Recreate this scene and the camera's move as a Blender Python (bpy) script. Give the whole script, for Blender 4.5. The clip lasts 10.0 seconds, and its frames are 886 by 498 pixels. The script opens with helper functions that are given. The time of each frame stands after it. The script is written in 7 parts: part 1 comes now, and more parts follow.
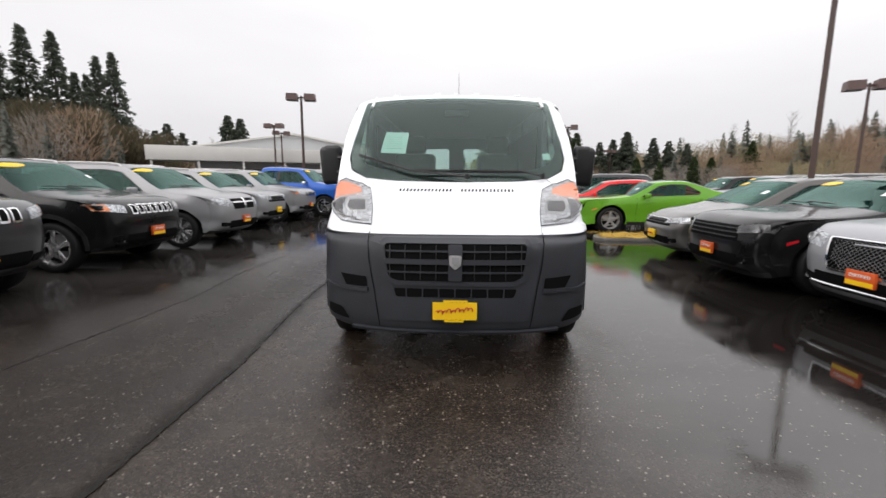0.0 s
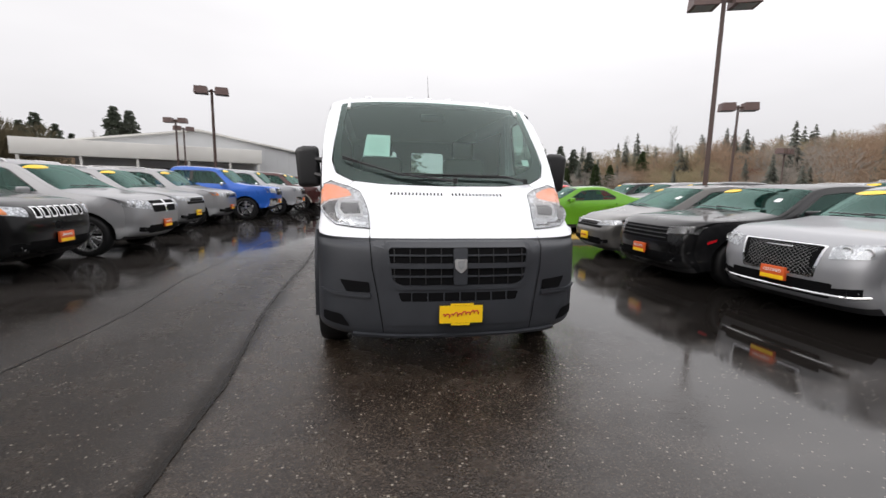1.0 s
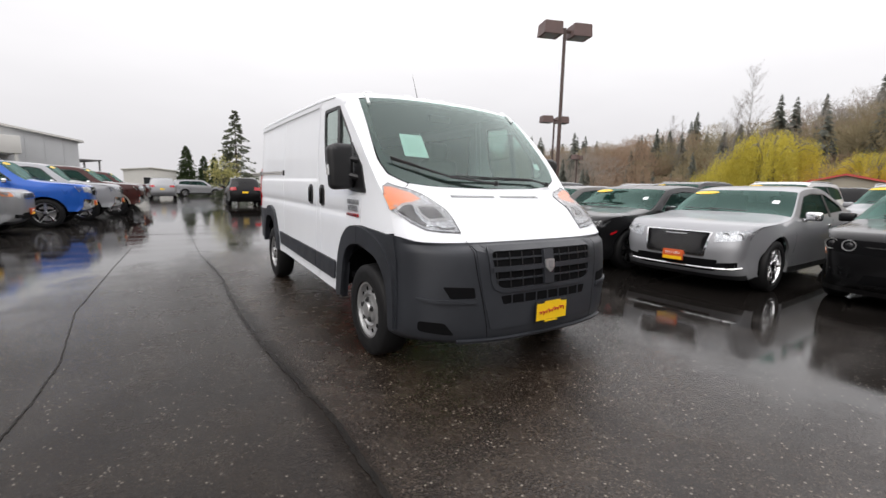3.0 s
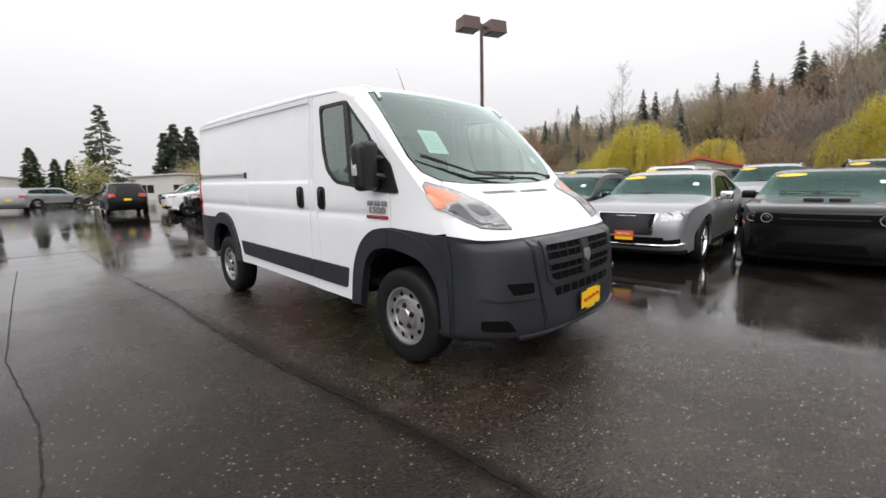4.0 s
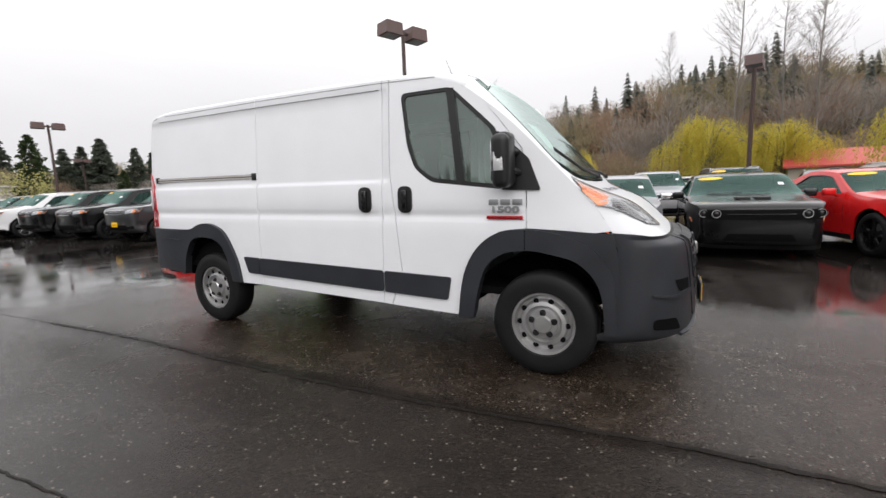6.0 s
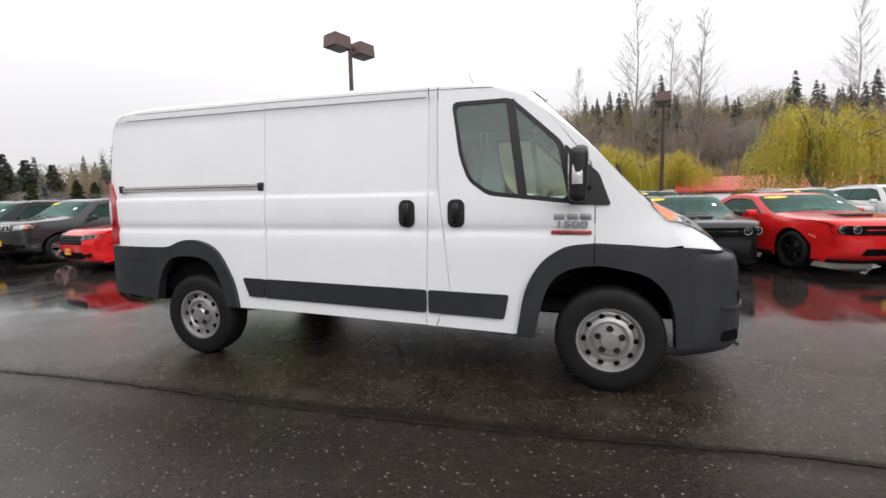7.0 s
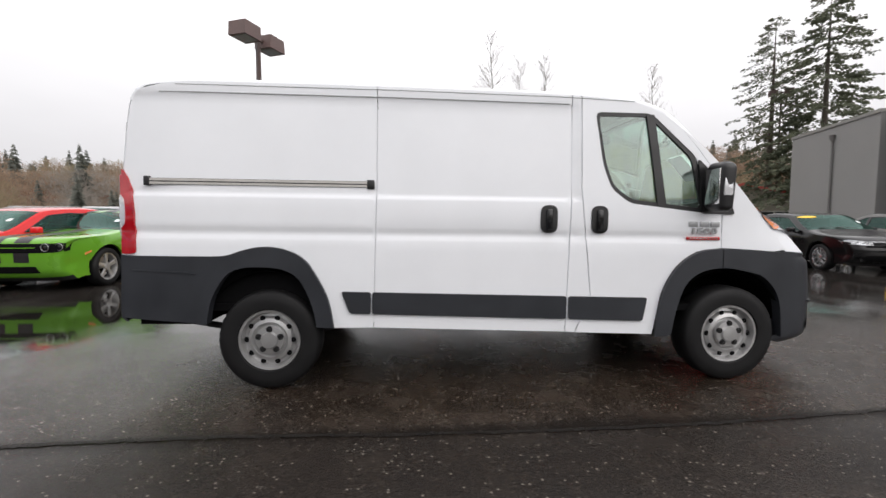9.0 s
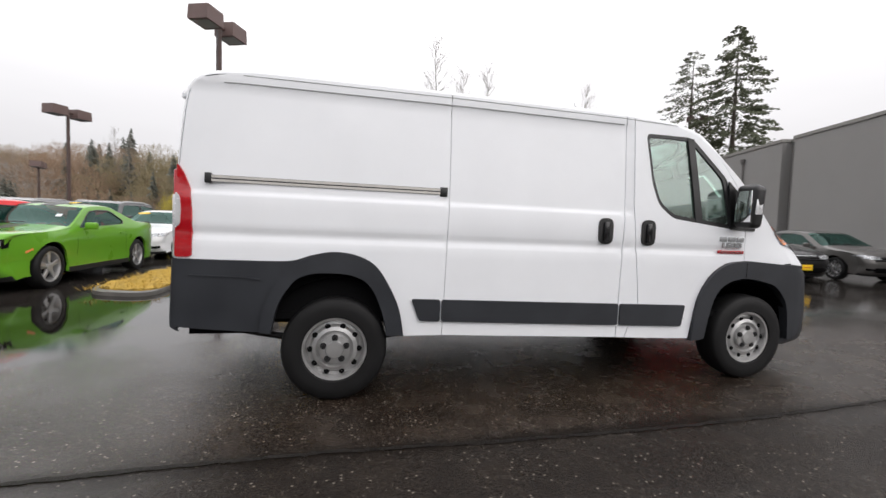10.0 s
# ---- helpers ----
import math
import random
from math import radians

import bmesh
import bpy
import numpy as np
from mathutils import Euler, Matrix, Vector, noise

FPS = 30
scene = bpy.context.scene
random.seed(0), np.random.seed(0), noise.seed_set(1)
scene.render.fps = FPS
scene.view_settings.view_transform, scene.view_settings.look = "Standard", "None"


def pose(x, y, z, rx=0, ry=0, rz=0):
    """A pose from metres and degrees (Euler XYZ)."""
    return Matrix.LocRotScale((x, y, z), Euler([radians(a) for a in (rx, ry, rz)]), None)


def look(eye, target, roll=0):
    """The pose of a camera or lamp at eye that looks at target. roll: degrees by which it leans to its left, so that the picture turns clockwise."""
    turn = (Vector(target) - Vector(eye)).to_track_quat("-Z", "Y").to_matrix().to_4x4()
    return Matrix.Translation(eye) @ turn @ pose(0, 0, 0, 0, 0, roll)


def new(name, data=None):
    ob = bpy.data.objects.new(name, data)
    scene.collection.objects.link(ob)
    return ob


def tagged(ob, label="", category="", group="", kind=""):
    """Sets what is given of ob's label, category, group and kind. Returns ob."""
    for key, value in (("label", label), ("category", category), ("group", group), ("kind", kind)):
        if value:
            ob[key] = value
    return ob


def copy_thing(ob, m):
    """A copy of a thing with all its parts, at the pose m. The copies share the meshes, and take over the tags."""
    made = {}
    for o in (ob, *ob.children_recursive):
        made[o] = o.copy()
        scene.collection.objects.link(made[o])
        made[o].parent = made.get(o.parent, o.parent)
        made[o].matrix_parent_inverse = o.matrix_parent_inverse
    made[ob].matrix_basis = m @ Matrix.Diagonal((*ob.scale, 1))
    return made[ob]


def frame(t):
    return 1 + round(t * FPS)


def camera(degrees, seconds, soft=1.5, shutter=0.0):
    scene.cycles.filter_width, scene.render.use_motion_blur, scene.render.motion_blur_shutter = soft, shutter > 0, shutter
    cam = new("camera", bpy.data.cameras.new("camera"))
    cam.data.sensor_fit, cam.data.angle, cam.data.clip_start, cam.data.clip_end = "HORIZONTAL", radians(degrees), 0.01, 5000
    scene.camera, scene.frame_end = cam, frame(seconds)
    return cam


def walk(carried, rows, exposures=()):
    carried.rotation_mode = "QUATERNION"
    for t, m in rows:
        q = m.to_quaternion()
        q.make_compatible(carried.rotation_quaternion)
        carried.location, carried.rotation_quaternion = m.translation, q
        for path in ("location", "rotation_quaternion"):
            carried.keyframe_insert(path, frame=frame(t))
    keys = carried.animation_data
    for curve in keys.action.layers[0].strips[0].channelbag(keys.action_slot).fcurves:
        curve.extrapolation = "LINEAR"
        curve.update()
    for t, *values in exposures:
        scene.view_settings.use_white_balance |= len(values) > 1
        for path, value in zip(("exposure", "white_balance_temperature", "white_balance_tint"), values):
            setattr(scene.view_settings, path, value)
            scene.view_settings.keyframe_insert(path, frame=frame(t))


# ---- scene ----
cam = camera(92.1, 10.0, 1.5, 0.3)
PATH = [
    (0, (0.027, -2.784, 1.366), (-0.029, -0.811, 1.044), 0.4),
    (0.5, (-0.236, -2.827, 1.391), (-0.079, -0.852, 1.124), 0.3),
    (1, (-0.564, -2.762, 1.369), (-0.235, -0.813, 1.065), 1.2),
    (1.5, (-0.977, -2.653, 1.376), (-0.443, -0.754, 1.048), 1.8),
    (2, (-1.434, -2.561, 1.389), (-0.734, -0.719, 1.049), 2.7),
    (2.5, (-1.867, -2.319, 1.39), (-0.976, -0.56, 1.054), 1.5),
    (2.7, (-2.029, -2.252, 1.373), (-1.062, -0.531, 1.05), 1.2),
    (3.8, (-2.83, -1.543, 1.354), (-1.478, -0.096, 1.07), 0.7),
    (4, (-2.98, -1.409, 1.382), (-1.562, -0.035, 1.063), -0.9),
    (4.5, (-3.214, -1.013, 1.37), (-1.667, 0.215, 1.06), -1.4),
    (5, (-3.423, -0.642, 1.37), (-1.782, 0.455, 1.05), -0.2),
    (5.5, (-3.631, -0.208, 1.343), (-1.94, 0.813, 1.026), -0.2),
    (5.7, (-3.689, -0.029, 1.334), (-1.975, 0.958, 1.038), -1.3),
    (6.8, (-3.968, 1.033, 1.291), (-2.083, 1.662, 1.06), 0.3),
    (7, (-3.974, 1.232, 1.299), (-2.064, 1.792, 1.096), -0.6),
    (7.5, (-4.095, 1.741, 1.265), (-2.145, 2.158, 1.105), 0.4),
    (8, (-4.088, 2.209, 1.223), (-2.129, 2.552, 1.012), 0.6),
    (8.5, (-4.065, 2.743, 1.19), (-2.073, 2.863, 1.047), 0.4),
    (9, (-4.067, 3.343, 1.219), (-2.074, 3.223, 1.087), 0.7),
    (9.5, (-3.971, 3.824, 1.22), (-1.987, 3.593, 1.118), 1.3),
    (10, (-3.969, 4.32, 1.222), (-2.018, 3.894, 1.118), 2.4),
]
# rows and van share one frame: the unladen van stands with its tail a little high
RAKE = pose(0, 2.675, 0, 0.6, 0, 0) @ pose(0, -2.675, 0)
walk(cam, [(t, RAKE @ look(eye, target, roll)) for t, eye, target, roll in PATH], [(0.0, 0.03, 6500, 13), (10.0, 0.03, 6500, 13)])

import functools

# ---- world and light ----
world = bpy.data.worlds.new("overcast_sky")
scene.world = world
world.use_nodes = True
wn, wl = world.node_tree.nodes, world.node_tree.links
wn.clear()
w_out = wn.new("ShaderNodeOutputWorld")
w_bg = wn.new("ShaderNodeBackground")
w_sky = wn.new("ShaderNodeTexSky")
w_sky.sky_type = "NISHITA"
w_sky.sun_disc = False
w_sky.sun_elevation = radians(42)
w_sky.sun_rotation = radians(236)
w_sky.air_density, w_sky.dust_density, w_sky.ozone_density = 1.0, 6.0, 1.0
w_scale = wn.new("ShaderNodeVectorMath")
w_scale.operation = "SCALE"
w_scale.inputs["Scale"].default_value = 0.10
wl.new(w_sky.outputs["Color"], w_scale.inputs[0])
# cloud deck: brightest overhead, a soft uneven grey-white towards the horizon
w_co = wn.new("ShaderNodeTexCoord")
w_sep = wn.new("ShaderNodeSeparateXYZ")
wl.new(w_co.outputs["Generated"], w_sep.inputs[0])
w_ramp = wn.new("ShaderNodeValToRGB")
w_ramp.color_ramp.interpolation = "EASE"
el = w_ramp.color_ramp.elements
el[0].position, el[0].color = 0.0, (0.77, 0.77, 0.78, 1)
el[1].position, el[1].color = 1.0, (1.5, 1.5, 1.5, 1)
e2 = el.new(0.30)
e2.color = (1.0, 1.0, 1.0, 1)
e3 = el.new(0.55)
e3.color = (1.35, 1.35, 1.35, 1)
wl.new(w_sep.outputs["Z"], w_ramp.inputs["Fac"])
w_map = wn.new("ShaderNodeMapping")
w_map.inputs["Scale"].default_value = (1.0, 1.0, 3.0)
wl.new(w_co.outputs["Generated"], w_map.inputs["Vector"])
w_noise = wn.new("ShaderNodeTexNoise")
w_noise.inputs["Scale"].default_value = 2.2
w_noise.inputs["Detail"].default_value = 4
wl.new(w_map.outputs["Vector"], w_noise.inputs["Vector"])
w_mr = wn.new("ShaderNodeMapRange")
w_mr.inputs["To Min"].default_value, w_mr.inputs["To Max"].default_value = 0.90, 1.10
wl.new(w_noise.outputs["Fac"], w_mr.inputs["Value"])
w_mul = wn.new("ShaderNodeVectorMath")
w_mul.operation = "SCALE"
# an added glow: the upper deck is set brighter towards +x, opposite the sun lamp
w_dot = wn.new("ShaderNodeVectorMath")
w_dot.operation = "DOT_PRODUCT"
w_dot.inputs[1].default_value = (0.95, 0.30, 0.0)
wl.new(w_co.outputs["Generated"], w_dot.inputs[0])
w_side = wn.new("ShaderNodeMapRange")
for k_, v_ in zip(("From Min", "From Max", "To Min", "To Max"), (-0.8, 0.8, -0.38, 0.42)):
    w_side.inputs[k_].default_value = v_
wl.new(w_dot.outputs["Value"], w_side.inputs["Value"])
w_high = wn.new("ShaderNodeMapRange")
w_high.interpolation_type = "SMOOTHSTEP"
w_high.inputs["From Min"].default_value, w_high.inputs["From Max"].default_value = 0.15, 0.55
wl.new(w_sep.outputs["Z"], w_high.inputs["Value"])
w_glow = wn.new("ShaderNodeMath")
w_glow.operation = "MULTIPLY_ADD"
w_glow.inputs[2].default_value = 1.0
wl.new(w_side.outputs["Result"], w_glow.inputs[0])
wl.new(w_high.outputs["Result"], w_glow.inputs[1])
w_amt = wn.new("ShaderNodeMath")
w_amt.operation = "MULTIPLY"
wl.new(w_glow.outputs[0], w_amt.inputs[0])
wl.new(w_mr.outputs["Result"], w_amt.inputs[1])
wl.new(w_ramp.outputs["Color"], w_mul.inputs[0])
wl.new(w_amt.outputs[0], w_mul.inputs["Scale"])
w_mix = wn.new("ShaderNodeMix")
w_mix.data_type = "RGBA"
w_mix.inputs["Factor"].default_value = 0.94
wl.new(w_scale.outputs["Vector"], w_mix.inputs["A"])
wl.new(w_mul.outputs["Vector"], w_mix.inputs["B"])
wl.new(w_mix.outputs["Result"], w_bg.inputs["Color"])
w_bg.inputs["Strength"].default_value = 1.0
wl.new(w_bg.outputs["Background"], w_out.inputs["Surface"])

sun = new("sun", bpy.data.lights.new("sun", "SUN"))
sun.data.energy, sun.data.angle, sun.data.color = 1.6, radians(70), (1.0, 0.98, 0.95)
sun.matrix_world = look((0, 0, 32), (30, 20, 0))

# ---- materials ----
def nodes_of(name):
    m = bpy.data.materials.new(name)
    m.use_nodes = True
    nt = m.node_tree
    return m, nt.nodes, nt.links, nt.nodes["Principled BSDF"]


def tex_noise(n, l, vec, scale, detail=4, rough=0.55):
    t = n.new("ShaderNodeTexNoise")
    t.inputs["Scale"].default_value, t.inputs["Detail"].default_value, t.inputs["Roughness"].default_value = scale, detail, rough
    l.new(vec, t.inputs["Vector"])
    return t.outputs["Fac"]


def ramp(n, l, fac, stops):
    r = n.new("ShaderNodeValToRGB")
    e = r.color_ramp.elements
    e[0].position, e[0].color = stops[0][0], (*stops[0][1], 1)
    e[1].position, e[1].color = stops[-1][0], (*stops[-1][1], 1)
    for p, c in stops[1:-1]:
        e.new(p).color = (*c, 1)
    l.new(fac, r.inputs["Fac"])
    return r.outputs["Color"]


def remap(n, l, v, a, b, c, d):
    m = n.new("ShaderNodeMapRange")
    for k, x in zip(("From Min", "From Max", "To Min", "To Max"), (a, b, c, d)):
        m.inputs[k].default_value = x
    l.new(v, m.inputs["Value"])
    return m.outputs["Result"]


def bump(n, l, height, strength, dist, bsdf, under=None):
    b = n.new("ShaderNodeBump")
    b.inputs["Strength"].default_value, b.inputs["Distance"].default_value = strength, dist
    l.new(height, b.inputs["Height"])
    if under:
        l.new(under, b.inputs["Normal"])
    l.new(b.outputs["Normal"], bsdf.inputs["Normal"])
    return b.outputs["Normal"]


def coords(n, l, kind="Object"):
    return n.new("ShaderNodeTexCoord").outputs[kind]


def surface(name, color, rough=0.5, metal=0.0, var=0.12, scale=6.0, grain=60.0, relief=0.15, depth=0.002, coat=0.0, spec=0.5, rvar=0.08):
    """A plain surface with variation at two scales, in tone, gloss and relief."""
    m, n, l, b = nodes_of(name)
    co = coords(n, l)
    big, fine = tex_noise(n, l, co, scale), tex_noise(n, l, co, grain, 3)
    lo, hi = [c * (1 - var) for c in color], [min(1, c * (1 + var)) for c in color]
    mix = n.new("ShaderNodeMix")
    mix.data_type = "FLOAT"
    mix.inputs["Factor"].default_value = 0.4
    l.new(big, mix.inputs["A"]), l.new(fine, mix.inputs["B"])
    l.new(ramp(n, l, mix.outputs["Result"], [(0.3, lo), (0.7, hi)]), b.inputs["Base Color"])
    l.new(remap(n, l, big, 0.3, 0.7, max(0.02, rough - rvar), min(1, rough + rvar)), b.inputs["Roughness"])
    b.inputs["Metallic"].default_value, b.inputs["Coat Weight"].default_value, b.inputs["Specular IOR Level"].default_value = metal, coat, spec
    b.inputs["Coat Roughness"].default_value = 0.05
    if relief:
        bump(n, l, fine, relief, depth, b)
    return m


def paint(name, color, metal=0.0, rough=0.35, wet=True, coat=1.0):
    """Car paint under clear coat, with rain drops on it and a film of road dirt."""
    m, n, l, b = nodes_of(name)
    co = coords(n, l)
    big = tex_noise(n, l, co, 2.0, 5)
    lo, hi = [c * 0.975 for c in color], [min(1, c * 1.02) for c in color]
    l.new(ramp(n, l, big, [(0.3, lo), (0.7, hi)]), b.inputs["Base Color"])
    b.inputs["Metallic"].default_value = metal
    l.new(remap(n, l, big, 0.3, 0.7, rough - 0.05, rough + 0.08), b.inputs["Roughness"])
    b.inputs["Coat Weight"].default_value, b.inputs["Coat Roughness"].default_value = coat, 0.04
    b.inputs["Specular IOR Level"].default_value = 0.15
    b.inputs["Coat IOR"].default_value = 1.38
    if wet:
        v = n.new("ShaderNodeTexVoronoi")
        v.inputs["Scale"].default_value = 85
        v.inputs["Randomness"].default_value = 1
        l.new(co, v.inputs["Vector"])
        drop = remap(n, l, v.outputs["Distance"], 0.05, 0.33, 1, 0)
        patch_n = remap(n, l, tex_noise(n, l, co, 9, 3), 0.46, 0.62, 0, 1)
        mul = n.new("ShaderNodeMath")
        mul.operation = "MULTIPLY"
        l.new(drop, mul.inputs[0]), l.new(patch_n, mul.inputs[1])
        bp = n.new("ShaderNodeBump")
        bp.inputs["Strength"].default_value, bp.inputs["Distance"].default_value = 0.02, 0.002
        l.new(mul.outputs[0], bp.inputs["Height"])
        l.new(bp.outputs["Normal"], b.inputs["Coat Normal"])
    return m


def thin_glass(name, tint, film=0.07, ior=1.8, haze=(0.45, 0.64, 0.58), gloss=None, sheen=(1, 1, 1)):
    """A thin pane of two faces: tinted see-through, gloss by Fresnel, and a coloured film for rain drops and painted-in
    pale reflections.
    """
    m, n, l, b = nodes_of(name)
    n.remove(b)
    co = coords(n, l)
    t = n.new("ShaderNodeBsdfTransparent")
    t.inputs["Color"].default_value = (*tint, 1)
    mist_sheen = n.new("ShaderNodeBsdfDiffuse")
    mist_sheen.inputs["Color"].default_value = (*haze, 1)
    wet = n.new("ShaderNodeMixShader")
    l.new(remap(n, l, tex_noise(n, l, co, 14, 5, 0.65), 0.35, 0.7, film * 0.4, film * 1.8), wet.inputs[0])
    l.new(t.outputs[0], wet.inputs[1]), l.new(mist_sheen.outputs[0], wet.inputs[2])
    g = n.new("ShaderNodeBsdfGlossy")
    g.inputs["Roughness"].default_value = 0.03
    g.inputs["Color"].default_value = (*sheen, 1)
    f = n.new("ShaderNodeFresnel")
    f.inputs["IOR"].default_value = ior
    s = n.new("ShaderNodeMixShader")
    fac = remap(n, l, f.outputs[0], *gloss) if gloss else f.outputs[0]
    l.new(fac, s.inputs[0]), l.new(wet.outputs[0], s.inputs[1]), l.new(g.outputs[0], s.inputs[2])
    l.new(s.outputs[0], n["Material Output"].inputs["Surface"])
    return m


M_WHITE = paint("white_paint", (0.83, 0.85, 0.88), 0, 0.35, False, 0.4)
M_CLAD = surface("grained_grey_plastic", (0.027, 0.0295, 0.035), 0.44, 0, 0.25, 4, 420, 0.3, 0.001, spec=0.4)
M_RAIL = surface("bright_door_track", (0.58, 0.56, 0.53), 0.42, 0.35, 0.1, 12, 150, 0.1, 0.001)
M_LAMPBASE = surface("smoky_lamp_reflector", (0.56, 0.57, 0.59), 0.26, 0.45, 0.3, 26, 90, 0.3, 0.002)
M_BLACK = surface("black_plastic", (0.012, 0.012, 0.013), 0.42, 0, 0.2, 5, 300, 0.15, 0.001)
M_GLOSSB = surface("gloss_black", (0.008, 0.008, 0.009), 0.12, 0, 0.1, 5, 100, 0.0)
# near-black for linings, and for the shade in openings drawn as flat sheets
M_DARK = surface("black_lining_and_cavity_shade", (0.004, 0.004, 0.0045), 0.8, 0, 0.2, 8, 60, 0.1, spec=0.08)
M_TYRE = surface("wet_tyre_rubber", (0.009, 0.009, 0.0095), 0.6, 0, 0.25, 9, 120, 0.3, 0.002, spec=0.25)
M_STEEL = surface("silver_steel_rim", (0.50, 0.50, 0.50), 0.38, 0.75, 0.10, 8, 150, 0.1, 0.001)
M_ALLOY = surface("silver_alloy", (0.55, 0.55, 0.56), 0.25, 0.9, 0.08, 8, 150, 0.05, 0.001)
M_BLKRIM = surface("black_alloy", (0.010, 0.010, 0.011), 0.25, 0.2, 0.1, 8, 150, 0.05, 0.001)
M_CHROME = surface("chrome", (0.82, 0.82, 0.83), 0.08, 1.0, 0.03, 8, 150, 0.0, rvar=0.03)
M_GLASS = thin_glass("windscreen_glass", (0.20, 0.36, 0.32), 0.03, 1.6, (0.10, 0.38, 0.31), (0.05, 0.35, 0.02, 0.26), (0.66, 0.97, 0.88))
M_CLEARG = thin_glass("van_windscreen_glass", (0.46, 0.66, 0.59), 0.022, 1.6, (0.45, 0.66, 0.58), (0.055, 0.32, 0.035, 0.62), (0.86, 1.0, 0.96))
M_PRIV = thin_glass("dark_privacy_glass", (0.10, 0.12, 0.12), 0.04)
M_GREEN = thin_glass("green_side_glass", (0.74, 0.88, 0.80), 0.08, 1.6, (0.50, 0.66, 0.58), (0.053, 0.30, 0.14, 0.6), (0.88, 1.0, 0.95))
M_LENS = thin_glass("clear_lens", (0.92, 0.94, 0.95), 0.10, 1.5, (0.8, 0.8, 0.82))
M_REFL = surface("lamp_reflector", (0.82, 0.83, 0.85), 0.22, 0.45, 0.15, 20, 90, 0.3, 0.002)
M_BADGE = surface("satin_silver_badge", (0.34, 0.35, 0.36), 0.35, 0.5, 0.08, 20, 150, 0.0)
M_MESH = surface("dark_chrome_mesh", (0.16, 0.16, 0.165), 0.4, 0.6, 0.1, 20, 150, 0.0)
M_AMBER = surface("amber_lens", (0.80, 0.26, 0.085), 0.12, 0, 0.12, 30, 120, 0.2, 0.001, coat=1)
M_RED = surface("red_lens", (0.42, 0.006, 0.012), 0.12, 0, 0.15, 30, 120, 0.2, 0.001, coat=1)
M_PLATE = surface("yellow_plate", (0.92, 0.58, 0.01), 0.4, 0, 0.05, 10, 90, 0.05)
M_ORANGE = surface("orange_placard", (0.62, 0.10, 0.02), 0.4, 0, 0.05, 10, 90, 0.05)
M_INK = surface("red_ink", (0.45, 0.01, 0.01), 0.45, 0, 0.05, 10, 90, 0.0)
M_PAPER = surface("white_paper", (0.82, 0.86, 0.86), 0.6, 0, 0.03, 10, 90, 0.05)
M_STICK = surface("yellow_sticker", (0.85, 0.55, 0.02), 0.4, 0, 0.05, 10, 90, 0.0)
M_SEAT = surface("grey_seat_cloth", (0.075, 0.078, 0.08), 0.85, 0, 0.2, 7, 200, 0.3, 0.002)
M_TRIMIN = surface("grey_interior_trim", (0.28, 0.29, 0.29), 0.7, 0, 0.1, 7, 200, 0.15, 0.001)
# lantern brown, set lighter than the pole's
M_LANTERN = surface("lighter_brown_lantern", (0.13, 0.085, 0.078), 0.55, 0, 0.2, 2, 40, 0.2, 0.002)
M_POLE = surface("brown_painted_steel", (0.060, 0.034, 0.028), 0.5, 0, 0.25, 1.5, 40, 0.2, 0.002)


# ---- mesh helpers ----
from mathutils import geometry  # noqa


def part(name, geo, material, parent=None, label="", smooth=40):
    """Links a bmesh, or (verts, faces), as one mesh object, under a thing or a part."""
    me = bpy.data.meshes.new(name)
    if isinstance(geo, bmesh.types.BMesh):
        geo.to_mesh(me)
        geo.free()
    else:
        me.from_pydata([tuple(v) for v in geo[0]], [], geo[1])
    me.materials.append(material)
    if smooth:
        me.polygons.foreach_set("use_smooth", [True] * len(me.polygons))
        me.set_sharp_from_angle(angle=radians(smooth))
    me.update()
    ob = new(name, me)
    if parent is not None:
        ob.parent = parent
    return tagged(ob, label)


def thing(name, label, category, m=None, group="", kind=""):
    ob = new(name)
    ob.empty_display_size = 0.2
    if m is not None:
        ob.matrix_basis = m
    return tagged(ob, label, category, group, kind)


def join(*geos):
    V, F = [], []
    for v, f in geos:
        k = len(V)
        V += [tuple(p) for p in v]
        F += [tuple(i + k for i in q) for q in f]
    return V, F


def moved(geo, m):
    return [m @ Vector(v) for v in geo[0]], geo[1]


def mirrored(geo):
    return [(-v[0], v[1], v[2]) for v in geo[0]], [tuple(reversed(f)) for f in geo[1]]


def box(x0, x1, y0, y1, z0, z1, bevel=0.0, seg=2):
    bm = bmesh.new()
    bmesh.ops.create_cube(bm, size=1)
    bmesh.ops.scale(bm, vec=(x1 - x0, y1 - y0, z1 - z0), verts=bm.verts)
    bmesh.ops.translate(bm, vec=((x0 + x1) / 2, (y0 + y1) / 2, (z0 + z1) / 2), verts=bm.verts)
    if bevel:
        bmesh.ops.bevel(bm, geom=bm.edges[:], offset=bevel, segments=seg, affect="EDGES", profile=0.5)
    bm.verts.index_update()
    geo = [v.co.copy() for v in bm.verts], [tuple(v.index for v in f.verts) for f in bm.faces]
    bm.free()
    return geo


def lathe(profile, seg=32, axis="x"):
    """Turns (along, radius) pairs about an axis."""
    V, F = [], []
    for a, r in profile:
        for k in range(seg):
            t = 2 * math.pi * k / seg
            p = (a, r * math.cos(t), r * math.sin(t))
            V.append(p if axis == "x" else (p[1], p[2], p[0]) if axis == "z" else (p[2], p[0], p[1]))
    for i in range(len(profile) - 1):
        for k in range(seg):
            a, b = i * seg + k, i * seg + (k + 1) % seg
            F.append((a, b, b + seg, a + seg))
    return V, F


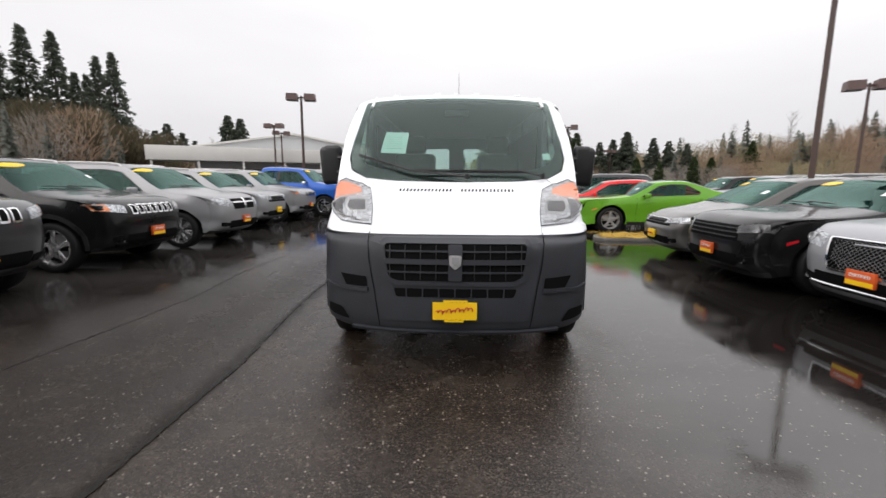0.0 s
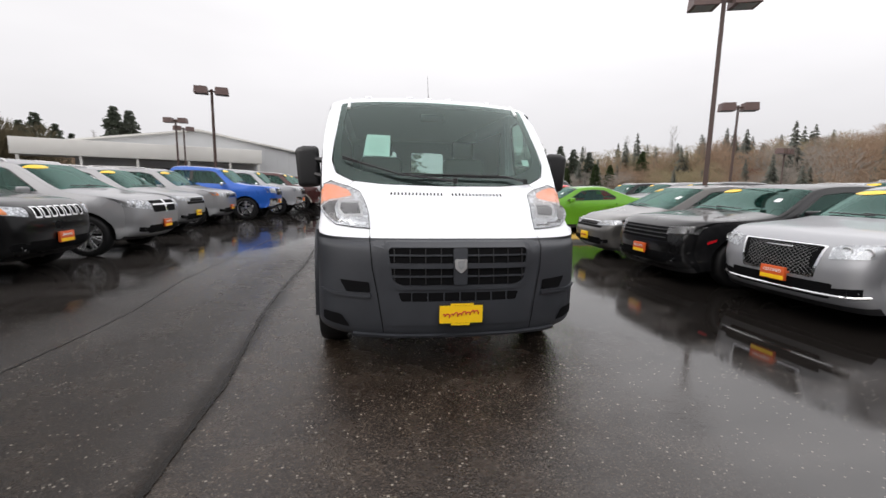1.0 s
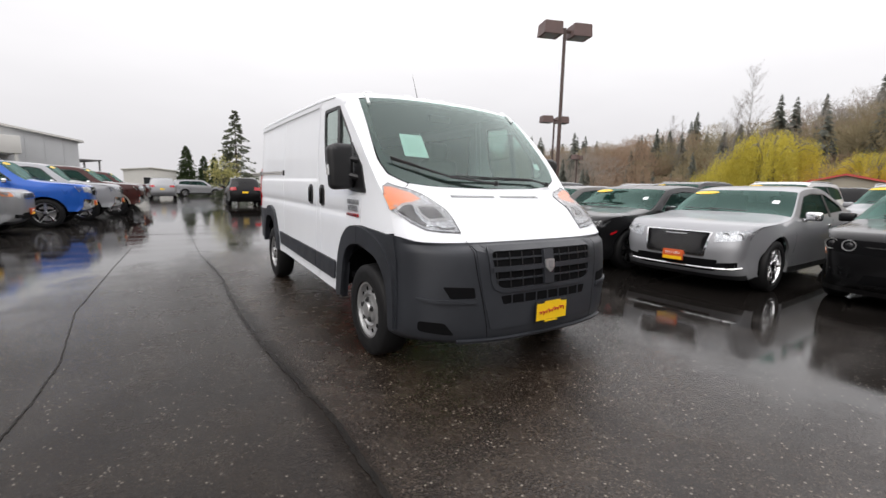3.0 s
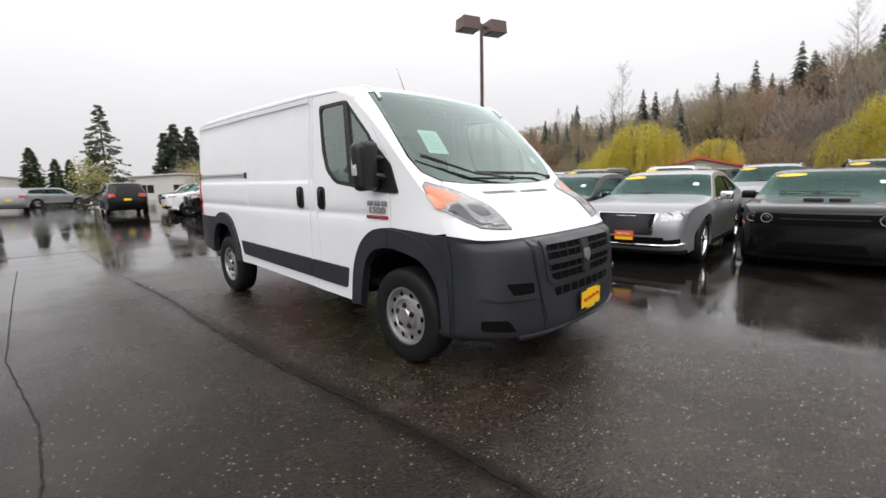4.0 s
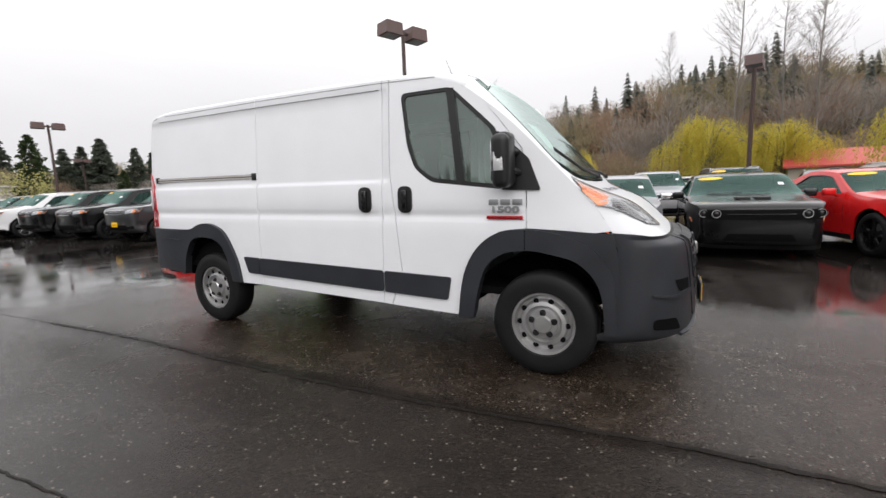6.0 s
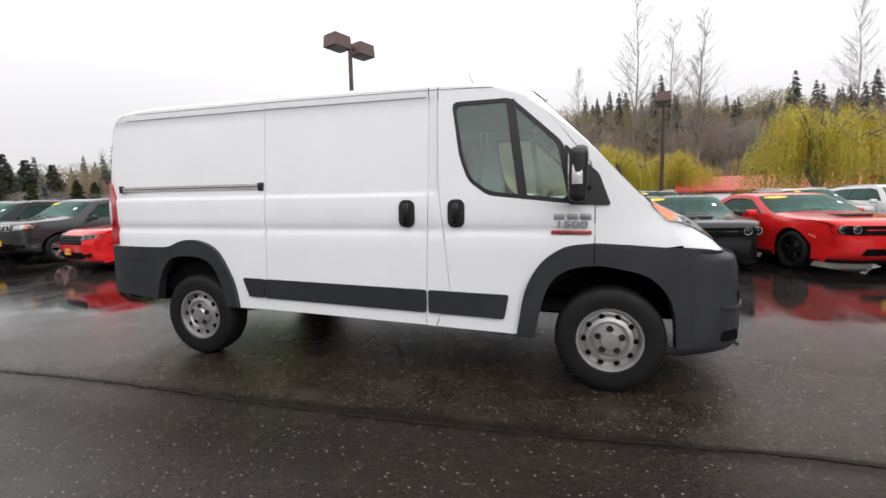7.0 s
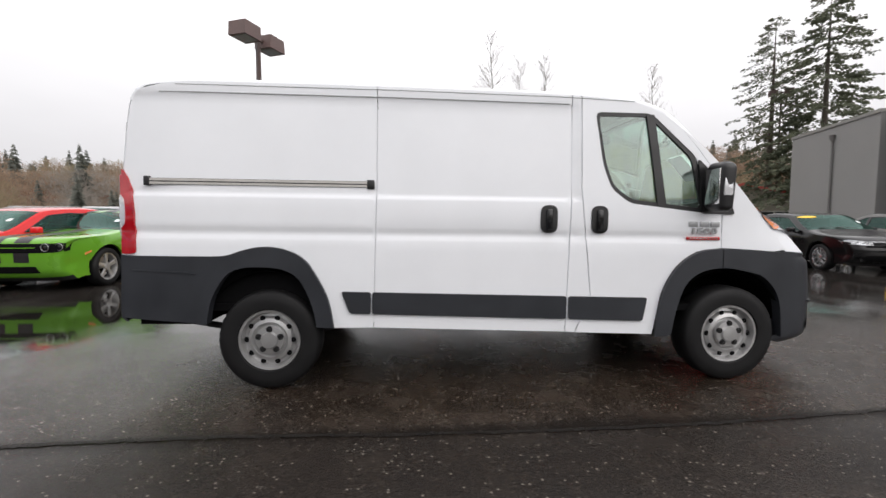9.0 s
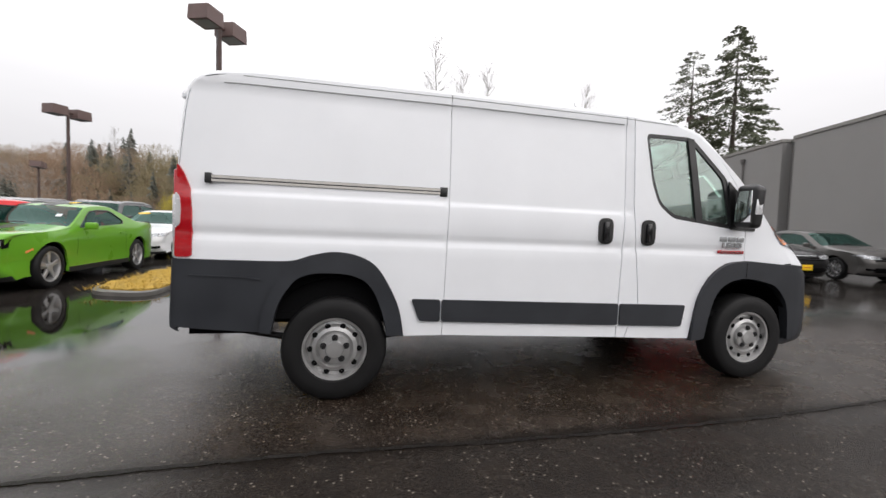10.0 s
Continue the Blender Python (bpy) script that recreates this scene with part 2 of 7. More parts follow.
def tube(path, radius, seg=8, cap=True):
    """A round bar along a path; radius: one number or one a point."""
    P = [Vector(p) for p in path]
    R = radius if isinstance(radius, (list, tuple)) else [radius] * len(P)
    V, F = [], []
    up = Vector((0, 0, 1))
    for i, p in enumerate(P):
        d = (P[min(i + 1, len(P) - 1)] - P[max(i - 1, 0)]).normalized()
        a = d.cross(up if abs(d.z) < 0.9 else Vector((1, 0, 0))).normalized()
        b = d.cross(a)
        for k in range(seg):
            t = 2 * math.pi * k / seg
            V.append(p + R[i] * (math.cos(t) * a + math.sin(t) * b))
    for i in range(len(P) - 1):
        for k in range(seg):
            a, b = i * seg + k, i * seg + (k + 1) % seg
            F.append((a, a + seg, b + seg, b))
    if cap:
        F.append(tuple(range(seg)))
        F.append(tuple(reversed(range((len(P) - 1) * seg, len(P) * seg))))
    return V, F


def inside(pts, poly):
    """Which of pts (n x 2) lie in the polygon."""
    pts, poly = np.asarray(pts, float), np.asarray(poly, float)
    x, y = pts[:, 0], pts[:, 1]
    hit = np.zeros(len(pts), bool)
    for (x0, y0), (x1, y1) in zip(poly, np.roll(poly, -1, 0)):
        if y0 != y1:
            hit ^= ((y0 > y) != (y1 > y)) & (x < (x1 - x0) * (y - y0) / (y1 - y0) + x0)
    return hit


def densify(poly, step):
    out = []
    for a, b in zip(poly, list(poly[1:]) + [poly[0]]):
        k = max(1, int(math.ceil(math.dist(a, b) / step)))
        out += [(a[0] + (b[0] - a[0]) * i / k, a[1] + (b[1] - a[1]) * i / k) for i in range(k)]
    return out


def rounded(poly, r, n=4):
    """A polygon with its corners rounded."""
    out = []
    m = len(poly)
    for i, p in enumerate(poly):
        p, a, b = Vector(p), Vector(poly[i - 1]), Vector(poly[(i + 1) % m])
        k = min(r, (a - p).length * 0.45, (b - p).length * 0.45)
        s, e = p + (a - p).normalized() * k, p + (b - p).normalized() * k
        for j in range(n + 1):
            t = j / n
            q = (1 - t) ** 2 * s + 2 * t * (1 - t) * p + t * t * e
            out.append((q.x, q.y))
    return out


def patch(outline, S, off=0.0, step=0.08, holes=(), thick=0.0, centre=(0, 2.5, 0.8), stepb=None, rows=()):
    """A piece of the surface S(a, b), cut to an outline with holes, raised by off along the normal, with its edges turned in by thick."""
    loops = [densify(outline, stepb or step)] + [densify(h, stepb or step) for h in holes]
    pts, edges = [], []
    for lp in loops:
        k = len(pts)
        pts += lp
        edges += [(k + i, k + (i + 1) % len(lp)) for i in range(len(lp))]
    o = np.array(loops[0])
    lo, hi = o.min(0), o.max(0)
    gx, gy = np.arange(lo[0] + step / 2, hi[0], step), np.arange(lo[1] + step / 2, hi[1], step)
    if len(gx) and len(gy):
        g = np.array([(a, b) for a in gx for b in gy if all(abs(b - q) > 0.025 for q in rows)] + [(a, q) for a in gx for q in rows])
        keep = inside(g, loops[0])
        for h in loops[1:]:
            keep &= ~inside(g, h)
        g = g[keep]
        if len(g):
            bd = np.array(pts)
            d = np.min(np.hypot(g[:, None, 0] - bd[None, :, 0], g[:, None, 1] - bd[None, :, 1]), 1)
            pts += [tuple(p) for p in g[d > (0.45 * step if not len(rows) else 0.012)]]
    vs, _, fs, *_ = geometry.delaunay_2d_cdt([Vector(p) for p in pts], edges, [], 0, 1e-6)
    fs = [f for f in fs if len(f) == 3]
    arr = np.array([(v.x, v.y) for v in vs])
    c = arr[np.array(fs)].mean(1)
    ok = inside(c, loops[0])
    for h in loops[1:]:
        ok &= ~inside(c, h)
    tri = arr[np.array(fs)]
    e1, e2 = tri[:, 1] - tri[:, 0], tri[:, 2] - tri[:, 0]
    ok &= np.abs(e1[:, 0] * e2[:, 1] - e1[:, 1] * e2[:, 0]) > 4e-6
    fs = [f for f, k in zip(fs, ok) if k]
    mid, e = Vector(centre), 0.004
    V, N = [], []
    for a, b in arr.tolist():
        p = Vector(S(a, b))
        n = (Vector(S(a + e, b)) - Vector(S(a - e, b))).cross(Vector(S(a, b + e)) - Vector(S(a, b - e)))
        n = n.normalized() if n.length > 1e-9 else (p - mid).normalized()
        if n.dot(p - mid) < 0:
            n = -n
        V.append(p + off * n)
        N.append(n)
    F = []
    for f in fs:
        a, b, d = (V[i] for i in f)
        F.append(tuple(f) if (b - a).cross(d - a).dot(N[f[0]]) >= 0 else tuple(reversed(f)))
    if thick:
        count = {}
        for f in F:
            for i in range(3):
                k = (f[i], f[(i + 1) % 3])
                count[k] = 1
        rim = [k for k in count if (k[1], k[0]) not in count]
        inner = {}
        for a, b in rim:
            for i in (a, b):
                if i not in inner:
                    inner[i] = len(V)
                    V.append(V[i] - thick * N[i])
        F += [(b, a, inner[a], inner[b]) for a, b in rim]
    return V, F


def text(body, size, m, material, parent, depth=0.002, name="lettering", bold=0.0):
    cu = bpy.data.curves.new(name, "FONT")
    cu.body, cu.size, cu.extrude, cu.align_x, cu.align_y, cu.offset = body, size, depth, "CENTER", "CENTER", bold
    tmp = bpy.data.objects.new(name, cu)
    scene.collection.objects.link(tmp)
    me = bpy.data.meshes.new_from_object(tmp.evaluated_get(bpy.context.evaluated_depsgraph_get()))
    bpy.data.objects.remove(tmp)
    me.materials.clear()
    me.materials.append(material)
    ob = new(name, me)
    ob.parent, ob.matrix_basis = parent, m
    return ob


def curve_through(pts, per=6):
    """Catmull-Rom through 2D points."""
    out = []
    for i in range(len(pts) - 1):
        p0, p1, p2, p3 = (Vector(pts[max(0, min(len(pts) - 1, k))]) for k in (i - 1, i, i + 1, i + 2))
        for j in range(per):
            t = j / per
            q = 0.5 * (2 * p1 + (p2 - p0) * t + (2 * p0 - 5 * p1 + 4 * p2 - p3) * t * t + (3 * p1 - p0 - 3 * p2 + p3) * t ** 3)
            out.append((q.x, q.y))
    out.append(tuple(pts[-1]))
    return out


def smooth01(x, a, b):
    t = min(1.0, max(0.0, (x - a) / (b - a)))
    return t * t * (3 - 2 * t)


class Shell:
    """The skin of a vehicle: a ribbon that runs over nose, hood, screen, roof and tail, and two sides. Front at y = 0, nose towards -y."""

    def __init__(self, edge, mid, sx, n):
        self.edge, self.mid, self.sx, self.n = [Vector(p) for p in edge], [Vector(p) for p in mid], sx, n
        self.centre = (0, mid[-1][0] / 2, 0.8)

    def at(self, pts, u):
        u = float(u)
        i = max(0, min(len(pts) - 2, int(u)))
        t = min(1.0, max(0.0, u - i))
        p0, p1, p2, p3 = pts[max(i - 1, 0)], pts[i], pts[i + 1], pts[min(i + 2, len(pts) - 1)]
        m1, m2 = (p2 - p0) * 0.5, (p3 - p1) * 0.5
        # gentle tangents keep the creases at cowl and roof
        k1, k2 = min(1, (p2 - p1).length / max(1e-6, m1.length)), min(1, (p2 - p1).length / max(1e-6, m2.length))
        m1, m2 = m1 * k1 * 0.8, m2 * k2 * 0.8
        t2, t3 = t * t, t * t * t
        return (2 * t3 - 3 * t2 + 1) * p1 + (t3 - 2 * t2 + t) * m1 + (-2 * t3 + 3 * t2) * p2 + (t3 - t2) * m2

    def power(self, u):
        u = float(u)
        i = max(0, min(len(self.n) - 2, int(u)))
        t = min(1.0, max(0.0, u - i))
        return self.n[i] * (1 - t) + self.n[i + 1] * t

    def ribbon(self, x, u):
        """Point of the ribbon at x metres from the middle."""
        e, c = self.at(self.edge, u), self.at(self.mid, u)
        xe = self.sx(e.x, e.y)
        v = max(-1.0, min(1.0, float(x) / xe))
        k = self.power(u)
        f = max(0.0, 1 - abs(v) ** k) ** (1 / k)
        q = e + (c - e) * f
        return (v * xe, q.x, q.y)

    def ribbon_w(self, w, u):
        """The same by w in -1..1, dense towards the edges."""
        e = self.at(self.edge, u)
        return self.ribbon(math.sin(w * math.pi / 2) * self.sx(e.x, e.y), u)

    def side(self, y, z):
        return (-self.sx(y, z), y, z)

    def rim(self, y0, y1, step=0.05):
        """Points of the ribbon's edge from y0 to y1 in its upper run, as (y, z)."""
        us = np.linspace(3.0, len(self.edge) - 4.6, 1500)
        pts = np.array([tuple(self.at(self.edge, u)) for u in us])
        top = np.maximum.accumulate(pts[:, 0])
        ys = np.linspace(y0, y1, max(2, int(abs(y1 - y0) / step) + 1))
        return [(float(y), float(np.interp(y, top, pts[:, 1]))) for y in ys]

    def rim_u(self, u0, u1, k=20):
        return [(p.x, p.y) for p in (self.at(self.edge, u) for u in np.linspace(u0, u1, k))]

    def w_outline(self, u0, u1, w0=-1.0, w1=1.0):
        return [(w0, u0), (w1, u0), (w1, u1), (w0, u1)]


def sweep(shell, us, w0=-1.0, w1=1.0, nw=28, off=0.0):
    """A whole band of the ribbon as a regular grid."""
    V, F = [], []
    ws = np.linspace(w0, w1, nw + 1)
    for u in us:
        for w in ws:
            V.append(Vector(shell.ribbon_w(w, u)) - Vector((0, off, 0)))
    k = nw + 1
    for i in range(len(us) - 1):
        for j in range(nw):
            a = i * k + j
            F.append((a, a + 1, a + 1 + k, a + k))
    return V, F


def wheel(parent, x, y, r, width, rimr, style, rim_mat, face=-1, name="wheel"):
    """Tyre and rim. face: -1 shows its face towards -x."""
    place = Matrix.Translation((x, y, r)) @ (Matrix.Identity(4) if face < 0 else Matrix.Rotation(math.pi, 4, "Z"))
    w = width / 2
    prof = [(-w * 0.72, rimr), (-w * 0.95, rimr + 0.012), (-w * 1.0, rimr + (r - rimr) * 0.45), (-w * 0.93, r - 0.025), (-w * 0.80, r - 0.006), (-w * 0.3, r), (w * 0.3, r), (w * 0.8, r - 0.006), (w * 0.93, r - 0.025), (w, rimr + (r - rimr) * 0.45), (w * 0.72, rimr)]
    seg = 88 if style == "steel" else 56
    tyre = lathe(prof, seg)
    # tread: every other facet of the outer bands is cut back
    tv, tf = tyre
    tv = [(v[0], v[1] * q, v[2] * q) for i, v in enumerate(tv) for q in [0.985 if (i % seg) % 2 and i // seg in (4, 7) else 1.0]]
    tyre = (tv, tf)
    hub = part(name, tyre, M_TYRE, parent)
    hub.matrix_basis = place
    f = -w * 0.72
    lip = lathe([(f + 0.10, rimr - 0.03), (f + 0.02, rimr - 0.022), (f - 0.012, rimr - 0.012), (f - 0.014, rimr + 0.004), (f, rimr + 0.006)], 40)
    barrel = lathe([(f + 0.02, rimr - 0.02), (w * 0.7, rimr - 0.02), (w * 0.7, 0.02)], 32)
    if style == "steel":
        disc = [(f + 0.035, rimr - 0.02), (f + 0.03, rimr - 0.045), (f + 0.005, rimr * 0.72), (f - 0.002, rimr * 0.60), (f + 0.02, rimr * 0.52), (f + 0.02, rimr * 0.47), (f - 0.012, rimr * 0.45), (f - 0.016, rimr * 0.30), (f - 0.03, rimr * 0.26), (f - 0.034, 0.001)]
        part("rim", join(lip, lathe(disc, 40)), rim_mat, hub)
        # vent holes: near-black discs paint in their shaded depth
        for k in range(10):
            a = 2 * math.pi * k / 10
            c = rimr * 0.765
            h = lathe([(f + 0.006, 0.0205), (f + 0.004, 0.0165), (f + 0.004, 0.0005)], 12)
            part("vent_hole", moved(h, Matrix.Translation((0, c * math.cos(a), c * math.sin(a)))), M_DARK, hub)
        for k in range(5):
            a = 2 * math.pi * (k + 0.25) / 5
            c = rimr * 0.37
            part("wheel_nut", moved(lathe([(f - 0.008, 0.024), (f - 0.019, 0.022), (f - 0.017, 0.014), (f - 0.03, 0.012), (f - 0.03, 0.0005)], 10), Matrix.Translation((0, c * math.cos(a), c * math.sin(a)))), M_BLACK, hub)
    else:
        n, twin = {"five": (5, 0.0), "ten": (10, 0.0), "split": (7, 0.13), "fork": (5, 0.2)}[style]
        geos = [lip]
        for k in range(n):
            for s in ((-1, 1) if twin else (0,)):
                a = 2 * math.pi * k / n
                wd = 0.034 if n == 5 and not twin else 0.017
                b = box(f + 0.0, f + 0.03, -wd, wd, 0.05, rimr - 0.008, 0.006, 1)
                b = ([Vector((v[0] + 0.03 * max(0, 0.5 - abs(v[2] - rimr * 0.55) / rimr), v[1] * (0.75 + 0.45 * v[2] / rimr), v[2])) for v in b[0]], b[1])
                geos.append(moved(b, Matrix.Rotation(a + s * twin, 4, "X")))
        geos.append(lathe([(f + 0.03, 0.075), (f - 0.005, 0.07), (f - 0.012, 0.035), (f - 0.012, 0.001)], 20))
        part("rim", join(*geos), rim_mat, hub)
        part("brake_disc", lathe([(w * 0.2, rimr * 0.72), (w * 0.15, rimr * 0.72), (w * 0.15, 0.01)], 24), M_STEEL, hub)
    part("barrel", barrel, M_BLACK if style != "steel" else M_STEEL, hub)
    return hub


# ---- the van ----
def van_sx(y, z):
    w = 1.02 - 0.004 * max(0, 1.0 - z) - 0.055 * max(0.0, (z - 1.25) / 0.9) ** 1.5
    w -= (0.040 + 0.060 * smooth01(z, 0.98, 1.30)) * max(0.0, (1.30 - y) / 0.85) ** 2 + 0.05 * max(0.0, (y - 4.9) / 0.46) ** 2.2
    w -= 0.013 * max(0.0, 1 - abs(z - 1.118) / 0.05) * smooth01(y, 1.0, 1.25)
    w -= 0.013 * smooth01(z, 1.365, 1.40) * smooth01(y, 2.16, 2.2) * (1 - smooth01(z, 2.05, 2.1))
    return w


VAN_EDGE = [(0.66, 0.34), (0.53, 0.39), (0.475, 0.62), (0.49, 0.91), (0.52, 0.985), (0.52, 1.015), (0.62, 1.17), (0.80, 1.37), (1.17, 1.75), (1.52, 2.02), (1.80, 2.115), (2.20, 2.145), (3.40, 2.165), (4.90, 2.165), (5.20, 2.13), (5.30, 2.02), (5.35, 1.50), (5.36, 0.95), (5.365, 0.51), (5.33, 0.48)]
VAN_MID = [(0.30, 0.24), (0.025, 0.33), (0.02, 0.60), (0.062, 0.925), (0.165, 0.966), (0.19, 0.982), (0.42, 1.19), (0.76, 1.345), (1.12, 1.75), (1.48, 2.13), (1.72, 2.20), (2.20, 2.235), (3.40, 2.25), (4.90, 2.25), (5.25, 2.215), (5.36, 2.10), (5.40, 1.50), (5.42, 0.95), (5.44, 0.50), (5.39, 0.47)]
VAN_N = [2.6, 2.6, 2.6, 2.6, 2.9, 3.4, 3.5, 2.9, 2.6, 2.6, 2.4, 2.3, 2.3, 2.3, 2.4, 2.6, 3.4, 3.6, 3.6, 3.6]
VAN = Shell(VAN_EDGE, VAN_MID, van_sx, VAN_N)
VC = (0, 2.6, 0.9)
R_FRONT, R_REAR, TYRE_R = 0.948, 4.402, 0.362


def both(name, geo, mat, parent, label="", l2=None):
    """A part on the near flank and its twin on the other."""
    a = part(name, geo, mat, parent, label)
    b = part(name, mirrored(geo), mat, parent, l2 if l2 is not None else label)
    return a, b


def build_van(m):
    van = thing("cargo_van", "white low-roof cargo van with grey plastic bumpers, on wet asphalt", "van", m)
    S, W = VAN.side, VAN.ribbon_w
    X = VAN.ribbon
    # side skins, door by door, with open shut lines
    win = rounded([(2.045, 2.03), (1.62, 2.03), (1.27, 1.71), (1.20, 1.30), (1.78, 1.365), (1.92, 1.47), (1.985, 1.64)], 0.05)
    f_arch_out = [(1.562, 0.37), (1.515, 0.69), (1.41, 0.893), (1.255, 1.008), (1.063, 1.036), (0.84, 1.026), (0.62, 1.012)]
    f_arch_in = [(0.548, 0.36), (0.568, 0.58), (0.62, 0.72), (0.73, 0.825), (0.868, 0.866), (1.053, 0.892), (1.235, 0.855), (1.345, 0.755), (1.405, 0.58), (1.44, 0.39)]
    r_arch_out = [(4.79, 0.95), (4.68, 0.958), (4.55, 1.0), (4.402, 1.018), (4.25, 0.99), (4.133, 0.923), (4.04, 0.78), (3.972, 0.634), (3.935, 0.444)]
    r_arch_in = [(4.055, 0.45), (4.085, 0.60), (4.17, 0.785), (4.29, 0.862), (4.45, 0.878), (4.58, 0.868), (4.68, 0.815), (4.775, 0.66), (4.815, 0.472)]
    f_arch_out, f_arch_in, r_arch_out, r_arch_in = (curve_through(a, 4) for a in (f_arch_out, f_arch_in, r_arch_out, r_arch_in))
    quarter = [(3.657, 0.44), (3.935, 0.438)] + r_arch_out[::-1] + [(5.355, 0.95)] + VAN.rim_u(17, 14.2, 14) + VAN.rim(5.1, 3.637) + [(3.636, 1.5)]
    slider = [(2.246, 0.405), (3.652, 0.44), (3.63, 1.5)] + VAN.rim(3.632, 2.222) + [(2.222, 1.4)]
    bpost = [(2.17, 0.40), (2.238, 0.405), (2.214, 1.4)] + VAN.rim(2.214, 2.152) + [(2.148, 1.47), (2.06, 0.68)]
    door = [(1.57, 0.385), (2.160, 0.40), (2.052, 0.68), (2.140, 1.47)] + VAN.rim(2.144, 1.40) + [(1.28, 1.80), (1.10, 1.57), (1.066, 1.29), (1.062, 1.04), (1.255, 1.012), (1.41, 0.897), (1.515, 0.694)]
    fender = [(1.056, 1.04), (0.84, 1.03), (0.62, 1.015), (0.52, 1.03)] + VAN.rim(0.56, 1.40) + [(1.272, 1.795), (1.092, 1.57), (1.058, 1.29)]
    for nm, poly, holes, lab in (("quarter_panel", quarter, [], ""), ("sliding_door", slider, [], "white sliding door"), ("pillar", bpost, [], ""), ("front_door", door, [win], "white front door with black-framed window"), ("front_wing", fender, [], "")):
        both(nm, patch(poly, S, 0, 0.09, holes, 0.02, VC, 0.05, [1.065, 1.08, 1.1, 1.118, 1.135, 1.155, 1.17, 1.36, 1.372, 1.384, 1.398, 1.41, 2.05, 2.075, 2.1]), M_WHITE, van, lab)
    # dark lining behind the shut lines
    lining = [(1.0, 1.10), (1.30, 1.05), (1.50, 0.90), (1.58, 0.70), (1.62, 0.45), (3.88, 0.48), (3.92, 0.72), (4.05, 0.95), (4.2, 1.04), (4.4, 1.08), (4.7, 1.02), (5.25, 1.0), (5.2, 1.95), (2.3, 2.06), (2.13, 2.06), (2.06, 1.5), (1.95, 1.3), (1.1, 1.22)]
    both("door_lining", patch(lining, S, -0.012, 0.15, [], 0, VC), M_WHITE, van)
    # ribbon pieces
    us = lambda a, b, k: np.linspace(a, b, k)
    screen = [(-0.872, 7.27), (-0.74, 7.10), (-0.5, 7.025), (0, 7.0), (0.5, 7.025), (0.74, 7.10), (0.872, 7.27), (0.905, 7.5), (0.905, 7.7), (0.885, 8.3), (0.86, 8.93), (0.5, 8.97), (0, 9.0), (-0.5, 8.97), (-0.86, 8.93), (-0.885, 8.3), (-0.905, 7.7), (-0.905, 7.5)]
    part("hood", patch([(-0.60, 5.02), (0.60, 5.02), (0.615, 5.5), (0.64, 6.1), (0.69, 6.62), (0.79, 6.92), (0.73, 7.09), (0.50, 7.02), (0, 6.99), (-0.50, 7.02), (-0.73, 7.09), (-0.79, 6.92), (-0.69, 6.62), (-0.64, 6.1), (-0.615, 5.5)], W_x(X), 0.0, 0.08, [], 0.02, VC), M_WHITE, van, "white sloping hood with slotted vents")
    for s in (-1, 1):
        cor = [(s * 0.612, 5.02), (s * 1.0, 5.02), (s * 1.0, 6.0), (s * 1.0, 7.0), (s * 1.0, 9.3), (s * 0.87, 9.3), (s * 0.895, 8.3), (s * 0.925, 7.5), (s * 0.89, 7.26), (s * 0.755, 7.085), (s * 0.812, 6.92), (s * 0.71, 6.62), (s * 0.658, 6.1), (s * 0.63, 5.5)]
        part("screen_pillar", patch(cor, lambda a, u: W(math.copysign(2 / math.pi * math.asin(min(1, abs(a))), a), u), 0, 0.05, [], 0.015, VC), M_WHITE, van)
    part("roof", join(sweep(VAN, list(us(8.98, 12, 28)) + list(us(12, 14.9, 22))[1:], nw=40)), M_WHITE, van, "white roof with drip rails")
    rear_win = [rounded([(sx * 0.14, 15.35), (sx * 0.78, 15.35), (sx * 0.80, 15.95), (sx * 0.14, 15.95)], 0.06) for sx in (-1, 1)]
    part("rear_door", patch([(-0.9855, 14.85), (0.9855, 14.85), (0.9855, 17.0), (-0.9855, 17.0)], lambda a, u: W(2 / math.pi * math.asin(max(-1, min(1, a / 0.986))), u), 0, 0.09, [[(a, u) for a, u in h] for h in rear_win], 0.02, VC), M_WHITE, van)
    for h in rear_win:
        part("rear_window", patch(h, lambda a, u: W(2 / math.pi * math.asin(max(-1, min(1, a / 0.986))), u), -0.006, 0.12, [], 0, VC), M_LENS, van).visible_shadow = False
    # windscreen
    sc_in = [(-0.79, 7.42), (-0.66, 7.31), (-0.4, 7.245), (0, 7.23), (0.4, 7.245), (0.66, 7.31), (0.79, 7.42), (0.85, 7.62), (0.84, 8.3), (0.805, 8.82), (0.5, 8.88), (0, 8.90), (-0.5, 8.88), (-0.805, 8.82), (-0.84, 8.3), (-0.85, 7.62)]
    part("windscreen", patch(rounded(screen, 0.05, 3), W_x(X), 0.004, 0.10, [], 0, VC), M_CLEARG, van, "greenish windscreen with black border").visible_shadow = False
    part("windscreen_border", patch(rounded(screen, 0.05, 3), W_x(X), 0.0, 0.06, [rounded(sc_in, 0.08)], 0.02, VC, 0.05), M_GLOSSB, van)
    part("cowl", patch([(-0.73, 7.06), (0, 6.97), (0.73, 7.06), (0.86, 7.28), (0, 7.22), (-0.86, 7.28)], W_x(X), -0.012, 0.06, [], 0, VC), M_BLACK, van)
    # bumper and cladding
    part("front_bumper", sweep(VAN, list(us(0.0, 5.01, 34)), -1, 1, 48), M_CLAD, van, "dark grey textured plastic front bumper")
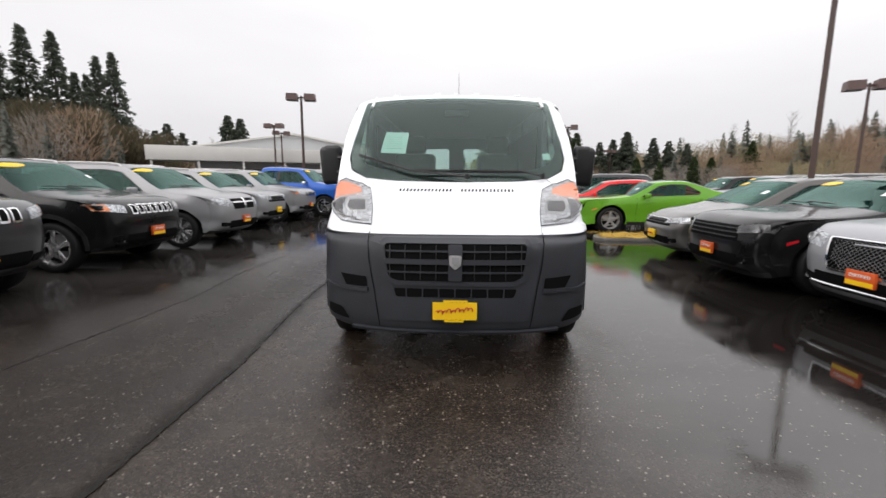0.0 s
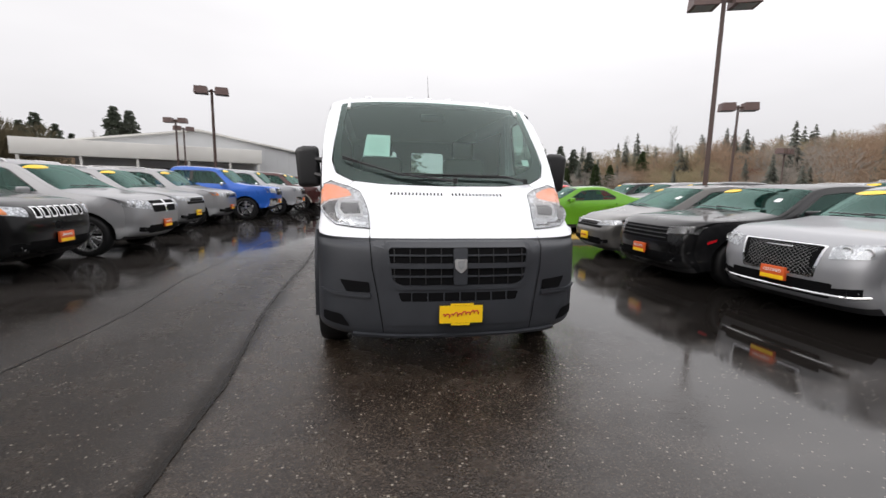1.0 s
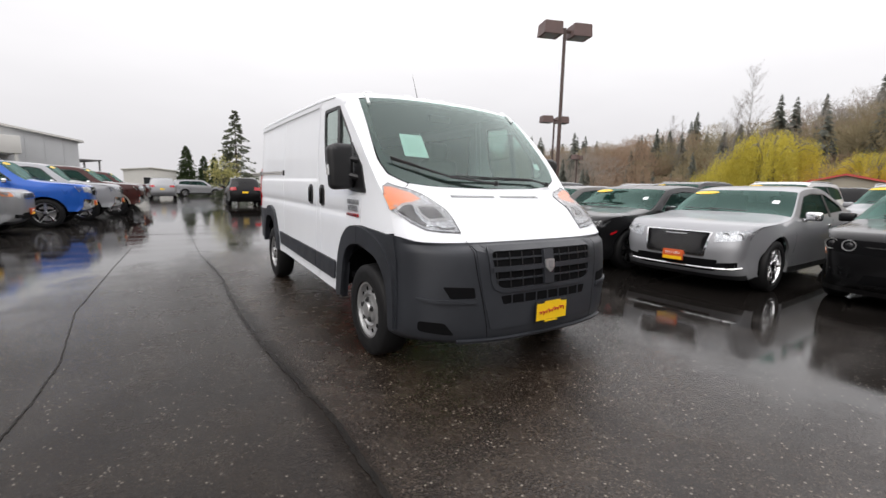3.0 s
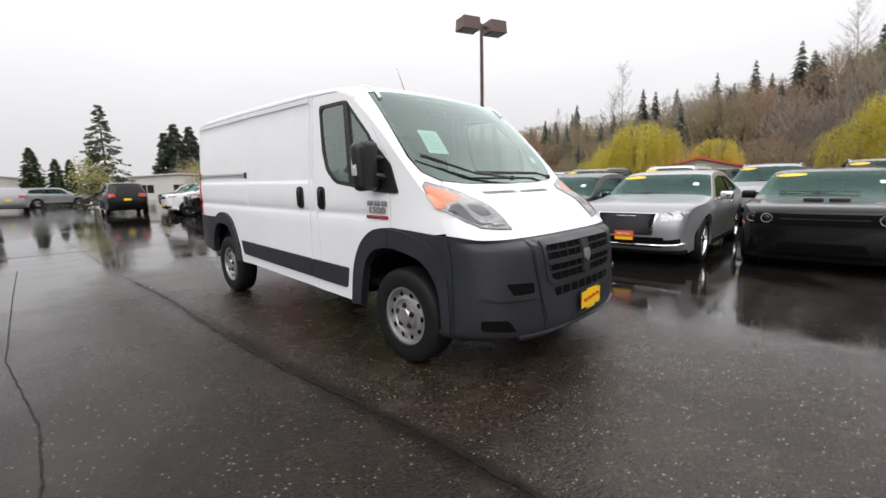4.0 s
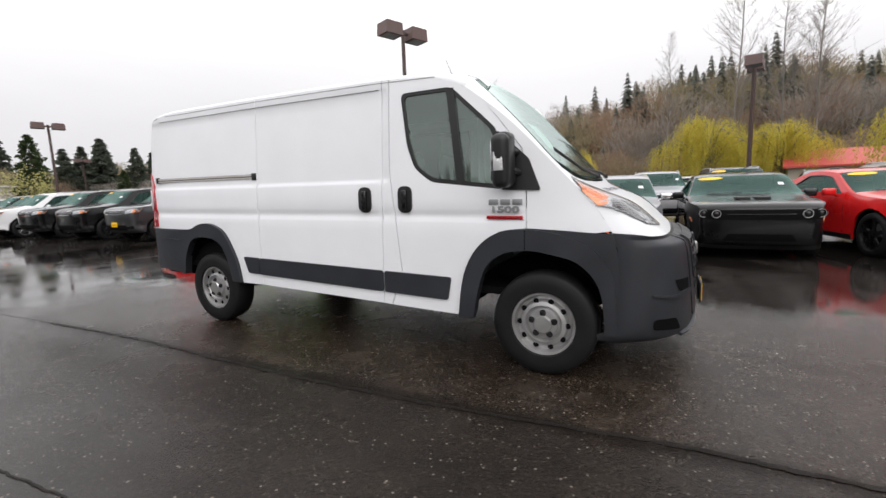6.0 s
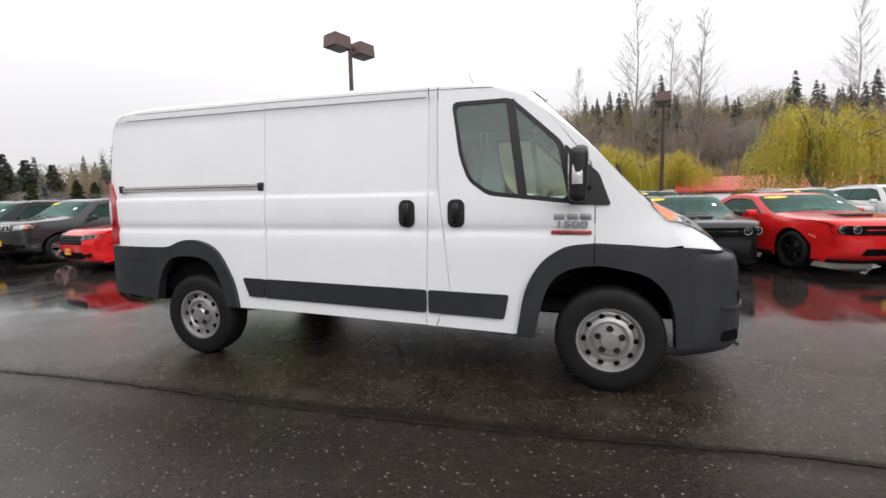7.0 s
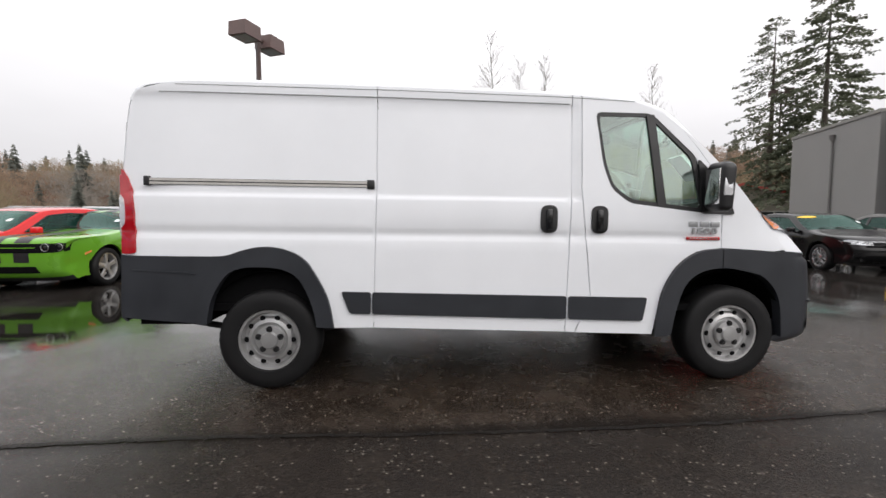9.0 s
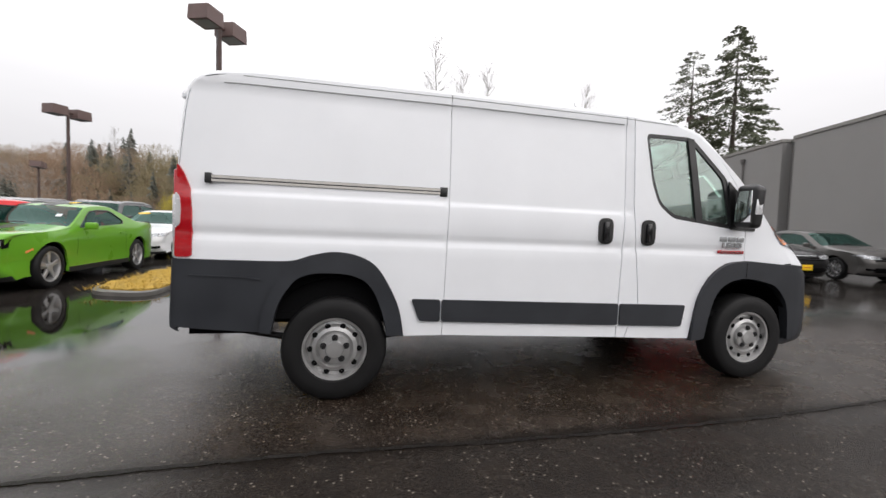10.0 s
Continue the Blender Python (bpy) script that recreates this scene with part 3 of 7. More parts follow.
    fclad = [(0.47, 0.36)] + [(0.47, 0.62), (0.48, 0.85), (0.515, 1.012)] + f_arch_out[::-1] + [(1.452, 0.37)] + f_arch_in[::-1][1:]
    both("wheel_arch", patch(fclad, S, 0.012, 0.05, [], 0.05, VC), M_CLAD, van, "dark grey plastic wheel arch")
    rclad = [(5.36, 0.508), (5.355, 0.945)] + r_arch_out + r_arch_in
    both("wheel_arch", patch(rclad, S, 0.012, 0.06, [], 0.05, VC), M_CLAD, van, "dark grey plastic rear quarter and arch")
    part("rear_bumper", sweep(VAN, list(us(17.0, 19, 10)), -1, 1, 30), M_CLAD, van)
    # flares that stand proud round the wheels
    f_ring = curve_through([(1.562, 0.37), (1.515, 0.69), (1.41, 0.893), (1.255, 1.006), (1.063, 1.032), (0.86, 1.008), (0.69, 0.95), (0.565, 0.84), (0.502, 0.70), (0.486, 0.52), (0.482, 0.36)], 4)
    r_ring = curve_through([(4.885, 0.476), (4.865, 0.634), (4.79, 0.80), (4.68, 0.925), (4.55, 0.998), (4.402, 1.022), (4.25, 0.995), (4.133, 0.925), (4.04, 0.785), (3.972, 0.634), (3.935, 0.444)], 4)
    both("arch_flare", patch(f_ring + f_arch_in, S, 0.034, 0.05, [], 0.05, VC), M_CLAD, van, "dark grey wheel arch flare")
    both("arch_flare", patch(r_ring + r_arch_in, S, 0.034, 0.05, [], 0.05, VC), M_CLAD, van, "dark grey wheel arch flare")
    both("clad_crease", patch([(4.90, 0.822), (4.98, 0.834), (5.28, 0.845), (5.28, 0.851), (4.98, 0.842), (4.89, 0.83)], S, 0.018, 0.06, [], 0.008, VC), M_CLAD, van)
    both("arch_seam", patch([(1.0605, 0.895), (1.0655, 0.895), (1.0655, 1.028), (1.0605, 1.028)], S, 0.0365, 0.05, [], 0, VC), M_DARK, van)
    for a, b in ((1.655, 2.222), (2.240, 3.665), (3.675, 3.885)):
        t0, t1 = 0.662 + (a - 1.6) * 0.018, 0.662 + (b - 1.6) * 0.018
        z0, z1 = 0.487 + (a - 1.6) * 0.026, 0.487 + (b - 1.6) * 0.026
        poly = [(a, z0), (b - (0.06 if b > 3.8 else 0), z1), (b, t1), (a - (0.03 if a < 1.7 else 0), t0)]
        both("side_moulding", patch(rounded(poly, 0.02), S, 0.016, 0.07, [], 0.02, VC), M_CLAD, van, "dark grey rubbing strip")
    # side glass, frame, mirror sail
    both("window_frame", patch(win, S, -0.004, 0.06, [rounded([(2.02, 2.005), (1.635, 2.005), (1.31, 1.705), (1.235, 1.335), (1.77, 1.395), (1.90, 1.49), (1.96, 1.65)], 0.05)], 0.02, VC, 0.04), M_BLACK, van)
    both("window_divider", patch([(1.66, 2.02), (1.60, 2.02), (1.50, 1.335), (1.565, 1.345)], S, 0.002, 0.08, [], 0.02, VC), M_BLACK, van)
    for ob in both("side_window", patch([(p[0], p[1]) for p in rounded([(2.03, 2.015), (1.63, 2.015), (1.30, 1.71), (1.225, 1.32), (1.77, 1.385), (1.905, 1.485), (1.97, 1.65)], 0.05)], S, -0.014, 0.09, [], 0, VC), M_GREEN, van, "green-tinted side window"):
        ob.visible_shadow = False
    both("mirror_base", patch(rounded([(0.965, 1.292), (1.045, 1.50), (1.265, 1.70), (1.235, 1.30)], 0.02), S, 0.012, 0.05, [], 0.03, VC), M_BLACK, van)
    # mirrors on twin arms
    for s in (-1, 1):
        mir = part("door_mirror", moved(box(-0.098, 0.098, -0.066, 0.052, -0.172, 0.172, 0.045, 5), Matrix.Translation((s * 1.135, 1.185, 1.485)) @ Matrix.Rotation(radians(4 * s), 4, "Y")), M_BLACK, van, "black folding door mirror")
        part("mirror_cap", moved(box(-0.08, 0.08, -0.045, 0.045, -0.05, 0.05, 0.035, 3), Matrix.Translation((s * 1.125, 1.165, 1.615))), M_BLACK, mir)
        part("mirror_lamp", box(s * 1.222 - 0.012, s * 1.222 + 0.012, 1.15, 1.215, 1.42, 1.56, 0.008), M_REFL, mir, "clear side repeater")
        part("mirror_arm", join(tube([(s * 0.985, 1.10, 1.40), (s * 1.06, 1.13, 1.42), (s * 1.12, 1.18, 1.44)], 0.026, 8), tube([(s * 0.975, 1.12, 1.54), (s * 1.06, 1.14, 1.55), (s * 1.12, 1.18, 1.56)], 0.024, 8)), M_BLACK, mir)
        part("mirror_glass", box(s * 1.135 - 0.072, s * 1.135 + 0.072, 1.231, 1.239, 1.36, 1.61, 0.002), M_CHROME, mir)
    # handles and rail
    for y in (2.006, 2.384):
        pod = patch(rounded([(y - 0.062, 1.142), (y + 0.062, 1.142), (y + 0.062, 1.342), (y - 0.062, 1.342)], 0.06, 6), S, 0.010, 0.03, [], 0.014, VC)
        for h, sd in zip(both("door_handle", pod, M_BLACK, van, "black recessed door handle"), (-1, 1)):
            x = sd * van_sx(y, 1.24)
            part("grip", moved(box(-0.012, 0.012, -0.024, 0.024, -0.085, 0.07, 0.011, 3), Matrix.Translation((x + sd * 0.018, y, 1.245))), M_GLOSSB, h)
    for s in (-1, 1):
        x = s * van_sx(4.4, 1.48)
        rail = part("door_rail", join(box(x - 0.009, x + 0.009, 3.70, 5.17, 1.474, 1.490), box(x - 0.009, x + 0.009, 3.70, 5.17, 1.450, 1.466)), M_RAIL, van, "bright sliding door track")
        part("rail_channel", box(x - 0.006, x + 0.004, 3.68, 5.18, 1.448, 1.492), M_BLACK, rail)
        part("rail_end", box(x - 0.012, x + 0.012, 3.650, 3.705, 1.436, 1.502, 0.005), M_BLACK, rail)
        part("rail_end", box(x - 0.012, x + 0.012, 5.165, 5.20, 1.44, 1.505, 0.005), M_BLACK, rail)
    # gutter lines along the roof
    gut = [(2.24, 2.078), (2.24, 2.084), (3.5, 2.094), (5.12, 2.094), (5.12, 2.088), (3.5, 2.088)]
    both("roof_gutter", patch(gut, S, 0.002, 0.2, [], 0.004, VC), M_TRIMIN, van)
    seam2 = [(1.75, 2.112), (1.75, 2.116), (2.3, 2.134), (3.5, 2.146), (5.02, 2.146), (5.02, 2.142), (3.5, 2.142), (2.3, 2.130)]
    both("roof_seam", patch(seam2, S, 0.003, 0.2, [], 0.003, VC), M_TRIMIN, van)
    # tail lamps
    tl = rounded([(5.358, 1.56), (5.315, 1.50), (5.275, 1.40), (5.262, 1.25), (5.262, 0.965), (5.36, 0.96)], 0.02)
    both("tail_lamp", patch(tl, S, 0.012, 0.06, [], 0.02, VC), M_RED, van, "tall red tail lamp")
    clear = rounded([(5.357, 1.375), (5.330, 1.345), (5.322, 1.27), (5.325, 1.175), (5.359, 1.145)], 0.012)
    both("reversing_lamp", patch(clear, S, 0.015, 0.04, [], 0.006, VC), M_REFL, van)
    for s in (-1, 1):
        part("tail_lamp", moved(box(-0.05, 0.05, -0.015, 0.015, -0.28, 0.27, 0.012, 3), Matrix.Translation((s * 0.905, 5.368, 1.25))), M_RED, van, "tall red tail lamp")
        part("reversing_lamp", moved(box(-0.052, 0.052, -0.017, 0.017, -0.14, 0.14, 0.012, 3), Matrix.Translation((s * 0.906, 5.371, 1.22))), M_REFL, van)
        part("roof_hinge", box(s * 0.80 - 0.025, s * 0.80 + 0.025, 5.33, 5.385, 2.0, 2.05, 0.012), M_WHITE, van)
    # headlamps: bowl, reflector, amber corner, lens
    for s in (-1, 1):
        lamp = [(s * 0.617, 5.33), (s * 0.76, 5.37), (s * 0.86, 5.42), (s * 0.935, 5.6), (s * 0.98, 5.82), (s * 1.0, 6.1), (s * 1.0, 6.6), (s * 0.985, 6.9), (s * 0.93, 7.06), (s * 0.85, 6.95), (s * 0.78, 6.87), (s * 0.70, 6.66), (s * 0.665, 6.25), (s * 0.63, 5.7)]
        Sw = lambda a, u: W(math.copysign(2 / math.pi * math.asin(min(1, abs(a))), a), u)
        lp = rounded(lamp, 0.004)
        hl = part("headlamp", patch(lp, Sw, -0.004 + 0.007, 0.05, [], 0.02, VC), M_LAMPBASE, van, "clear headlamp with amber corner")
        amber = [(s * 0.9999, 6.08), (s * 0.9999, 6.6), (s * 0.975, 6.90), (s * 0.93, 6.93), (s * 0.86, 6.84), (s * 0.79, 6.70), (s * 0.765, 6.48), (s * 0.85, 6.36), (s * 0.935, 6.30)]
        part("indicator", patch(rounded(amber, 0.004), Sw, 0.006, 0.05, [], 0, VC), M_AMBER, hl, "amber indicator lens")
        dark = [(s * 0.985, 6.02), (s * 0.93, 6.22), (s * 0.87, 6.26), (s * 0.885, 5.9), (s * 0.86, 5.62), (s * 0.80, 5.50), (s * 0.86, 5.50), (s * 0.925, 5.66), (s * 0.965, 5.84)]
        part("lamp_bezel", patch(dark, Sw, 0.0065, 0.05, [], 0, VC), M_GLOSSB, hl)
        strip = [(s * 0.645, 5.50), (s * 0.74, 5.50), (s * 0.76, 5.56), (s * 0.85, 5.56), (s * 0.85, 5.50), (s * 0.775, 5.50), (s * 0.75, 5.43), (s * 0.645, 5.43)]
        part("lamp_strip", patch(strip, Sw, 0.0065, 0.04, [], 0, VC), M_CHROME, hl)
        inner = [(s * 0.67, 5.66), (s * 0.82, 5.64), (s * 0.86, 5.86), (s * 0.86, 6.26), (s * 0.70, 6.26)]
        core = [(s * 0.69, 5.73), (s * 0.81, 5.71), (s * 0.845, 5.88), (s * 0.845, 6.18), (s * 0.715, 6.18)]
        part("lamp_frame", patch(rounded(inner, 0.012), Sw, 0.0072, 0.05, [rounded(core, 0.012)], 0, VC, 0.03), M_STEEL, hl)
        part("lamp_bowl", patch(rounded(core, 0.012), Sw, 0.0068, 0.05, [], 0, VC), M_CHROME, hl)
        part("lamp_lens", patch(lp, Sw, 0.010, 0.06, [], 0, VC), M_LENS, hl).visible_shadow = False
        rim = patch(lp, Sw, 0.009, 0.05, [[(s * 0.82 + (a - s * 0.82) * (0.975 if abs(a) < 0.95 else 0.9999), 6.15 + (u - 6.15) * 0.975) for a, u in lp]], 0.004, VC, 0.03)
        part("lamp_gasket", rim, M_BLACK, hl)
    # grille: near-black sheet for the shade in two openings, bars, badge
    op = rounded([(-0.485, 0.93), (0.485, 0.93), (0.455, 0.715), (0.40, 0.685), (-0.40, 0.685), (-0.455, 0.715)], 0.03)
    F2 = lambda x, z: (x, bumper_y(x, z), z)
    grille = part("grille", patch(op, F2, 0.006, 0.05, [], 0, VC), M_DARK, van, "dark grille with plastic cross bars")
    part("grille_surround", patch(rounded([(-0.515, 0.955), (0.515, 0.955), (0.49, 0.70), (0.42, 0.655), (-0.42, 0.655), (-0.49, 0.70)], 0.04), F2, 0.016, 0.04, [op], 0.03, VC), M_CLAD, grille)
    for z, t in ((0.815, 0.017), (0.885, 0.006), (0.745, 0.006)):
        for s in (-1, 1):
            part("grille_bar", patch([(s * 0.045, z - t), (s * 0.485, z - t), (s * 0.485, z + t), (s * 0.045, z + t)], F2, 0.024 if t > 0.01 else 0.016, 0.06, [], 0.02, VC), M_CLAD, grille)
    for i in range(4):
        for s in (-1, 1):
            x = s * (0.13 + 0.105 * i)
            part("grille_fin", patch([(x - 0.003, 0.69), (x + 0.003, 0.69), (x + 0.003, 0.925), (x - 0.003, 0.925)], F2, 0.013, 0.06, [], 0.01, VC), M_BLACK, grille)
    part("grille_post", patch(rounded([(-0.045, 0.69), (0.045, 0.69), (0.048, 0.925), (-0.048, 0.925)], 0.01), F2, 0.030, 0.04, [], 0.03, VC), M_CLAD, grille)
    part("badge", patch(rounded([(-0.042, 0.86), (0.042, 0.86), (0.040, 0.80), (0.0, 0.765), (-0.040, 0.80)], 0.012), F2, 0.042, 0.03, [], 0.012, VC), M_STEEL, grille, "plain chrome shield emblem")
    part("badge_inset", patch(rounded([(-0.024, 0.848), (0.024, 0.848), (0.022, 0.808), (0.0, 0.79), (-0.022, 0.808)], 0.008), F2, 0.0445, 0.03, [], 0, VC), M_BADGE, grille)
    # intake: its shaded depth is a near-black sheet on the skin
    low = rounded([(-0.42, 0.635), (0.42, 0.635), (0.40, 0.575), (-0.40, 0.575)], 0.015)
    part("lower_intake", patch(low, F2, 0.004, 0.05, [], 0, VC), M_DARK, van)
    for i in range(7):
        x = -0.33 + 0.11 * i
        part("intake_fin", patch([(x - 0.004, 0.575), (x + 0.004, 0.575), (x + 0.004, 0.635), (x - 0.004, 0.635)], F2, 0.010, 0.06, [], 0.01, VC), M_CLAD, van)
    # raised middle of the bumper, round grille and intake
    mid_panel = [(-0.585, 0.97), (0.585, 0.97), (0.575, 0.80), (0.545, 0.62), (0.50, 0.41), (-0.50, 0.41), (-0.545, 0.62), (-0.575, 0.80)]
    part("bumper_panel", patch(rounded(mid_panel, 0.03), F2, 0.006, 0.05, [rounded([(-0.50, 0.945), (0.50, 0.945), (0.475, 0.705), (0.41, 0.67), (-0.41, 0.67), (-0.475, 0.705)], 0.04), low], 0.008, VC, 0.04), M_CLAD, van)
    # corner pockets, their shade painted as near-black sheets, and seams of the bumper
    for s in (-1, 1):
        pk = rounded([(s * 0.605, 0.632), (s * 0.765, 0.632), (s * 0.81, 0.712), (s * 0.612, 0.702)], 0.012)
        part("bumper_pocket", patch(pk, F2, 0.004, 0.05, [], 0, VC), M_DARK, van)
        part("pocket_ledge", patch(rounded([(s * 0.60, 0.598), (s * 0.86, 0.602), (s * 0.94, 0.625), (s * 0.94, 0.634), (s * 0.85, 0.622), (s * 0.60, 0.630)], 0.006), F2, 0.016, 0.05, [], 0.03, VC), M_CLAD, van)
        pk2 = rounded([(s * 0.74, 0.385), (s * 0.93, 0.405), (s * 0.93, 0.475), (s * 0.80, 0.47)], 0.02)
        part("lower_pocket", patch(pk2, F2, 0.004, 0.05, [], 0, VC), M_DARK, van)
        seam = [(s * 0.612, 1.0), (s * 0.595, 0.80), (s * 0.56, 0.62), (s * 0.52, 0.36), (s * 0.514, 0.36), (s * 0.554, 0.62), (s * 0.589, 0.80), (s * 0.606, 1.0)]
        part("bumper_seam", patch(seam, F2, 0.003, 0.1, [], 0, VC), M_DARK, van)
    part("bumper_lip", patch([(-0.72, 0.333), (0.72, 0.333), (0.72, 0.350), (0.4, 0.346), (-0.4, 0.346), (-0.72, 0.350)], F2, 0.02, 0.07, [], 0.03, VC), M_CLAD, van)
    # licence placard
    pl = part("front_placard", box(-0.155, 0.155, -0.035, -0.022, 0.42, 0.575, 0.004), M_BLACK, van, "yellow dealer plate in a black frame")
    part("placard_face", box(-0.148, 0.148, -0.039, -0.0345, 0.437, 0.558), M_PLATE, pl, "yellow plate")
    part("placard_strip", box(-0.075, 0.085, -0.0405, -0.0385, 0.560, 0.573), M_PLATE, pl)
    part("placard_strip", box(-0.07, 0.06, -0.0405, -0.0385, 0.422, 0.435), M_PLATE, pl)
    script = [tube([(-0.125 + 0.0028 * i + 0.006 * math.sin(i * 0.62), -0.041, 0.487 + 0.0003 * i + 0.012 * math.sin(i * 0.62 + 1) + 0.006 * math.sin(i * 0.27)) for i in range(91)], 0.0040, 5)]
    part("placard_script", join(*script), M_INK, pl, "red script line")
    # hood slots: near-black sheets for the shade in them
    for i in range(15):
        for s in (-1, 1):
            x = s * (0.045 + 0.0285 * i)
            V = [Vector(X(x + dx, u)) + Vector((0, -0.002, 0.0025)) for dx, u in ((-0.006, 6.55), (0.006, 6.55), (0.010, 6.67), (-0.002, 6.67))]
            part("hood_slot", (V, [(0, 1, 2, 3)]), M_DARK, van)
    # wipers
    for a, b, c in (((0.09, 7.06), (-0.37, 7.20), (-0.83, 7.50)), ((0.70, 7.07), (0.53, 7.20), (-0.34, 7.22))):
        pts = [Vector(X(*p)) + Vector((0, -0.025, 0.03)) for p in (a, b, c)]
        wp = part("wiper", join(tube(pts, [0.011, 0.009, 0.006], 6), tube([pts[1] + Vector((0.05, 0, -0.012)), pts[2] + Vector((0.0, -0.005, -0.015))], 0.006, 5)), M_BLACK, van, "black wiper arm")
        part("wiper_pivot", moved(lathe([(-0.02, 0.02), (0.02, 0.018), (0.022, 0.001)], 10, "z"), Matrix.Translation(pts[0])), M_BLACK, wp)
    # roof marker lamps, aerial, corner clips
    for x in (-0.62, -0.20, 0.0, 0.20, 0.62):
        p = Vector(X(x, 10.35))
        part("marker_lamp", moved(box(-0.035, 0.035, -0.045, 0.045, -0.012, 0.026, 0.011, 3), Matrix.Translation(p)), M_REFL, van)
    p = Vector(X(0.02, 10.7))
    part("aerial", join(tube([p, p + Vector((0, -0.02, 0.05)), p + Vector((0.0, 0.09, 0.30))], [0.010, 0.004, 0.0014], 6)), M_BLACK, van, "thin black roof aerial")
    for s in (-1, 1):
        a = [Vector(X(s * x, u)) + Vector((0, -0.008, 0.008)) for x, u in ((0.79, 9.35), (0.785, 9.0), (0.80, 8.72))]
        part("roof_clip", tube(a, [0.012, 0.012, 0.016], 6), M_PAPER, van, "clear clip over the windscreen edge")
    # label and sticker behind the windscreen
    sl = lambda x, u: X(x, u)
    part("window_label", patch([(-0.66, 7.62), (-0.44, 7.61), (-0.425, 8.10), (-0.632, 8.11)], W_x(X), -0.008, 0.1, [], 0, VC), M_PAPER, van, "white printed price sheet behind the glass")
    for i in range(7):
        u = 7.70 + 0.05 * i
        part("label_line", patch([(-0.615, u), (-0.48, u), (-0.48, u + 0.006), (-0.615, u + 0.006)], W_x(X), -0.006, 0.1, [], 0, VC), M_TRIMIN, van)
    part("window_sticker", patch([(0.74, 7.5), (0.80, 7.5), (0.80, 7.62), (0.74, 7.62)], W_x(X), -0.008, 0.1, [], 0, VC), M_PAPER, van)
    # badge on the door
    x = -van_sx(1.2, 1.17) - 0.004
    bd = part("door_badge", join(*[box(x - 0.004, x + 0.004, 1.085 + 0.085 * i, 1.155 + 0.085 * i, 1.196, 1.236, 0.003) for i in range(3)]), M_BADGE, van, "chrome model badge with a red bar")
    text("1500", 0.060, Matrix.Translation((x - 0.002, 1.21, 1.163)) @ Matrix.Rotation(radians(90), 4, "X") @ Matrix.Rotation(radians(-90), 4, "Y") @ Matrix.Diagonal((1.75, 1, 1, 1)), M_BADGE, bd, 0.004, bold=0.002)
    part("badge_bar", box(x - 0.004, x + 0.004, 1.08, 1.34, 1.098, 1.124, 0.003), M_RED, bd, "red badge bar")
    for i in range(9):
        part("badge_letter", box(x - 0.006, x + 0.002, 1.10 + 0.025 * i, 1.115 + 0.025 * i, 1.106, 1.116), M_CHROME, bd)
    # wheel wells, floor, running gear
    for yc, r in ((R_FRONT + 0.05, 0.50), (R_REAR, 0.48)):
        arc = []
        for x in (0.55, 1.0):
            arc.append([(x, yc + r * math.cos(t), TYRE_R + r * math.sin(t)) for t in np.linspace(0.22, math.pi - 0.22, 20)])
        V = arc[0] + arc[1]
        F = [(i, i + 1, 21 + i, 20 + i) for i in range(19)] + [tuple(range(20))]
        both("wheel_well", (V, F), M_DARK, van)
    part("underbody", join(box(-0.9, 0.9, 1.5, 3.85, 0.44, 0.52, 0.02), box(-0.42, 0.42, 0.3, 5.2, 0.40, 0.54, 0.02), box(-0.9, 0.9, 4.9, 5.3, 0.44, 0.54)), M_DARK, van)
    part("rear_axle", join(tube([(-0.9, R_REAR, 0.34), (0.9, R_REAR, 0.34)], 0.05, 10), tube([(-0.72, 3.75, 0.42), (-0.72, 4.4, 0.30), (-0.72, 5.05, 0.42)], 0.025, 6), tube([(0.72, 3.75, 0.42), (0.72, 4.4, 0.30), (0.72, 5.05, 0.42)], 0.025, 6)), M_BLACK, van)
    # cabin
    cab = part("cabin_floor", box(-0.95, 0.95, 0.9, 5.3, 0.55, 0.60), M_DARK, van)
    part("dashboard", join(box(-0.90, 0.90, 0.78, 1.32, 0.95, 1.32, 0.07, 3), box(-0.12, 0.12, 1.1, 1.45, 0.7, 1.15, 0.03)), M_SEAT, cab)
    for sx in (-0.48, 0.48):
        seat = part("seat", join(moved(box(-0.25, 0.25, -0.27, 0.27, -0.09, 0.09, 0.06, 3), Matrix.Translation((sx, 2.0, 0.98))), moved(box(-0.24, 0.24, -0.07, 0.07, -0.33, 0.33, 0.06, 3), Matrix.Translation((sx, 2.28, 1.33)) @ Matrix.Rotation(radians(-10), 4, "X")), moved(box(-0.13, 0.13, -0.05, 0.05, -0.10, 0.10, 0.045, 3), Matrix.Translation((sx, 2.36, 1.76)))), M_SEAT, cab, "dark cloth seat with headrest")
        part("seat_base", box(sx - 0.22, sx + 0.22, 1.8, 2.25, 0.60, 0.92), M_BLACK, seat)
    ring = [(0.48 + 0.19 * math.cos(t), 1.50 - 0.10 * math.sin(t), 1.28 + 0.16 * math.sin(t)) for t in np.linspace(0, 2 * math.pi, 29)]
    part("steering_wheel", join(tube(ring, 0.015, 7, False), tube([(0.48, 1.5, 1.28), (0.48, 1.25, 1.1)], 0.03, 7), tube([(0.30, 1.5, 1.28), (0.66, 1.5, 1.28)], 0.02, 6)), M_BLACK, cab)
    both("pillar_lining", patch([(1.05, 1.45), (1.5, 1.95), (1.7, 2.03), (1.62, 2.05), (1.35, 1.93), (0.95, 1.5)], S, -0.05, 0.1, [], 0, VC), M_TRIMIN, cab)
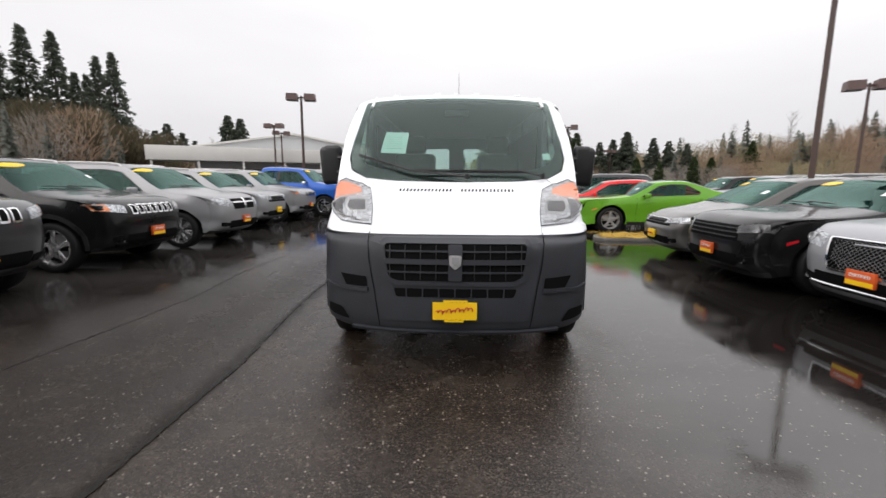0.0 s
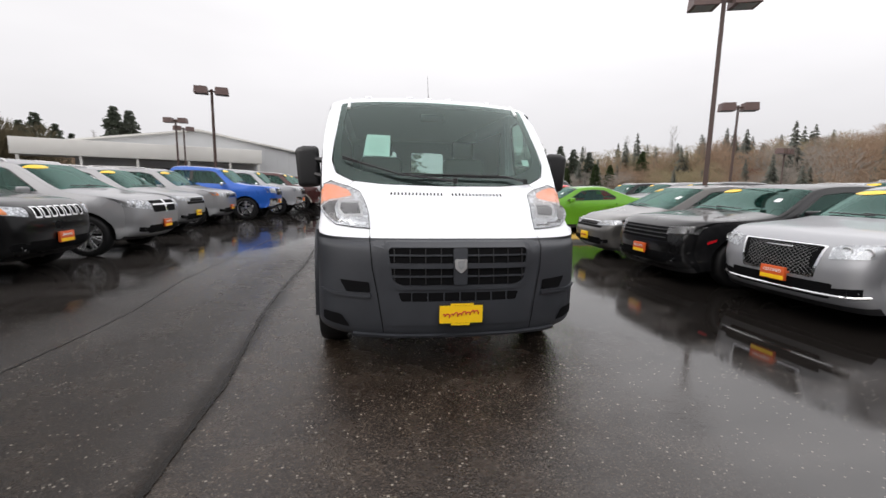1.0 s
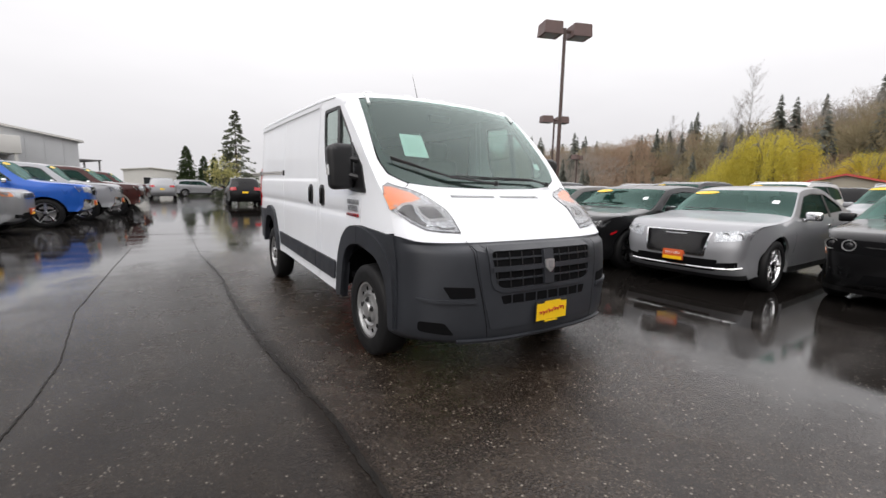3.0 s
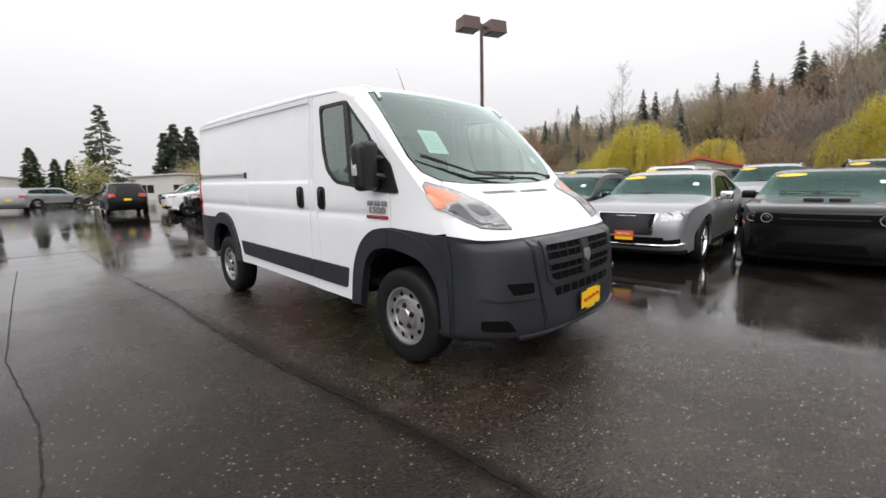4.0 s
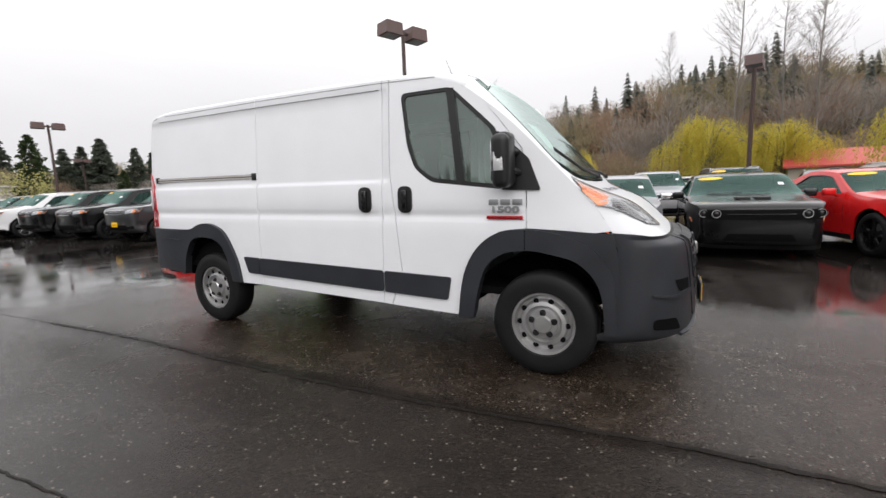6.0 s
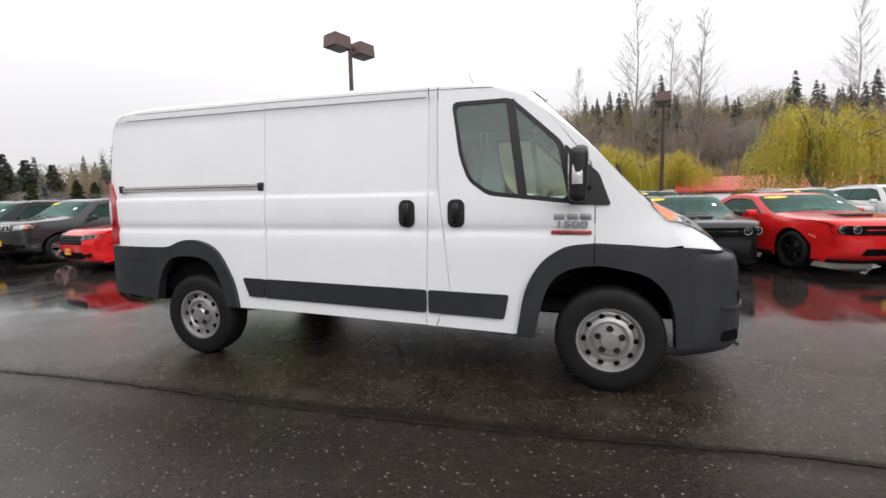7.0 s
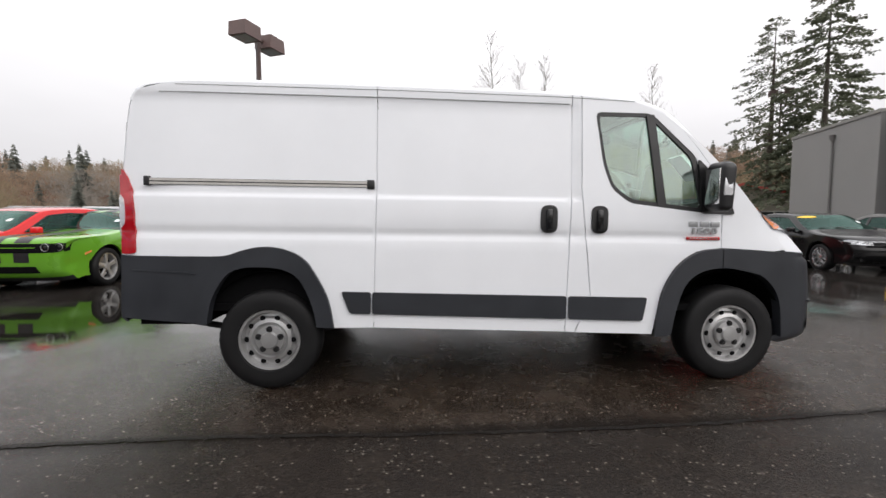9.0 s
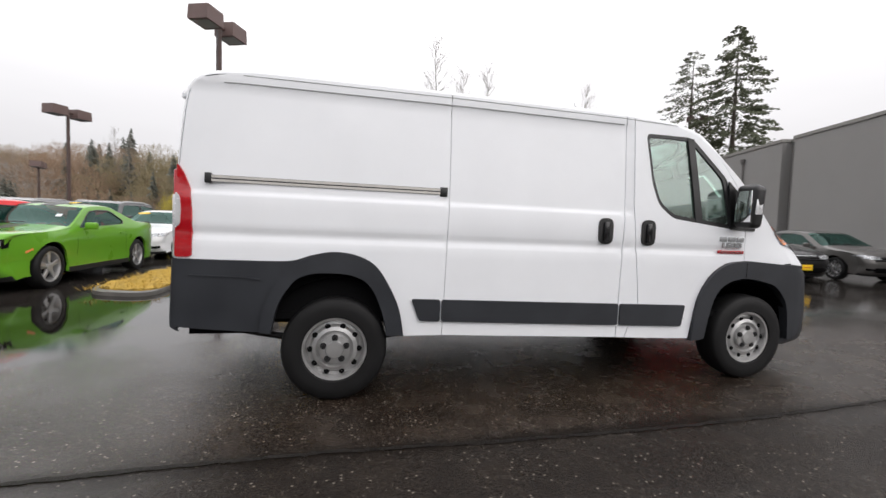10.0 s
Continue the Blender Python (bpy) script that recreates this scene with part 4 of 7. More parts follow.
    part("inner_mirror", moved(box(-0.12, 0.12, -0.02, 0.02, -0.035, 0.035, 0.015), Matrix.Translation((0, 1.55, 2.0))), M_BLACK, cab)
    part("headlining", box(-0.84, 0.84, 1.62, 5.1, 2.10, 2.12), M_TRIMIN, cab)
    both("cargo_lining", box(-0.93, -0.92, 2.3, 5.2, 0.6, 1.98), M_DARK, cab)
    # wheels
    for y in (R_FRONT, R_REAR):
        for s in (-1, 1):
            hub = wheel(van, s * 0.905, y, TYRE_R, 0.225, 0.215, "steel", M_STEEL, s, "wheel")
            hub.location.z -= math.sin(radians(0.6)) * (y - 2.675)
    # the tail runs on a hand's width behind the rear arches
    for ob in van.children_recursive:
        if ob.type == "MESH" and ob.matrix_basis == Matrix.Identity(4) and ob.parent.matrix_basis in (van.matrix_basis, Matrix.Identity(4)):
            for v in ob.data.vertices:
                k = min(1.0, max(0.0, (v.co.y - 4.97) / 0.36))
                v.co.y += 0.05 * k * k * (3 - 2 * k)
    return van


def W_x(X):
    return lambda x, u: X(x, u)


@functools.lru_cache(maxsize=None)
def bumper_row(z):
    lo, hi = 0.8, 4.6
    for _ in range(30):
        m = (lo + hi) / 2
        if VAN.at(VAN.mid, m).y < z:
            lo = m
        else:
            hi = m
    return lo


def bumper_y(x, z):
    return VAN.ribbon(x, bumper_row(round(z, 4)))[1]


# ---- parked cars ----
def car_kind(L, W, H, wb, fo, tyre, edge, mid, belt, dlo, n=None, tumble=0.42, sill=0.24, rail=False):
    return dict(L=L, W=W, H=H, wb=wb, fo=fo, tyre=tyre, edge=edge, mid=mid, belt=belt, dlo=dlo, n=n or [3.2, 3.4, 3.4, 3.2, 3.0, 3.0, 3.0, 3.0, 3.0, 2.8, 2.6, 2.6, 2.8, 2.8], tumble=tumble, sill=sill, rail=rail)


# runs of (y, z): chin, bumper, lamp line, hood lip, cowl, screen top, roof, roof end, deck, tail lip, tail, bumper, valance
KINDS = {
    "coupe": car_kind(5.02, 1.92, 1.45, 2.946, 0.98, 0.355,
        [(0.42, 0.22), (0.30, 0.40), (0.27, 0.66), (0.32, 0.84), (0.50, 0.90), (1.52, 0.985), (2.28, 1.34), (2.62, 1.385), (3.10, 1.375), (3.95, 1.10), (4.85, 1.05), (4.90, 0.85), (4.86, 0.50), (4.72, 0.26)],
        [(0.22, 0.18), (0.06, 0.34), (0.02, 0.62), (0.04, 0.83), (0.18, 0.925), (1.42, 1.05), (2.10, 1.385), (2.62, 1.45), (3.15, 1.44), (4.10, 1.16), (4.98, 1.10), (5.02, 0.88), (5.02, 0.50), (4.86, 0.24)],
        (0.93, 1.06), [(1.78, 0.99), (2.30, 1.30), (2.65, 1.345), (3.05, 1.335), (3.42, 1.13), (3.36, 1.06)]),
    "sedan": car_kind(5.04, 1.90, 1.48, 3.05, 0.93, 0.355,
        [(0.42, 0.22), (0.32, 0.40), (0.30, 0.62), (0.36, 0.80), (0.56, 0.90), (1.50, 0.985), (2.20, 1.35), (2.60, 1.41), (3.30, 1.40), (4.22, 1.09), (4.85, 1.06), (4.92, 0.88), (4.88, 0.50), (4.74, 0.26)],
        [(0.20, 0.18), (0.05, 0.34), (0.02, 0.60), (0.08, 0.80), (0.26, 0.93), (1.38, 1.06), (2.04, 1.40), (2.60, 1.48), (3.35, 1.47), (4.32, 1.13), (4.98, 1.10), (5.04, 0.90), (5.04, 0.50), (4.88, 0.24)],
        (0.93, 1.05), [(1.72, 0.99), (2.24, 1.315), (2.65, 1.37), (3.30, 1.36), (3.82, 1.18), (3.92, 1.08)]),
    "mid_sedan": car_kind(4.85, 1.83, 1.46, 2.78, 0.95, 0.335,
        [(0.44, 0.22), (0.34, 0.38), (0.32, 0.56), (0.40, 0.72), (0.62, 0.83), (1.46, 0.96), (2.22, 1.34), (2.60, 1.40), (3.25, 1.39), (4.10, 1.08), (4.66, 1.04), (4.72, 0.88), (4.68, 0.50), (4.56, 0.26)],
        [(0.20, 0.18), (0.05, 0.34), (0.01, 0.55), (0.08, 0.72), (0.30, 0.86), (1.30, 1.03), (2.02, 1.39), (2.60, 1.46), (3.30, 1.45), (4.20, 1.12), (4.78, 1.08), (4.85, 0.90), (4.85, 0.50), (4.70, 0.24)],
        (0.90, 1.03), [(1.66, 0.97), (2.26, 1.31), (2.65, 1.36), (3.25, 1.35), (3.80, 1.16), (3.88, 1.06)]),
    "hatch": car_kind(4.50, 1.76, 1.47, 2.64, 0.92, 0.32,
        [(0.46, 0.20), (0.36, 0.36), (0.34, 0.54), (0.44, 0.70), (0.68, 0.82), (1.30, 0.96), (2.10, 1.35), (2.50, 1.41), (3.30, 1.40), (4.12, 1.20), (4.32, 1.00), (4.40, 0.84), (4.38, 0.50), (4.26, 0.26)],
        [(0.20, 0.18), (0.05, 0.32), (0.01, 0.54), (0.10, 0.70), (0.34, 0.85), (1.14, 1.02), (1.90, 1.40), (2.50, 1.47), (3.40, 1.46), (4.20, 1.28), (4.44, 1.02), (4.50, 0.86), (4.50, 0.50), (4.36, 0.24)],
        (0.90, 1.04), [(1.52, 0.97), (2.14, 1.32), (2.55, 1.37), (3.25, 1.36), (3.90, 1.20), (3.86, 1.10)]),
    "suv": car_kind(4.82, 1.94, 1.76, 2.915, 0.90, 0.385,
        [(0.46, 0.34), (0.34, 0.48), (0.30, 0.74), (0.34, 0.98), (0.52, 1.08), (1.30, 1.18), (1.95, 1.60), (2.30, 1.66), (3.60, 1.67), (4.30, 1.62), (4.62, 1.22), (4.70, 0.98), (4.68, 0.60), (4.54, 0.38)],
        [(0.24, 0.30), (0.06, 0.44), (0.02, 0.72), (0.04, 0.98), (0.20, 1.10), (1.18, 1.24), (1.80, 1.66), (2.30, 1.74), (3.60, 1.76), (4.42, 1.72), (4.72, 1.26), (4.80, 1.00), (4.82, 0.60), (4.66, 0.36)],
        (1.08, 1.20), [(1.55, 1.17), (2.02, 1.56), (2.30, 1.61), (3.60, 1.62), (4.22, 1.56), (4.36, 1.27)], sill=0.34, rail=True),
    "small_suv": car_kind(4.62, 1.86, 1.70, 2.70, 0.92, 0.365,
        [(0.50, 0.32), (0.38, 0.46), (0.34, 0.70), (0.38, 0.92), (0.60, 1.02), (1.32, 1.13), (2.05, 1.54), (2.40, 1.60), (3.50, 1.61), (4.10, 1.54), (4.40, 1.18), (4.50, 0.94), (4.48, 0.58), (4.34, 0.36)],
        [(0.26, 0.28), (0.06, 0.42), (0.02, 0.68), (0.06, 0.92), (0.26, 1.05), (1.18, 1.19), (1.88, 1.60), (2.40, 1.68), (3.50, 1.70), (4.24, 1.62), (4.52, 1.20), (4.60, 0.96), (4.62, 0.58), (4.46, 0.34)],
        (1.04, 1.16), [(1.58, 1.12), (2.10, 1.50), (2.40, 1.55), (3.48, 1.56), (4.02, 1.48), (4.18, 1.22)], sill=0.32, rail=True),
    "pickup": car_kind(5.82, 2.02, 1.93, 3.57, 1.02, 0.41,
        [(0.40, 0.46), (0.30, 0.58), (0.27, 0.84), (0.30, 1.08), (0.44, 1.20), (1.40, 1.30), (1.98, 1.76), (2.30, 1.82), (3.45, 1.82), (3.72, 1.36), (5.60, 1.36), (5.70, 1.10), (5.68, 0.70), (5.56, 0.50)],
        [(0.24, 0.42), (0.06, 0.56), (0.02, 0.82), (0.03, 1.10), (0.16, 1.24), (1.30, 1.37), (1.86, 1.83), (2.30, 1.91), (3.50, 1.91), (3.74, 1.42), (5.70, 1.42), (5.80, 1.12), (5.82, 0.70), (5.68, 0.48)],
        (1.20, 1.30), [(1.62, 1.29), (2.04, 1.72), (2.30, 1.77), (3.42, 1.77), (3.58, 1.36)], tumble=0.34, sill=0.46),
}


def make_sx(k):
    L, hw, (b0, b1), tum = k["L"], k["W"] / 2, k["belt"], k["tumble"]

    def sx(y, z):
        belt = b0 + (b1 - b0) * min(1, max(0, y / L))
        mid = belt * 0.68
        w = hw - 0.05 * ((min(z, belt) - mid) / (belt - 0.2)) ** 2 - 0.02 * max(0, 1 - abs(z - mid * 0.75) / 0.12)
        w -= 0.17 * hw * max(0.0, (0.95 - y) / 0.7) ** 2 + 0.12 * hw * max(0.0, (y - L + 0.95) / 0.8) ** 2
        # hips over the axles
        for ya in (k["fo"], k["fo"] + k["wb"]):
            w += 0.02 * math.exp(-(((y - ya) / 0.4) ** 2)) * smooth01(z, 0.3, 0.6) * (1 - smooth01(z, belt - 0.1, belt))
        if z > belt:
            w -= 0.03 + (z - belt) * tum
        else:
            w -= 0.03 * smooth01(z, belt - 0.05, belt)
        return w

    return sx


def build_car(kind, name, label, category, m, colour, rim="five", rim_mat=None, face="bar", placard=None, sticker=True, glass=None, stripes=None, group="", cladding=None, scoop=False):
    k = KINDS[kind]
    rim_mat = rim_mat or M_ALLOY
    glass = glass or M_GLASS
    car = thing(name, label, category, m, group)
    sh = Shell(k["edge"], k["mid"], make_sx(k), k["n"])
    L, fo, wb, r, belt = k["L"], k["fo"], k["wb"], k["tyre"], k["belt"]
    C = (0, L / 2, 0.75)
    S, X, Wf = sh.side, sh.ribbon, sh.ribbon_w
    last = len(k["edge"]) - 1

    def arch(yc, rr, up=True):
        a0 = math.asin(max(-0.95, (k["sill"] - r) / rr))
        ts = np.linspace(math.pi - a0, a0, 16)
        return [(yc + rr * math.cos(t), r + rr * math.sin(t)) for t in ts]

    ar = r + 0.065
    outline = [(k["edge"][0][0] + 0.06, k["sill"])] + arch(fo, ar) + arch(fo + wb, ar) + [(k["edge"][-1][0] - 0.06, k["sill"])] + sh.rim_u(last, 0, 90)
    dlo = rounded(k["dlo"], 0.05)
    sd = patch(outline, S, 0, 0.12, [dlo], 0.03, C, 0.07)
    u_cowl, u_top, u_re, u_dk = 5, 6, 8, 9
    nose = sweep(sh, list(np.linspace(0, 5.0, 26)), nw=24)
    Ww = lambda w, u: Wf(w, u)
    # screen frame, roof and rear frame by narrow bands
    fr = 0.86
    bands = [nose, sweep(sh, list(np.linspace(u_top, u_re, 12)), nw=20), sweep(sh, list(np.linspace(u_dk, last, 20)), nw=24)]
    for u0, u1 in ((u_cowl, u_top), (u_re, u_dk)):
        for w0, w1 in ((-1, -fr), (fr, 1)):
            bands.append(sweep(sh, list(np.linspace(u0, u1, 8)), w0, w1, 4))
    for nm, geo in zip(("hood_and_nose", "roof", "tail", "screen_pillar", "screen_pillar", "rear_pillar", "rear_pillar", "side_body", "side_body"), bands + [sd, mirrored(sd)]):
        part(nm, geo, colour, car, smooth=35)
    for nm, u0, u1, g in (("windscreen", u_cowl, u_top, glass), ("rear_window", u_re, u_dk, M_PRIV)):
        part(nm, sweep(sh, list(np.linspace(u0, u1, 8)), -fr, fr, 12), g, car).visible_shadow = False
    both_glass = patch(dlo, S, -0.012, 0.15, [], 0, C)
    for geo in (both_glass, mirrored(both_glass)):
        part("side_window", geo, glass, car).visible_shadow = False
    frame_geo = patch(rounded(k["dlo"], 0.05), S, 0.003, 0.1, [shrink(dlo, 0.025)], 0.01, C, 0.08)
    both("window_trim", frame_geo, M_BLACK, car)
    ys = (k["dlo"][1][0] + k["dlo"][-2][0]) / 2 + 0.1
    pw = 0.05
    zt = max(p[1] for p in k["dlo"]) - 0.0
    post = [(ys - pw, zt), (ys + pw, zt), (ys + pw + 0.03, belt[0] + (belt[1] - belt[0]) * 0.55), (ys - pw + 0.03, belt[0] + (belt[1] - belt[0]) * 0.55)]
    if kind != "coupe":
        both("window_post", patch(post, S, 0.004, 0.1, [], 0.01, C), M_BLACK, car)
    # shut lines and handles
    zb = belt[0] + (belt[1] - belt[0]) * 0.5
    d0, d1 = k["dlo"][0][0] - 0.18, ys + 0.05
    dl = 0.004
    for yy in ((d0, d1, d1 + 1.0) if kind != "coupe" else (d0 + 0.05, d1 + 0.35)):
        zl = k["sill"] + 0.09
        both("shut_line", patch([(yy - dl, zl), (yy + dl, zl), (yy + dl + 0.02, zb - 0.03), (yy - dl + 0.02, zb - 0.03)], S, 0.002, 0.2, [], 0, C), M_DARK, car)
    for yy in ((d1 - 0.14, d1 + 0.86) if kind != "coupe" else (d1 + 0.18,)):
        for s in (-1, 1):
            x = s * (sh.sx(yy, zb - 0.12) + 0.012)
            part("door_handle", moved(box(-0.012, 0.012, -0.09, 0.09, -0.014, 0.014, 0.008), Matrix.Translation((x, yy, zb - 0.12))), colour if kind != "sedan" else M_CHROME, car)
    # small side reflectors ahead of the front wheels
    if face in ("bar", "retro"):
        zr = r + 0.27
        both("side_reflector", patch([(fo - ar - 0.08, zr - 0.02), (fo - ar + 0.03, zr + 0.03), (fo - ar + 0.03, zr + 0.06), (fo - ar - 0.08, zr + 0.02)], S, 0.006, 0.06, [], 0.006, C), M_RED if face == "bar" else M_AMBER, car)
    # sills and wells
    both("sill", patch([(fo + ar + 0.02, k["sill"] - 0.02), (fo + wb - ar - 0.02, k["sill"] - 0.02), (fo + wb - ar - 0.02, k["sill"] + 0.07), (fo + ar + 0.02, k["sill"] + 0.07)], S, 0.006, 0.15, [], 0.02, C), cladding or M_BLACK, car)
    if cladding:
        for yc in (fo, fo + wb):
            both("wheel_arch", patch(arch(yc, ar + 0.06) + arch(yc, ar)[::-1], S, 0.012, 0.08, [], 0.03, C), cladding, car)
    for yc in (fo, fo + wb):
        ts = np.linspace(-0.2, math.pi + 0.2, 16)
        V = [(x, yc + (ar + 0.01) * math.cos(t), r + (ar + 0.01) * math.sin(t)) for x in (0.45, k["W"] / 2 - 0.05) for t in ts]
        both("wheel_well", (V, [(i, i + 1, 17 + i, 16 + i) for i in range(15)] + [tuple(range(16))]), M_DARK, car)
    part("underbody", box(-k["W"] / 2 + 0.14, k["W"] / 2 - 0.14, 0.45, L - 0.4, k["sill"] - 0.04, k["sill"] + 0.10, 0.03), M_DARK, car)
    for yc in (fo, fo + wb):
        for s in (-1, 1):
            wheel(car, s * (k["W"] / 2 - 0.125), yc, r, 0.23, r * 0.70, rim, rim_mat, s)
    # cabin
    bz = belt[0] - 0.35
    y0, y1 = k["dlo"][0][0], k["dlo"][-1][0]
    seats = []
    for sx_ in (-0.40, 0.40):
        seats += [moved(box(-0.24, 0.24, -0.06, 0.06, -0.30, 0.30, 0.05), Matrix.Translation((sx_, y0 + 1.0, bz + 0.45)) @ Matrix.Rotation(radians(-14), 4, "X")), box(sx_ - 0.12, sx_ + 0.12, y0 + 1.08, y0 + 1.17, bz + 0.74, bz + 0.90, 0.03)]
    seats.append(box(-0.60, 0.60, y1 - 0.35, y1 - 0.2, bz, bz + 0.62, 0.05))
    cab = part("cabin", join(box(-k["W"] / 2 + 0.16, k["W"] / 2 - 0.16, y0 - 0.25, y1 + 0.3, bz - 0.10, bz), box(-k["W"] / 2 + 0.2, k["W"] / 2 - 0.2, y0 - 0.22, y0 + 0.12, bz, belt[0] + 0.03, 0.05)), M_SEAT, car)
    part("seats", join(*seats), M_SEAT, cab)
    part("steering_wheel", tube([(0.40 + 0.18 * math.cos(t), y0 + 0.32 - 0.08 * math.sin(t), belt[0] + 0.02 + 0.15 * math.sin(t)) for t in np.linspace(0, 2 * math.pi, 17)], 0.014, 5, False), M_BLACK, cab)
    # mirrors
    my, mz = k["dlo"][0][0] + 0.12, belt[0] + 0.10
    for s in (-1, 1):
        xx = s * (sh.sx(my, belt[0] - 0.02) + 0.10)
        part("door_mirror", join(moved(box(-0.10, 0.10, -0.05, 0.06, -0.065, 0.065, 0.035, 3), Matrix.Translation((xx, my, mz))), tube([(s * (sh.sx(my, belt[0]) - 0.02), my, mz - 0.07), (xx, my, mz - 0.02)], 0.025, 6)), M_CHROME if rim_mat is M_CHROME else colour, car)
    # face of the car: lamps, grille, intake; shaded depths painted as near-black sheets
    fx = lambda x, u: X(x, u)
    hw = k["W"] / 2
    fr_patch = lambda poly, off, mat, nm, par, lab="", th=0.01: part(nm, patch(poly, fx, off, 0.06, [], th, C), mat, par, lab)
    if face == "retro":
        fr_patch(rounded([(-0.85, 2.25), (0.85, 2.25), (0.85, 2.98), (-0.85, 2.98)], 0.05), 0.004, M_DARK, "grille", car, "wide black slot grille")
        for s in (-1, 1):
            for x in (0.755, 0.585):
                p = Vector(X(s * x, 2.63)) + Vector((0, -0.01, 0))
                hl = part("headlamp", moved(lathe([(0.004, 0.066), (0.012, 0.064), (0.012, 0.058), (0.004, 0.055)], 22, "y"), Matrix.Translation(p) @ Matrix.Rotation(math.pi, 4, "Z")), M_STEEL, car, "round halo headlamp")
                part("lamp_eye", moved(lathe([(-0.01, 0.074), (0.004, 0.072), (0.004, 0.046), (-0.004, 0.042), (0.006, 0.028), (0.008, 0.001)], 18, "y"), Matrix.Translation(p) @ Matrix.Rotation(math.pi, 4, "Z")), M_GLOSSB, hl)
        part("grille_trim", patch([(-0.44, 2.58), (0.44, 2.58), (0.44, 2.64), (-0.44, 2.64)], fx, 0.012, 0.1, [], 0.01, C), colour, car)
        fr_patch(rounded([(-0.48, 0.95), (0.48, 0.95), (0.42, 1.40), (-0.42, 1.40)], 0.05), 0.004, M_DARK, "lower_intake", car)
        part("chin_spoiler", sweep(sh, list(np.linspace(0, 0.5, 4)), -0.93, 0.93, 20, 0.008), M_BLACK, car)
    else:
        lamp_u = {"bar": (2.45, 3.1), "mesh": (2.35, 3.15), "slots": (2.55, 3.2), "cross": (2.45, 3.25), "wide": (2.5, 3.15)}[face]
        lx = {"bar": (0.52, 0.86), "mesh": (0.50, 0.86), "slots": (0.56, 0.86), "cross": (0.50, 0.90), "wide": (0.42, 0.86)}[face]
        for s in (-1, 1):
            a0, a1 = lx[0] * hw / 0.95, lx[1] * hw / 0.95
            poly = rounded([(s * a0, lamp_u[0] + 0.08), (s * a1, lamp_u[0] + 0.28), (s * (a1 + 0.02), lamp_u[1] + 0.3), (s * a0, lamp_u[1])], 0.04)
            hl = fr_patch(poly, 0.005, M_GLOSSB if face == "bar" else M_LAMPBASE, "headlamp", car, "clear headlamp")
            c = ((a0 + a1) / 2, (lamp_u[0] + lamp_u[1]) / 2 + 0.12)
            for dx in ((-0.07, 0.07) if face != "slots" else ()):
                p = Vector(X(s * (c[0] + dx), c[1]))
                part("lamp_bowl", moved(lathe([(-0.012, 0.048), (0.010, 0.045), (-0.006, 0.035), (-0.012, 0.001)], 14, "y"), Matrix.Translation(p) @ Matrix.Rotation(math.pi, 4, "Z")), M_GLOSSB if face == "bar" else M_STEEL, hl)
            if face == "slots":
                am = [(s * (a1 - 0.10), lamp_u[0] + 0.24), (s * a1, lamp_u[0] + 0.30), (s * (a1 + 0.015), lamp_u[1] + 0.27), (s * (a1 - 0.08), lamp_u[1] + 0.18)]
                part("indicator", patch(am, fx, 0.0145, 0.06, [], 0.004, C), M_AMBER, hl, "amber indicator")
            part("lamp_lens", patch(poly, fx, 0.016, 0.08, [], 0.012, C), M_LENS, hl).visible_shadow = False
            fr_patch(rounded([(s * 0.56 * hw, 0.95), (s * 0.80 * hw, 1.0), (s * 0.80 * hw, 1.35), (s * 0.58 * hw, 1.30)], 0.03), 0.004, M_DARK, "fog_pocket", car)
            part("fog_lamp", moved(lathe([(-0.02, 0.04), (0.010, 0.038), (0.002, 0.03), (0.0, 0.001)], 14, "y"), Matrix.Translation(X(s * 0.68 * hw, 1.16)) @ Matrix.Rotation(math.pi, 4, "Z")), M_GLOSSB, car)
        if face == "slots":
            gu = (2.50, 3.35)
            gr = fr_patch(rounded([(-0.50, gu[0]), (0.50, gu[0]), (0.52, gu[1]), (-0.52, gu[1])], 0.03), 0.003, colour, "grille", car, "seven-slot chrome grille")
            for i in range(7):
                x = -0.405 + 0.135 * i
                fr_patch(rounded([(x - 0.052, gu[0] + 0.06), (x + 0.052, gu[0] + 0.06), (x + 0.052, gu[1] - 0.06), (x - 0.052, gu[1] - 0.06)], 0.03), 0.012, M_CHROME, "slot_ring", gr)
                fr_patch(rounded([(x - 0.034, gu[0] + 0.14), (x + 0.034, gu[0] + 0.14), (x + 0.034, gu[1] - 0.14), (x - 0.034, gu[1] - 0.14)], 0.02), 0.014, M_DARK, "slot", gr, th=0)
        elif face == "cross":
            gu = (2.35, 3.35)
            gr = fr_patch(rounded([(-0.42, gu[0]), (0.42, gu[0]), (0.46, gu[1]), (-0.46, gu[1])], 0.05), 0.004, M_DARK, "grille", car, "crosshair grille")
            fr_patch([(-0.44, 2.82), (0.44, 2.82), (0.44, 2.95), (-0.44, 2.95)], 0.02, M_CHROME if rim_mat is not M_BLKRIM else M_BLACK, "grille_bar", gr)
            fr_patch([(-0.04, gu[0]), (0.04, gu[0]), (0.04, gu[1]), (-0.04, gu[1])], 0.02, M_CHROME if rim_mat is not M_BLKRIM else M_BLACK, "grille_bar", gr)
        elif face == "mesh":
            gu = (1.55, 3.1)
            gr = fr_patch(rounded([(-0.40, gu[0]), (0.40, gu[0]), (0.46, gu[1]), (-0.46, gu[1])], 0.06), 0.010, M_CHROME, "grille", car, "dark mesh grille in a chrome frame")
